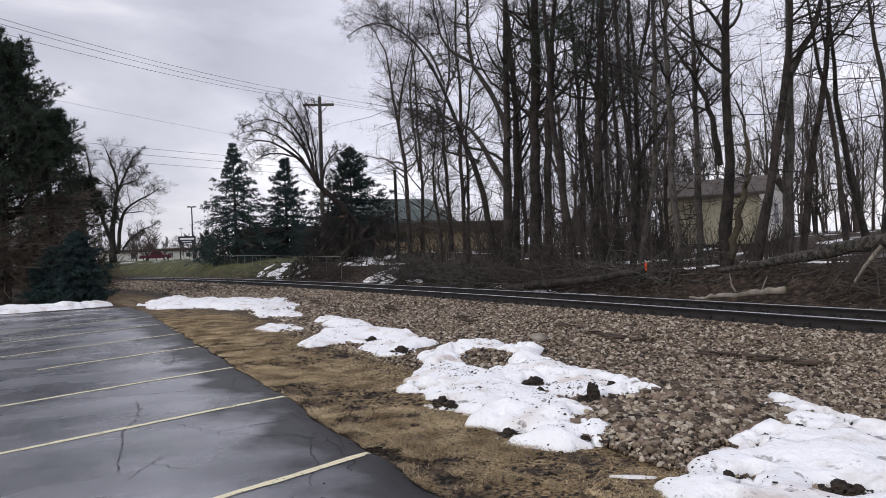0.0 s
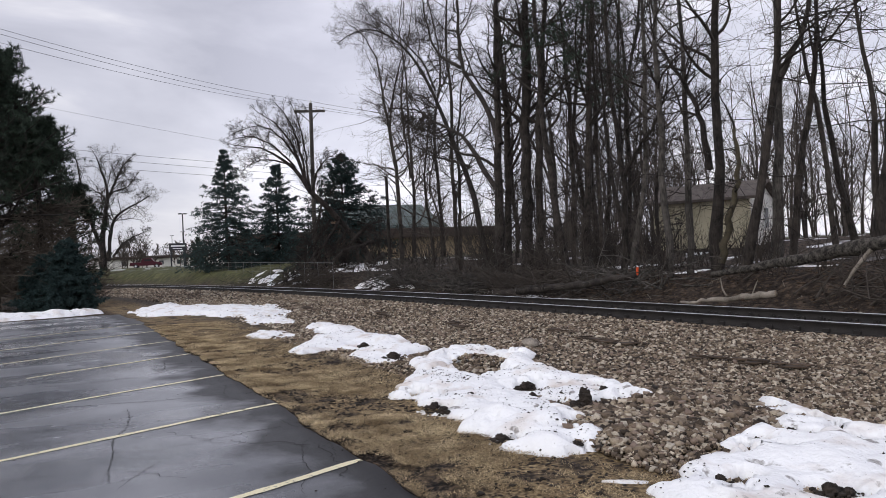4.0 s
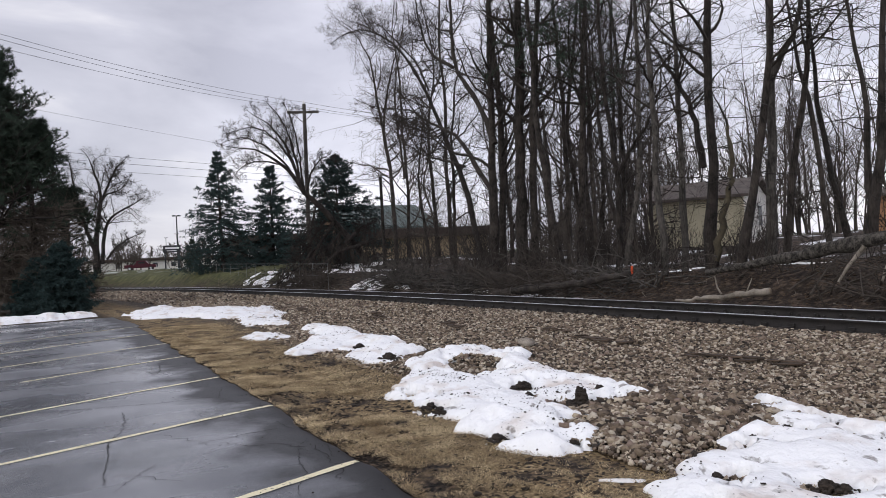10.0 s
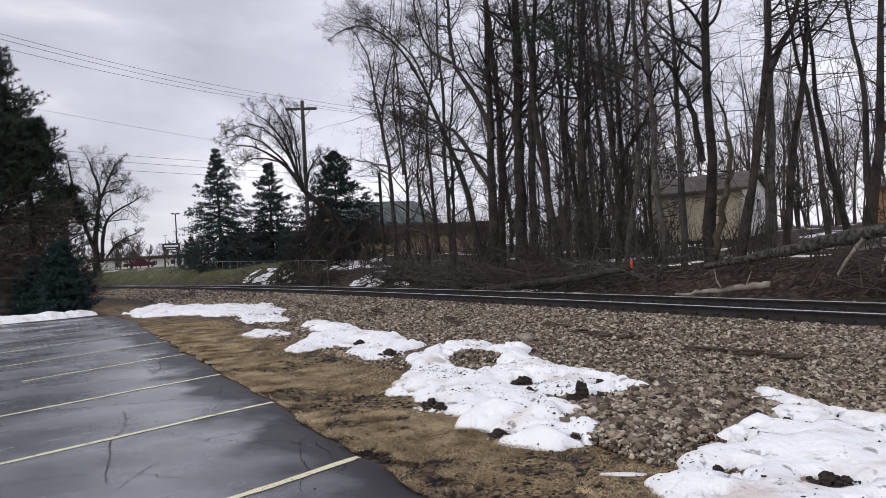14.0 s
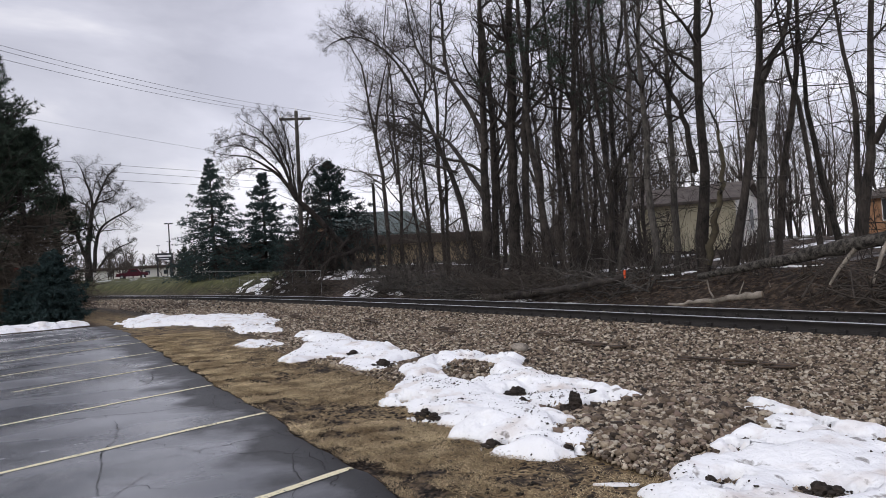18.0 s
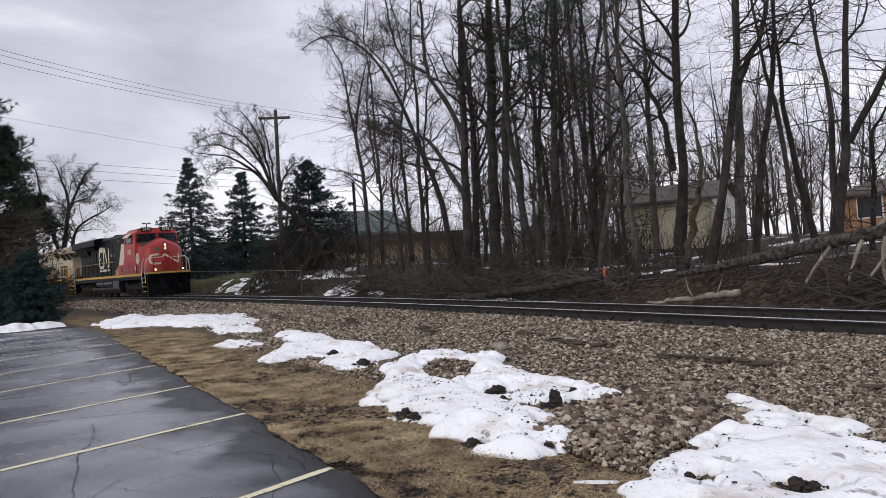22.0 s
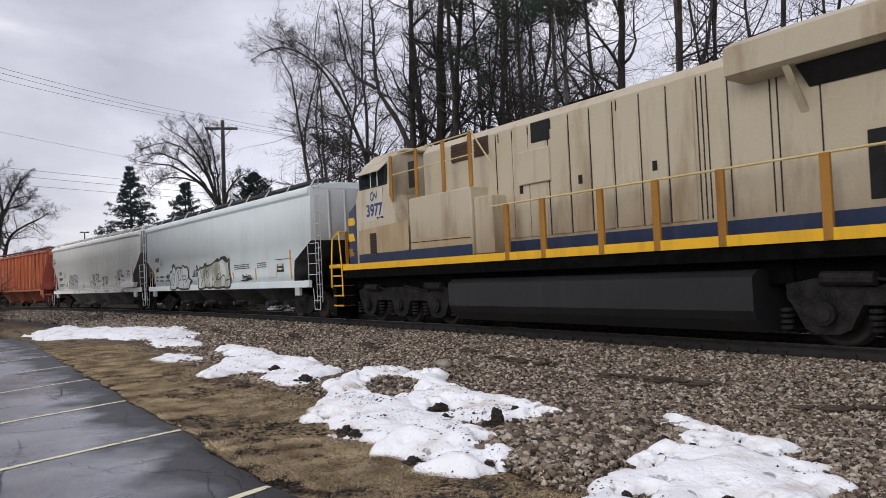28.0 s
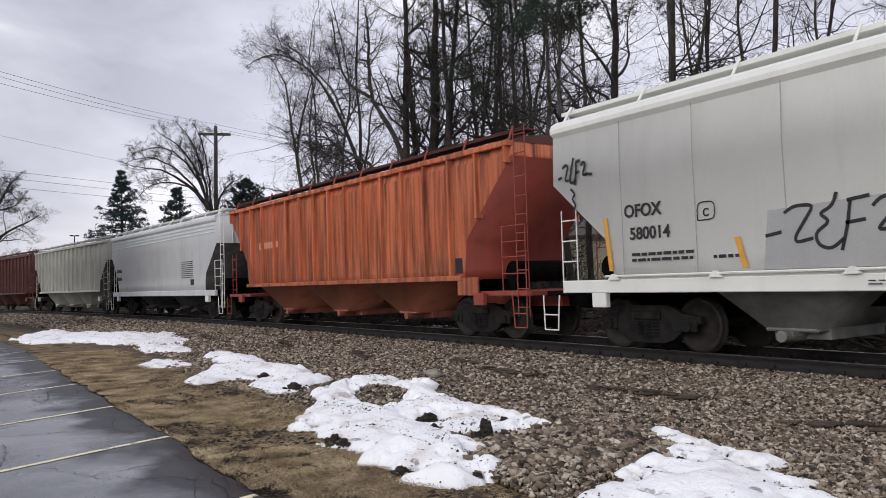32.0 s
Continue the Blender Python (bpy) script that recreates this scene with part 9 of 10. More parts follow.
def locomotive(label, c, tier4, near):
    """A six-axle diesel locomotive, nose to +x. c: colours by part. near: the side (-1 or 1) that carries the lettering seen."""
    lo = thing("locomotive", pose(0, 0, 0), label, "locomotive", "freight train")
    P = lambda name, bm, mat, parent=lo, label="": part(name, bm, T[mat] if isinstance(mat, str) else mat, parent, label)
    fwd, win = (0.0, 0.0) if tier4 else (0.4, 0.72)
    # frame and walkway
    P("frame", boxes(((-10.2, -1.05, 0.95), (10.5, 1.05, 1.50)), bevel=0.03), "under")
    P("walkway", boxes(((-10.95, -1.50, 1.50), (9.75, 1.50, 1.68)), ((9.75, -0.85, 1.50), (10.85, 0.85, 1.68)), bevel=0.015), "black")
    for side in (-1, 1):
        P("sill_stripe", boxes(((-10.2, side * 1.502, 1.52), (9.75, side * 1.508, 1.69))), c["stripe"], label="yellow stripe along the frame")
        P("valance", boxes(((-10.1, side * 1.35, 1.28), (9.7, side * 1.48, 1.52)), bevel=0.01), c["low"])
    # long hood
    hw = 0.98
    bm = bmesh.new()
    slab(bm, [(-hw, 1.68), (-hw, 4.30), (-hw + 0.16, 4.48), (hw - 0.16, 4.48), (hw, 4.30), (hw, 1.68)], 0, -9.72, 5.75)
    hood = P("hood", bm, c["hood"])
    if c["band"]:
        for side in (-1, 1):
            P("hood_band", boxes(((-9.72, side * (hw + 0.002), 1.70), (3.0, side * (hw + 0.006), 1.94))), c["band"])
        P("hood_band", boxes(((-9.728, -hw, 1.70), (-9.722, hw, 1.94))), c["band"])
    # doors along the hood
    for side in (-1, 1):
        y = side * (hw + 0.004)
        xs = [2.3, 1.75, 1.2, 0.5, -0.1, -0.7, -1.35, -2.0, -2.6]
        for i, x in enumerate(xs):
            d = P("hood_door", boxes(((x - 0.27, y - side * 0.006, 2.0), (x + 0.27, y + side * 0.014, 4.05)), bevel=0.006), c["hood"], hood)
            if i % 3 == 1:
                P("latch", boxes(((x - 0.05, y + side * 0.014, 2.95), (x + 0.05, y + side * 0.03, 3.12))), "dark", d)
        seams = [[(x, y + side * 0.002, 2.0), (x, y + side * 0.002, 4.25)] for x in (2.62, 2.52, 2.03, 1.48, 0.84, 0.74, 0.2, -0.4, -1.02, -1.12, -1.68, -2.3, -2.95, -3.05, -3.15, -3.55, -4.3, -4.42, -5.1)]
        for run in seams:
            P("seam", rods([run], 0.012, 4), "dark", hood)
        for x in (-4.9, -5.45, -6.2, -6.75, -7.3) if tier4 else (-5.9, -6.3, -6.92, -7.35, -7.85):
            if c["grilles"]:
                P("grille_door", boxes(((x - 0.17, y - side * 0.004, 2.05), (x + 0.17, y + side * 0.01, 3.0)), bevel=0.005), "dark", hood)
        P("hood_window", boxes(((0.75, y - side * 0.004, 3.85), (1.35, y + side * 0.03, 4.28)), bevel=0.01), "dark", hood)
        # radiator wing that hangs out over the walkway, with slanted intake grilles below
        x0, x1 = -2.7 if tier4 else -3.9, -9.72 - 0.9
        prof = [(side * 0.8, 4.54), (side * 1.30, 4.52), (side * 1.52, 4.40), (side * 1.52, 3.98), (side * 1.42, 3.93), (side * hw, 3.90)]
        bm = bmesh.new()
        slab(bm, prof if side < 0 else prof[::-1], 0, x1, x0)
        wing = P("radiator_wing", bm, c["hood"])
        bm = bmesh.new()
        slab(bm, [(side * 1.44, 4.01), (side * 1.40, 3.98), (side * (hw + 0.02), 3.46), (side * (hw + 0.0), 3.5)], 0, *((-9.3, -6.6) if tier4 else (-9.85, -7.15)))
        P("intake_grille", bm, "dark", wing, "slanted dark radiator grille")
        bm = bmesh.new()
        slab(bm, [(side * 1.44, 4.01), (side * 1.40, 3.98), (side * (hw + 0.02), 3.66), (side * (hw + 0.0), 3.7)], 0, *((-6.3, -4.0) if tier4 else (-6.5, -4.95)))
        P("intake_grille", bm, "dark", wing)
        for x in (-3.9, -6.45, -7.95, -9.4) if tier4 else (-4.85, -6.9, -8.55, -9.9):
            bm = poly_solid([[(x - 0.06, side * hw, 3.4), (x + 0.06, side * hw, 3.4), (x + 0.06, side * 1.47, 4.02), (x - 0.06, side * 1.47, 4.02)], [(x - 0.06, side * hw, 3.45), (x + 0.06, side * hw, 3.45), (x + 0.06, side * 1.49, 4.05), (x - 0.06, side * 1.49, 4.05)]])
            P("wing_strut", bm, c["hood"], wing)
    bm = poly_solid([[(-9.70, -1.0, 3.96), (-9.70, 1.0, 3.96), (-9.70, 1.0, 4.50), (-9.70, -1.0, 4.50)], [(-10.62, -1.0, 4.18), (-10.62, 1.0, 4.18), (-10.62, 1.0, 4.48), (-10.62, -1.0, 4.48)]])
    P("rear_visor", bm, c["hood"])
    P("radiator_deck", boxes(((-9.72 - 0.9, -1.0, 4.46), (-2.7 if tier4 else -3.9, 1.0, 4.56)), bevel=0.03), c["hood"])
    for x in (-8.8, -6.6):
        P("roof_fan", boxes(((x, -0.7, 4.55), (x + 1.4, 0.7, 4.63)), bevel=0.03), "under")
    P("exhaust_stack", boxes(((-0.6, -0.55, 4.46), (0.7, 0.55, 4.62)), bevel=0.04), "under")
    P("roof_box", boxes(((1.6, -0.3, 4.46), (2.3, 0.3, 4.58)), bevel=0.04), "under")
    # equipment cab behind the crew cab: wide below, narrow above
    P("equipment_cab", boxes(((3.0, -1.48, 1.68), (5.75, 1.48, 3.25 if not tier4 else 4.2)), bevel=0.02), c["aux"])
    if not tier4:
        for side in (-1, 1):
            P("blue_band", boxes(((3.0, side * 1.503, 1.70), (8.62, side * 1.507, 1.94))), c["band"])
            P("kick_plate", boxes(((2.3, side * 0.9, 1.7), (3.0, side * 1.40, 3.0)), bevel=0.02), c["hood"])
            for x0, x1 in ((2.9, 3.45), (3.7, 4.42)):
                v = P("louvre_window", boxes(((x0, side * (hw + 0.0), 3.86), (x1, side * (hw + 0.02), 4.3))), "louvre", hood)
                for i in range(5):
                    P("slat", boxes(((x0, side * (hw + 0.02), 3.9 + 0.08 * i), (x1, side * (hw + 0.035), 3.93 + 0.08 * i))), "louvre", v)
            runs = [[(6.6, side * 1.45, 4.35), (2.9, side * 1.45, 4.35), (2.5, side * 1.2, 3.6)], [(6.6, side * 1.45, 3.85), (2.9, side * 1.45, 3.85)]]
            P("upper_handrail", rods(runs, 0.018, 6), "hand_pale")
            for x in (6.67, 5.36, 4.11, 2.98):
                P("upper_stanchion", boxes(((x - 0.06, side * 1.43, 3.25), (x + 0.06, side * 1.48, 4.37)), bevel=0.008), "rust_yellow")
            P("porthole", boxes(((6.15, side * 1.0, 3.55), (6.5, side * 1.02, 4.2)), bevel=0.01), "glass")
    # crew cab
    cab_rows = []
    brow = 0.42 if tier4 else 0.0
    for z, w, xf in ((1.68, 1.50, 8.35), (3.45, 1.50, 8.30 + 0.5 * brow), (4.28, 1.42, 8.0 + brow), (4.52, 1.15, 7.85 + brow)):
        cab_rows.append([(5.75 if tier4 or z < 3.3 else 6.75, -w, z), (xf + fwd, -w, z), (xf + fwd + 0.12, 0, z), (xf + fwd, w, z), (5.75 if tier4 or z < 3.3 else 6.75, w, z)])
    cab = P("cab", poly_solid(cab_rows), c["cab"])
    P("cab_roof", boxes(((5.7 if tier4 else 6.5, -1.12, 4.50), (7.9 + fwd + brow, 1.12, 4.58)), ((6.6, -0.4, 4.57), (7.2, 0.4, 4.68)), bevel=0.03), c["roof"])
    for side in (-1, 1):
        y = side * 1.478
        frame_ = P("side_window", boxes(((6.15 + win, y - side * 0.03, 3.66), (7.78 + win, y + side * 0.012, 4.2)), bevel=0.012), "dark", cab, "open cab side window")
        for x0, x1 in ((6.30, 6.62), (6.68, 7.02), (7.06, 7.40), (7.44, 7.68)):
            P("pane", boxes(((x0 + win, y + side * 0.01, 3.7), (x1 + win, y + side * 0.02, 4.15))), "glass", frame_)
        for x in (6.64, 7.03):
            P("window_bar", boxes(((x + win, y + side * 0.01, 3.66), (x + win + 0.03, y + side * 0.03, 4.2))), c["bar"], frame_)
        bm = poly_solid([[(a + win, side * b, z + dz) for a, b, z in ((6.2, 1.42, 4.24), (7.5, 1.42, 4.24), (7.5, 1.70, 4.0), (6.2, 1.70, 4.0))] for dz in (0.0, 0.03)])
        P("sunshade", bm, c["shade"], cab)
        for x, w in ((5.95, 0.85), (6.95, 0.85)) if tier4 else ((7.55, 0.36),):
            g = P("cab_grille", boxes(((x, side * 1.495, 1.84), (x + w, side * 1.506, 2.5))), c["cab"] if tier4 else "dark", cab)
            for i in range(10):
                P("slat", boxes(((x, side * 1.50, 1.85 + 0.065 * i), (x + w, side * 1.525, 1.885 + 0.065 * i))), c["cab"] if tier4 else "louvre", g)
    # windshields
    for side in (-1, 1):
        zb = 3.72 if tier4 else 3.62
        pts = [(8.315 - 0.3 * (zb - 3.62), side * 0.10, zb), (8.215 - 0.3 * (zb - 3.62), side * 1.40, zb - 0.04), (8.045, side * 1.33, 4.2), (8.15, side * 0.10, 4.22)]
        bm = bmesh.new()
        f = bm.faces.new([bm.verts.new((x + fwd + 0.018 + brow * (0.84 if z < 4 else 1.0), y, z)) for x, y, z in pts])
        bmesh.ops.solidify(bm, geom=[f], thickness=0.03)
        P("windshield", bm, "glass", cab)
        P("wiper", rods([[(8.33 + fwd + 0.9 * brow, side * 0.75, 3.8 if tier4 else 3.64), (8.2 + fwd + brow, side * 0.45, 4.1)]], 0.012, 4), "dark", cab)
        # number boards on the brow
        bm = boxes(((7.93 + fwd + brow, side * 0.30, 4.36), (8.09 + fwd + brow, side * 1.02, 4.64)), bevel=0.02)
        P("number_board", bm, "dark", cab, "black illuminated number board")
    # nose: wide, with two slanted front facets
    n0 = [(8.25 + fwd, -1.47), (9.5, -1.38), (10.14, -0.82), (10.2, 0.0), (10.14, 0.82), (9.5, 1.38), (8.25 + fwd, 1.47)]
    top = (3.70, 3.48, 3.60, 3.78, 3.60, 3.48, 3.70) if tier4 else (3.62, 3.40, 3.30, 3.34, 3.30, 3.40, 3.62)
    rows = [[(x, y, 1.68) for x, y in n0], [(x - 0.02, y * 0.99, z - 0.18) for (x, y), z in zip(n0, top)], [(8.15 + fwd + (x - 8.25 - fwd) * 0.86, y * 0.90, z) for (x, y), z in zip(n0, top)]]
    V = [p for row in rows for p in row] + [(8.5 + fwd, 0.0, 3.88 if tier4 else 3.66)]
    F = [(r * 7 + j, r * 7 + (j + 1) % 7, (r + 1) * 7 + (j + 1) % 7, (r + 1) * 7 + j) for r in range(2) for j in range(7)]
    cap = [(14 + j, 14 + (j + 1) % 7, 21) for j in range(7)]
    nose = part_np("nose", np.array(V), [np.array(F), np.array(cap)], [T[c["nose"]], T["antiglare" if tier4 else c["nose"]]], lo, idx=[0] * 14 + [1 if j in (0, 5) else 0 for j in range(7)])
    if tier4:
        P("brow", boxes(((7.95, -1.10, 4.28), (8.36, 1.10, 4.60)), bevel=0.04), c["cab"], cab)
    P("nose_door", boxes(((10.15, -0.32, 1.75), (10.21, 0.32, 3.15)), bevel=0.01), c["nose"], nose)
    lamps = (3.50, 3.31) if tier4 else (3.05, 2.84)
    bm = bmesh.new()
    for z in lamps:
        rod(bm, (10.1, 0, z), (10.25, 0, z), 0.10, 16)
    P("headlight_housing", bm, "dark", nose)
    if c["lit"]:
        for z in lamps:
            bm = bmesh.new()
            rod(bm, (10.25, 0, z), (10.265, 0, z), 0.068, 16)
            P("headlight", bm, "lamp", nose, "lit warm white headlight")
    # front platform, anticlimber, pilot
    P("anticlimber", boxes(((10.1, -1.42, 1.60), (10.9, 1.42, 1.72)), bevel=0.02), c["stripe"])
    bm = poly_solid([[(10.55, -1.45, 1.05), (10.82, -1.45, 1.05), (10.82, 1.45, 1.05), (10.55, 1.45, 1.05)], [(10.6, -1.45, 1.58), (10.82, -1.45, 1.58), (10.82, 1.45, 1.58), (10.6, 1.45, 1.58)]])
    P("pilot_sheet", bm, "black")
    for side in (-1, 1):
        bm = poly_solid([[(10.5, 0, 0.12), (11.15, 0, 0.12), (10.75, side * 1.42, 0.14), (10.45, side * 1.42, 0.14)], [(10.5, 0, 1.0), (10.9, 0, 1.0), (10.7, side * 1.42, 1.0), (10.45, side * 1.42, 1.0)]])
        P("snow_plow", bm, "black", label="black pilot plow")
        if c["lit"]:
            bm = bmesh.new()
            rod(bm, (10.68, side * 0.92, 1.88), (10.86, side * 0.92, 1.88), 0.12, 14)
            h = P("ditch_light", bm, "dark")
            bm = bmesh.new()
            rod(bm, (10.86, side * 0.92, 1.88), (10.875, side * 0.92, 1.88), 0.075, 14)
            P("lens", bm, "lamp_soft", h, "lit ditch light")
        # front steps and white grab rails
        for e in (1, -1):
            xa, xb = (9.82, 10.48) if e > 0 else (-10.22, -10.88)
            P("step_well", boxes(((xa, side * 1.0, 0.42), (xb, side * 1.10, 1.66)), ((xa, side * 1.0, 0.42), (xa + 0.03 * e, side * 1.48, 1.66)), bevel=0.005), c["low"])
            for i in range(4):
                st = P("step", boxes(((xa, side * 1.10, 0.45 + 0.3 * i), (xb, side * 1.48, 0.48 + 0.3 * i)), bevel=0.005), c["well"])
                P("step_edge", boxes(((xa, side * 1.475, 0.445 + 0.3 * i), (xb, side * 1.495, 0.485 + 0.3 * i))), "yellow", st)
            r = [[(xa - 0.08 * e, side * 1.53, 0.75), (xa - 0.05 * e, side * 1.53, 1.7), (xa + 0.12 * e, side * 1.5, 2.45), (xa + 0.32 * e, side * 1.42, 2.72)], [(xb + 0.02 * e, side * 1.53, 1.0), (xb, side * 1.53, 1.7), (xb + 0.05 * e, side * 1.45, 2.5), (xb + 0.1 * e, side * 1.2, 2.72), (xb + 0.12 * e, side * 0.35, 2.72)]]
            P("grab_rail", rods(r, 0.024, 6), "rail_white" if tier4 else "yellow")
            for y in (0.35, 0.95):
                P("end_post", boxes(((xb + 0.06 * e, side * y - 0.045, 1.7), (xb + 0.1 * e, side * y + 0.045, 2.74))), c["post"])
        # walkway handrail with stanchions
        x0, x1 = (2.95, -10.15) if tier4 else (2.3, -10.15)
        P("handrail", rods([[(x0, side * 1.46, 2.72), (x1, side * 1.46, 2.72), (x1 - 0.25, side * 1.46, 2.6), (x1 - 0.25, side * 1.46, 1.0)]], 0.022, 6), c["hand"])
        for x in (1.87, 0.8, -0.8, -2.4, -3.5, -5.1, -6.3, -7.5, -8.7, -9.3) if tier4 else (1.71, 0.53, -1.09, -2.4, -3.7, -5.4, -6.3, -7.9, -9.4, -9.77):
            if c["thick"]:
                P("stanchion", boxes(((x - 0.075, side * 1.45, 1.52), (x + 0.075, side * 1.515, 2.72)), bevel=0.01), c["stan"])
            else:
                P("stanchion", rods([[(x, side * 1.48, 1.6), (x, side * 1.46, 2.72)]], 0.02, 6), c["stan"])
    for e in (-1, 1):
        coupler(lo, e * 10.75, e)
        for y in (-0.7, -0.5, 0.4):
            P("brake_hose", rods([[(e * 10.84, y, 1.3), (e * 10.98, y + 0.05, 0.9), (e * 11.02, y + 0.2, 0.6), (e * 10.96, y + 0.35, 0.75)]], 0.022, 5), "dark")
    # rear face details
    P("rear_headlight", boxes(((-9.85, -0.3, 4.0), (-9.72, 0.05, 4.28)), bevel=0.02), c["hood"])
    # fuel tank and air reservoirs
    bm = bmesh.new()
    zt = 0.82 if tier4 else 1.15
    tw, tb = (1.42, 0.34) if tier4 else (1.54, 0.20)
    slab(bm, [(-tw + 0.14, zt), (-tw, zt - 0.10), (-tw, tb + 0.34), (-tw + 0.08, tb + 0.2), (-tw + 0.3, tb), (tw - 0.3, tb), (tw - 0.08, tb + 0.2), (tw, tb + 0.34), (tw, zt - 0.10), (tw - 0.14, zt)], 0, -4.2 if not tier4 else -4.45, 4.0 if not tier4 else 3.75)
    P("fuel_tank", bm, "tank", label="large black fuel tank")
    P("equipment_box", boxes(((-4.6, -1.15, 0.9), (-3.5, 1.15, 1.4)), bevel=0.03), "under")
    P("equipment_box", boxes(((4.3, -1.15, 1.0), (4.9, 1.15, 1.45)), bevel=0.03), "under")
    if tier4:
        for side in (-1, 1):
            for x0, x1 in ((-3.2, -0.95), (-0.7, 1.7)):
                bm = bmesh.new()
                rod(bm, (x0, side * 1.16, 1.10), (x1, side * 1.16, 1.10), 0.26, 20)
                P("air_reservoir", bm, "tank")
            P("battery_box", boxes(((2.0, side * 1.0, 0.75), (3.7, side * 1.46, 1.42)), bevel=0.03), "tank")
    for u in (-6.95, 6.95):
        loco_truck(lo, u)
    return lo


def logo_worm(parent, x, z, w, hgt, y, mat, thick=0.17):
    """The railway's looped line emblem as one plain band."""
    a, b = x - w / 2, x + w / 2
    path = [(a + w * 0.42, z + hgt / 2), (a + w * 0.10, z + hgt / 2), (a, z + hgt * 0.30), (a, z - hgt * 0.30), (a + w * 0.10, z - hgt / 2), (a + w * 0.40, z - hgt / 2), (a + w * 0.47, z - hgt * 0.35), (a + w * 0.50, z + hgt * 0.40), (a + w * 0.55, z + hgt * 0.5), (a + w * 0.64, z + hgt * 0.42), (a + w * 0.82, z - hgt * 0.42), (a + w * 0.90, z - hgt * 0.5), (b - 0.02 * w, z - hgt * 0.4), (b, z + hgt * 0.5)]
    V, F = stroke(path, thick, y, None, None)
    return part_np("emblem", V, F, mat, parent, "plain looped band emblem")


def lead_locomotive():
    c = dict(stripe="ochre", low="black", hood="black", band=None, grilles=True, aux="black", cab="red", roof="black", bar="rail_white", shade="white", nose="red", lit=True, well="under", post="red", hand="tan", thick=False, stan="black")
    lo = locomotive("black and red diesel locomotive with lit headlights", c, True, -1)
    y = -1.507
    words("3172", 0.42, (7.0, y, 3.24), T["letter_pale"], lo, label="pale road number")
    for side in (-1, 1):
        words("3172", 0.26, (8.518, side * 0.66, 4.50), T["letter_pale"], lo, 0)
    # pale slanted panel between black hood and red cab, red and tan skirts below
    plate([(4.15, 2.42), (5.08, 3.70), (5.74, 3.72), (5.74, 2.95), (5.2, 2.42)], -1.484, T["white"], lo, "slanted_panel", label="off-white slanted panel")
    plate([(3.85, 1.72), (4.15, 2.42), (5.2, 2.42), (5.74, 2.95), (5.74, 1.72)], -1.484, T["red"], lo, "red_panel")
    plate([(2.9, 1.72), (3.3, 1.9), (3.0, 2.0), (4.15, 2.42), (3.85, 1.72)], -1.488, T["tan"], lo, "dusty_panel")
    strokes([[(3.45 + 0.0, 2.0 + 0.07 * i), (3.85, 2.0 + 0.07 * i)] for i in range(4)], 0.03, -1.494, T["dark"], lo, "vent")
    strokes([[(4.6, 1.95 + 0.07 * i), (5.1, 1.95 + 0.07 * i)] for i in range(5)], 0.03, -1.494, T["dark"], lo, "vent")
    logo_worm(lo, -1.95, 3.05, 3.0, 1.25, -1.008, T["letter_pale"], 0.22)
    bars(lo, -3.3, 2.08, -1.004, 2.9, 1, T["letter_pale"], 0.18)
    # round badge on the cab and emblem on the nose
    k = 28
    ring = np.stack([8.8 + 0.36 * np.cos(2 * np.pi * np.arange(k) / k), 2.72 + 0.40 * np.sin(2 * np.pi * np.arange(k) / k)], 1)
    b = part_np("badge", *_fan([ring], -1.475), T["white"], lo, "round off-white badge")
    strokes([[(8.63, 2.75), (8.68, 2.9), (8.88, 2.95), (8.8, 2.7)], [(8.96, 3.0), (8.84, 2.6)]], 0.05, -1.480, T["blue"], b, "badge_mark")
    b.matrix_basis = Matrix.Translation((8.8, -1.458, 2.72)) @ pose(0, 0, 0, 0, 0, 4.1) @ Matrix.Translation((-8.8, 1.475, -2.72))
    plate([(8.2, 1.95), (8.42, 1.95), (8.42, 2.22), (8.2, 2.22)], -1.512, T["white"], lo, "notice")
    def front(path, w):
        V, F = stroke(path, w, 0.0, None, None)
        V = np.stack([np.where(np.abs(V[:, 0]) < 0.82, 10.225 - 0.07 * np.abs(V[:, 0]), 10.165 - (np.abs(V[:, 0]) - 0.82) * 1.14), V[:, 0], V[:, 2]], 1)
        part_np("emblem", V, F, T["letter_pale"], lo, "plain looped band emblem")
    front([(a, b + 0.2) for a, b in ((-0.45, 2.72), (-0.85, 2.72), (-0.98, 2.62), (-0.98, 2.2), (-0.85, 2.1), (-0.35, 2.1), (-0.25, 2.2), (-0.2, 2.62), (-0.05, 2.72), (0.1, 2.62), (0.75, 2.2), (0.88, 2.12), (0.95, 2.25), (0.95, 2.72))], 0.13)
    k = 20
    ring = np.stack([np.full(k, 10.215), -0.55 + 0.13 * np.cos(2 * np.pi * np.arange(k) / k), 3.30 + 0.13 * np.sin(2 * np.pi * np.arange(k) / k)], 1)
    part_np("round_badge", np.r_[ring, [[10.216, -0.55, 3.30]]], np.stack([np.arange(k), (np.arange(k) + 1) % k, np.full(k, k)], 1), T["badge_green"], lo, "small round green badge")
    for x, z in ((-3.2, 3.35), (-3.0, 3.0), (0.3, 3.2), (1.1, 3.15), (1.95, 2.55), (2.35, 3.75), (4.3, 3.85)):
        part("door_handle", boxes(((x - 0.035, -1.02 if x < 3 else -1.5, z), (x + 0.035, -0.99 if x < 3 else -1.48, z + 0.2)), bevel=0.008), T["rail_white"], lo)
    raise_top(lo, 3.42, 3.8, 0.26)
    TRAIN.append((lo, -14.1, False))


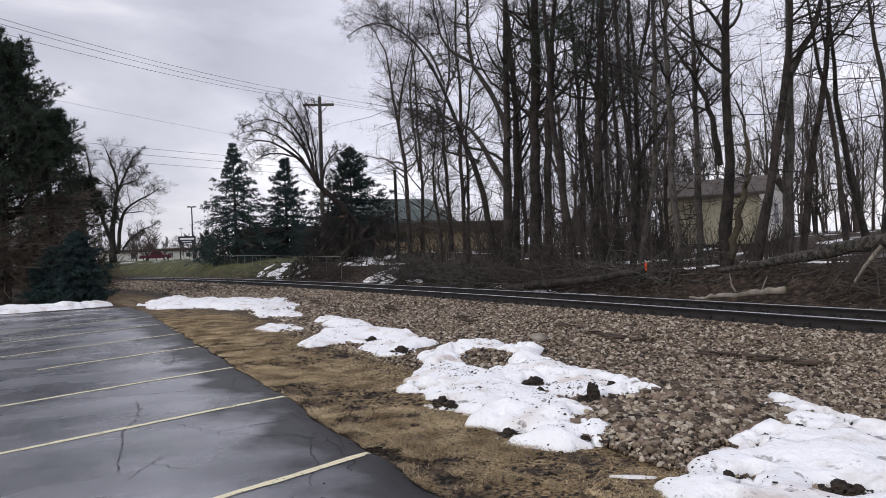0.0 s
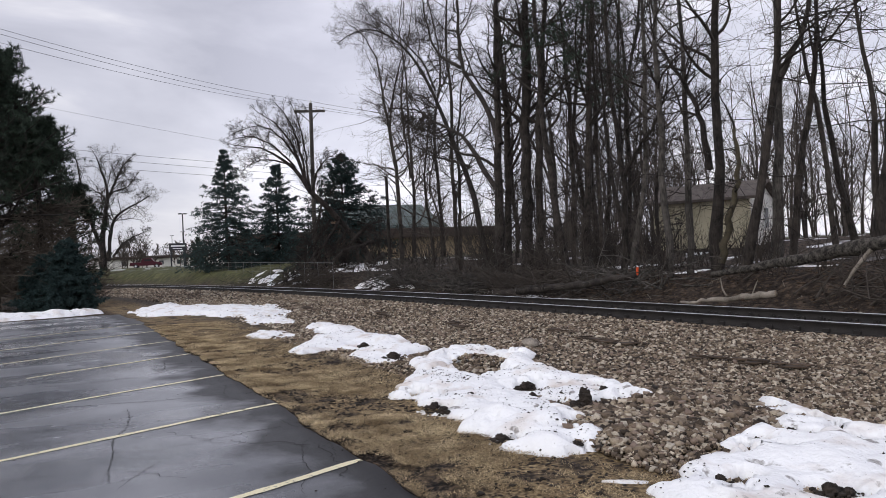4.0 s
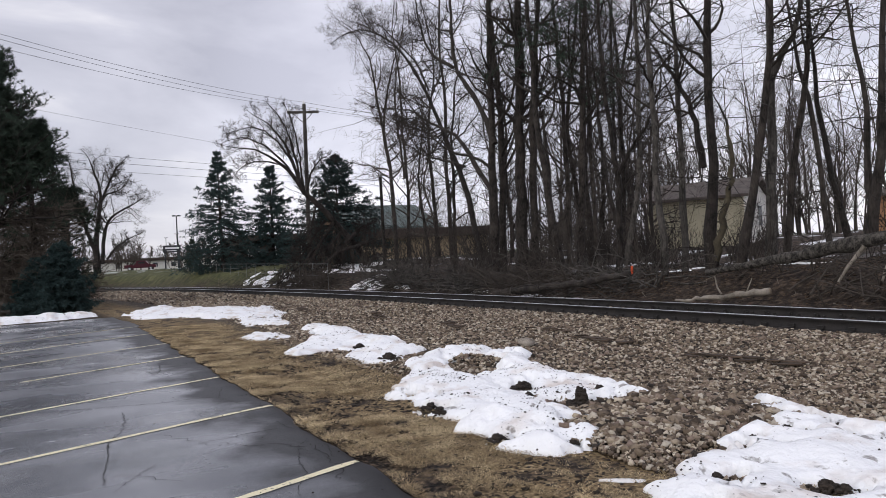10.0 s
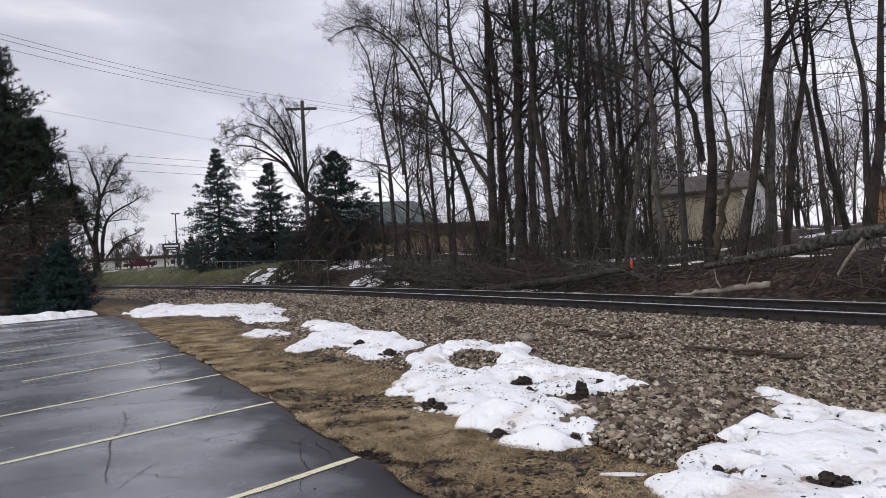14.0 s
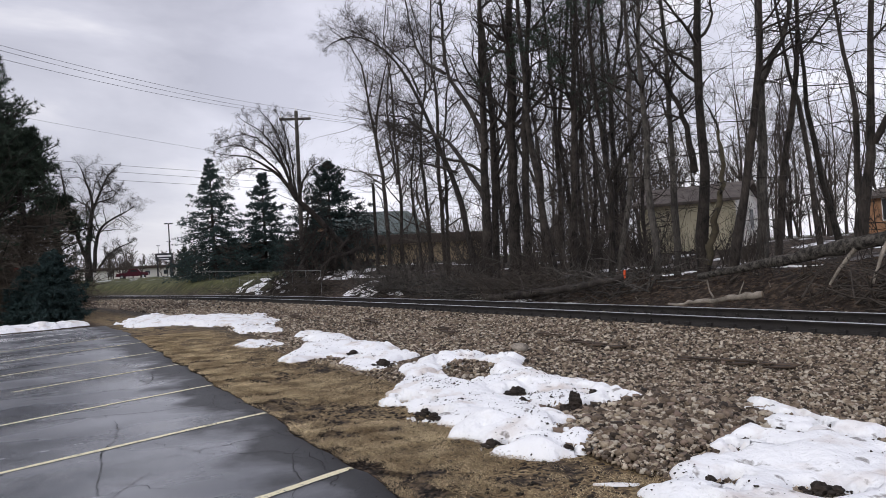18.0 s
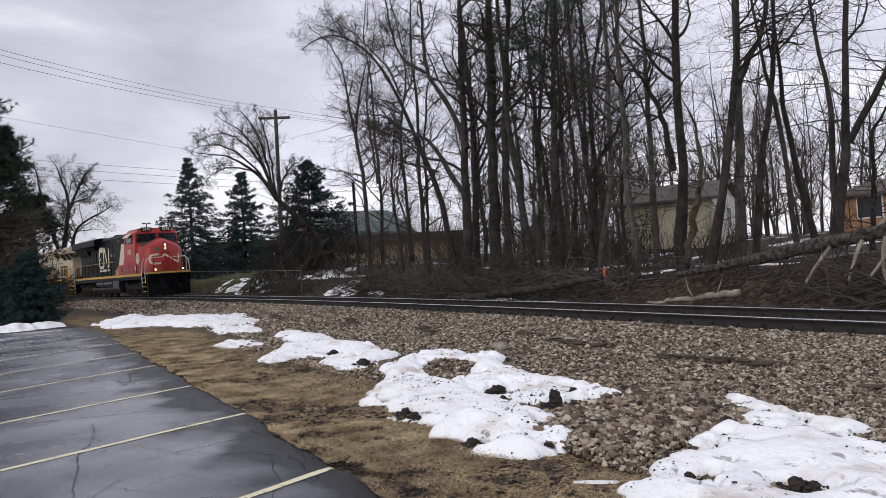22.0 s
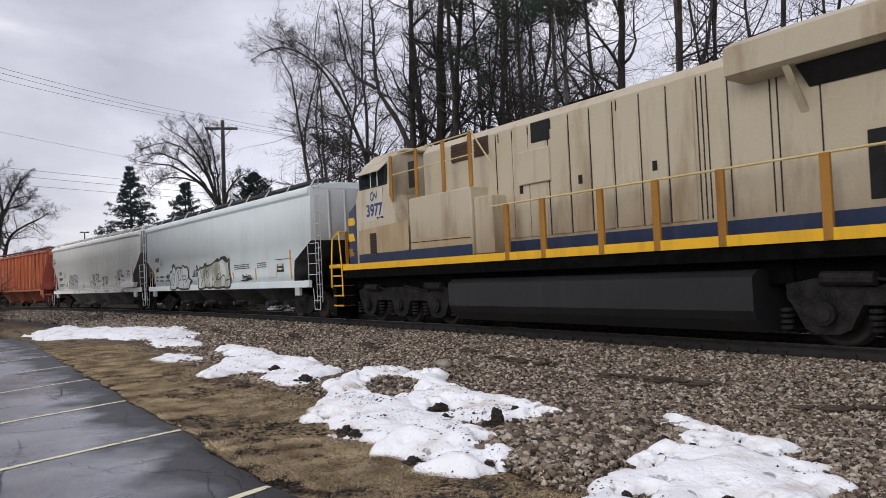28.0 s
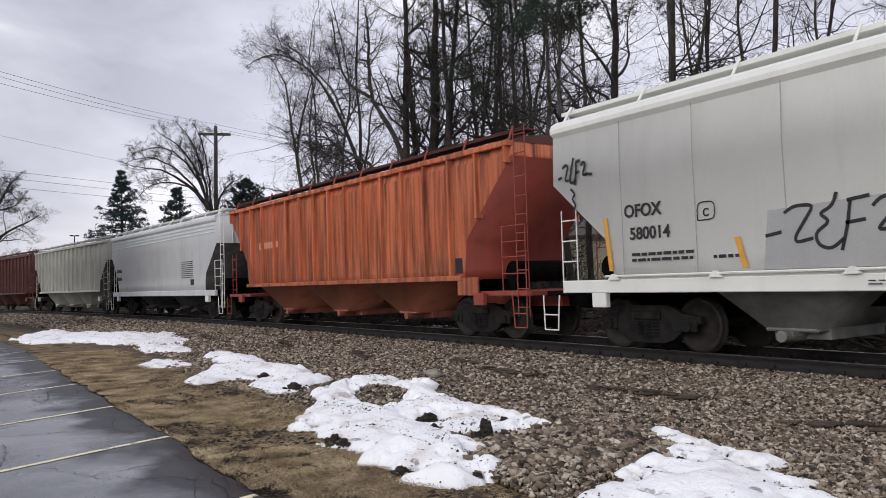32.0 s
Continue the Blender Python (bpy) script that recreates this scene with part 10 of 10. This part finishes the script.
def second_locomotive():
    c = dict(stripe="yellow", low="under", hood="cream", band="blue", grilles=True, aux="cream", cab="cream", roof="cream", bar="rail_white", shade="cream", nose="blue", lit=False, well="rust_yellow", post="rust_yellow", hand="hand_pale", thick=True, stan="rust_yellow")
    lo = locomotive("faded cream diesel locomotive with blue and yellow stripes", c, False, 1)
    plate([(7.1, 2.86), (8.1, 2.86), (8.1, 3.62), (7.1, 3.62)], 1.502, T["cream_clean"], lo, "number_panel", 0.003, "cleaner pale number panel")
    plate([(5.8, 1.95), (8.6, 1.95), (8.6, 2.62), (5.8, 2.72)], 1.501, T["stained"], lo, "stained_panel", 0.002, "rust-stained lower cab side")
    plate([(3.05, 1.95), (5.74, 1.95), (5.74, 2.2), (3.05, 2.16)], 1.481, T["stained"], lo, "stained_panel", 0.002)
    words("3977", 0.47, (7.6, 1.512, 3.12), T["letter_blue"], lo, 1, label="blue road number")
    loop = [(0.2, 0.11), (0.04, 0.11), (0.0, 0.06), (0.0, -0.06), (0.04, -0.11), (0.19, -0.11), (0.23, -0.06), (0.25, 0.08), (0.29, 0.11), (0.42, -0.1), (0.46, -0.08), (0.46, 0.11)]
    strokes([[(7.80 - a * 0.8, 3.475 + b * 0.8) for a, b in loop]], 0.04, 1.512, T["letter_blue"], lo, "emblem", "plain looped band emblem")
    bars(lo, 7.1, 2.88, 1.508, 0.4, 1, T["letter"], 0.05)
    words("3977", 0.24, (-9.735, 0.55, 3.65), T["letter"], lo, 0).matrix_basis = pose(-9.735, 0.55, 3.65, 90, 0, -90)
    for z, mat in ((2.82, "yellow"), (2.36, "yellow"), (1.92, "rust_yellow")):
        ring = [(8.9, 1.43), (9.51, 1.39), (10.155, 0.83), (10.212, 0.33)]
        ring = ring + [(x, -y) for x, y in ring[::-1]]
        V = [(x - 0.012 * (z > 2.5) + (0.12 if j in (0, 7) else 0), y * (0.993 + 0.004), z) for j, (x, y) in enumerate(ring)] + [(x - 0.012 * (z > 2.5), y * 0.996, z + 0.23) for x, y in ring]
        part_np("nose_stripe", np.array(V), np.array([(j, j + 1, j + 9, j + 8) for j in range(7)]), T[mat], lo, "yellow stripe round the nose")
    part("hood_panel", boxes(((0.76, 0.97, 3.12), (1.75, 1.06, 3.72)), bevel=0.015), T["cream"], lo)
    for x0, x1, z0, z1 in ((-8.75, -8.15, 2.05, 3.2), (-9.5, -8.9, 2.05, 3.35),):
        yy = 1.0 if x0 < 0 else 1.495
        strokes([[(x0, z0), (x1, z0), (x1, z1), (x0, z1), (x0, z0)]], 0.02, yy, T["dark"], lo, "seam")
    for x in (6.8, 5.4, 4.0):
        plate([(x, 1.8), (x + 0.12, 1.8), (x + 0.12, 1.92), (x, 1.92)], 1.492, T["white"], lo, "marker")
    strokes([[(3.05, 2.1), (6.0, 2.12), (9.1, 2.05)], [(5.76, 1.7), (5.76, 3.4)]], 0.016, 1.495, T["dark"], lo, "seam")
    raise_top(lo, 3.3, 3.8, 0.13)
    TRAIN.append((lo, -36.6, True))


nice_hoppers()
lead_locomotive()
second_locomotive()


# ---- what moves ----
def run(t):
    """How far the train has gone along the track, from its place at 26 s."""
    u = t - 26
    late = min(0.0, t - 26.6)
    return 12.557 * u + 0.0297 * u * u - 0.00039 * u ** 3 + 0.52 * late * (1 - math.exp(late * 1.2)) if t > 10 else run(10.001) + 12.9 * (t - 10)




def motions():
    times = [0, 4, 8, 12, 15, 17] + [18 + 0.5 * k for k in range(29)]
    for car, at, back in TRAIN:
        rows = []
        for t in times:
            x, y, a = track(at + run(t))
            rows.append((t, pose(x, y, RAIL_TOP, 0, 0, math.degrees(a) + (180 if back else 0))))
        walk(car, rows)


motions()
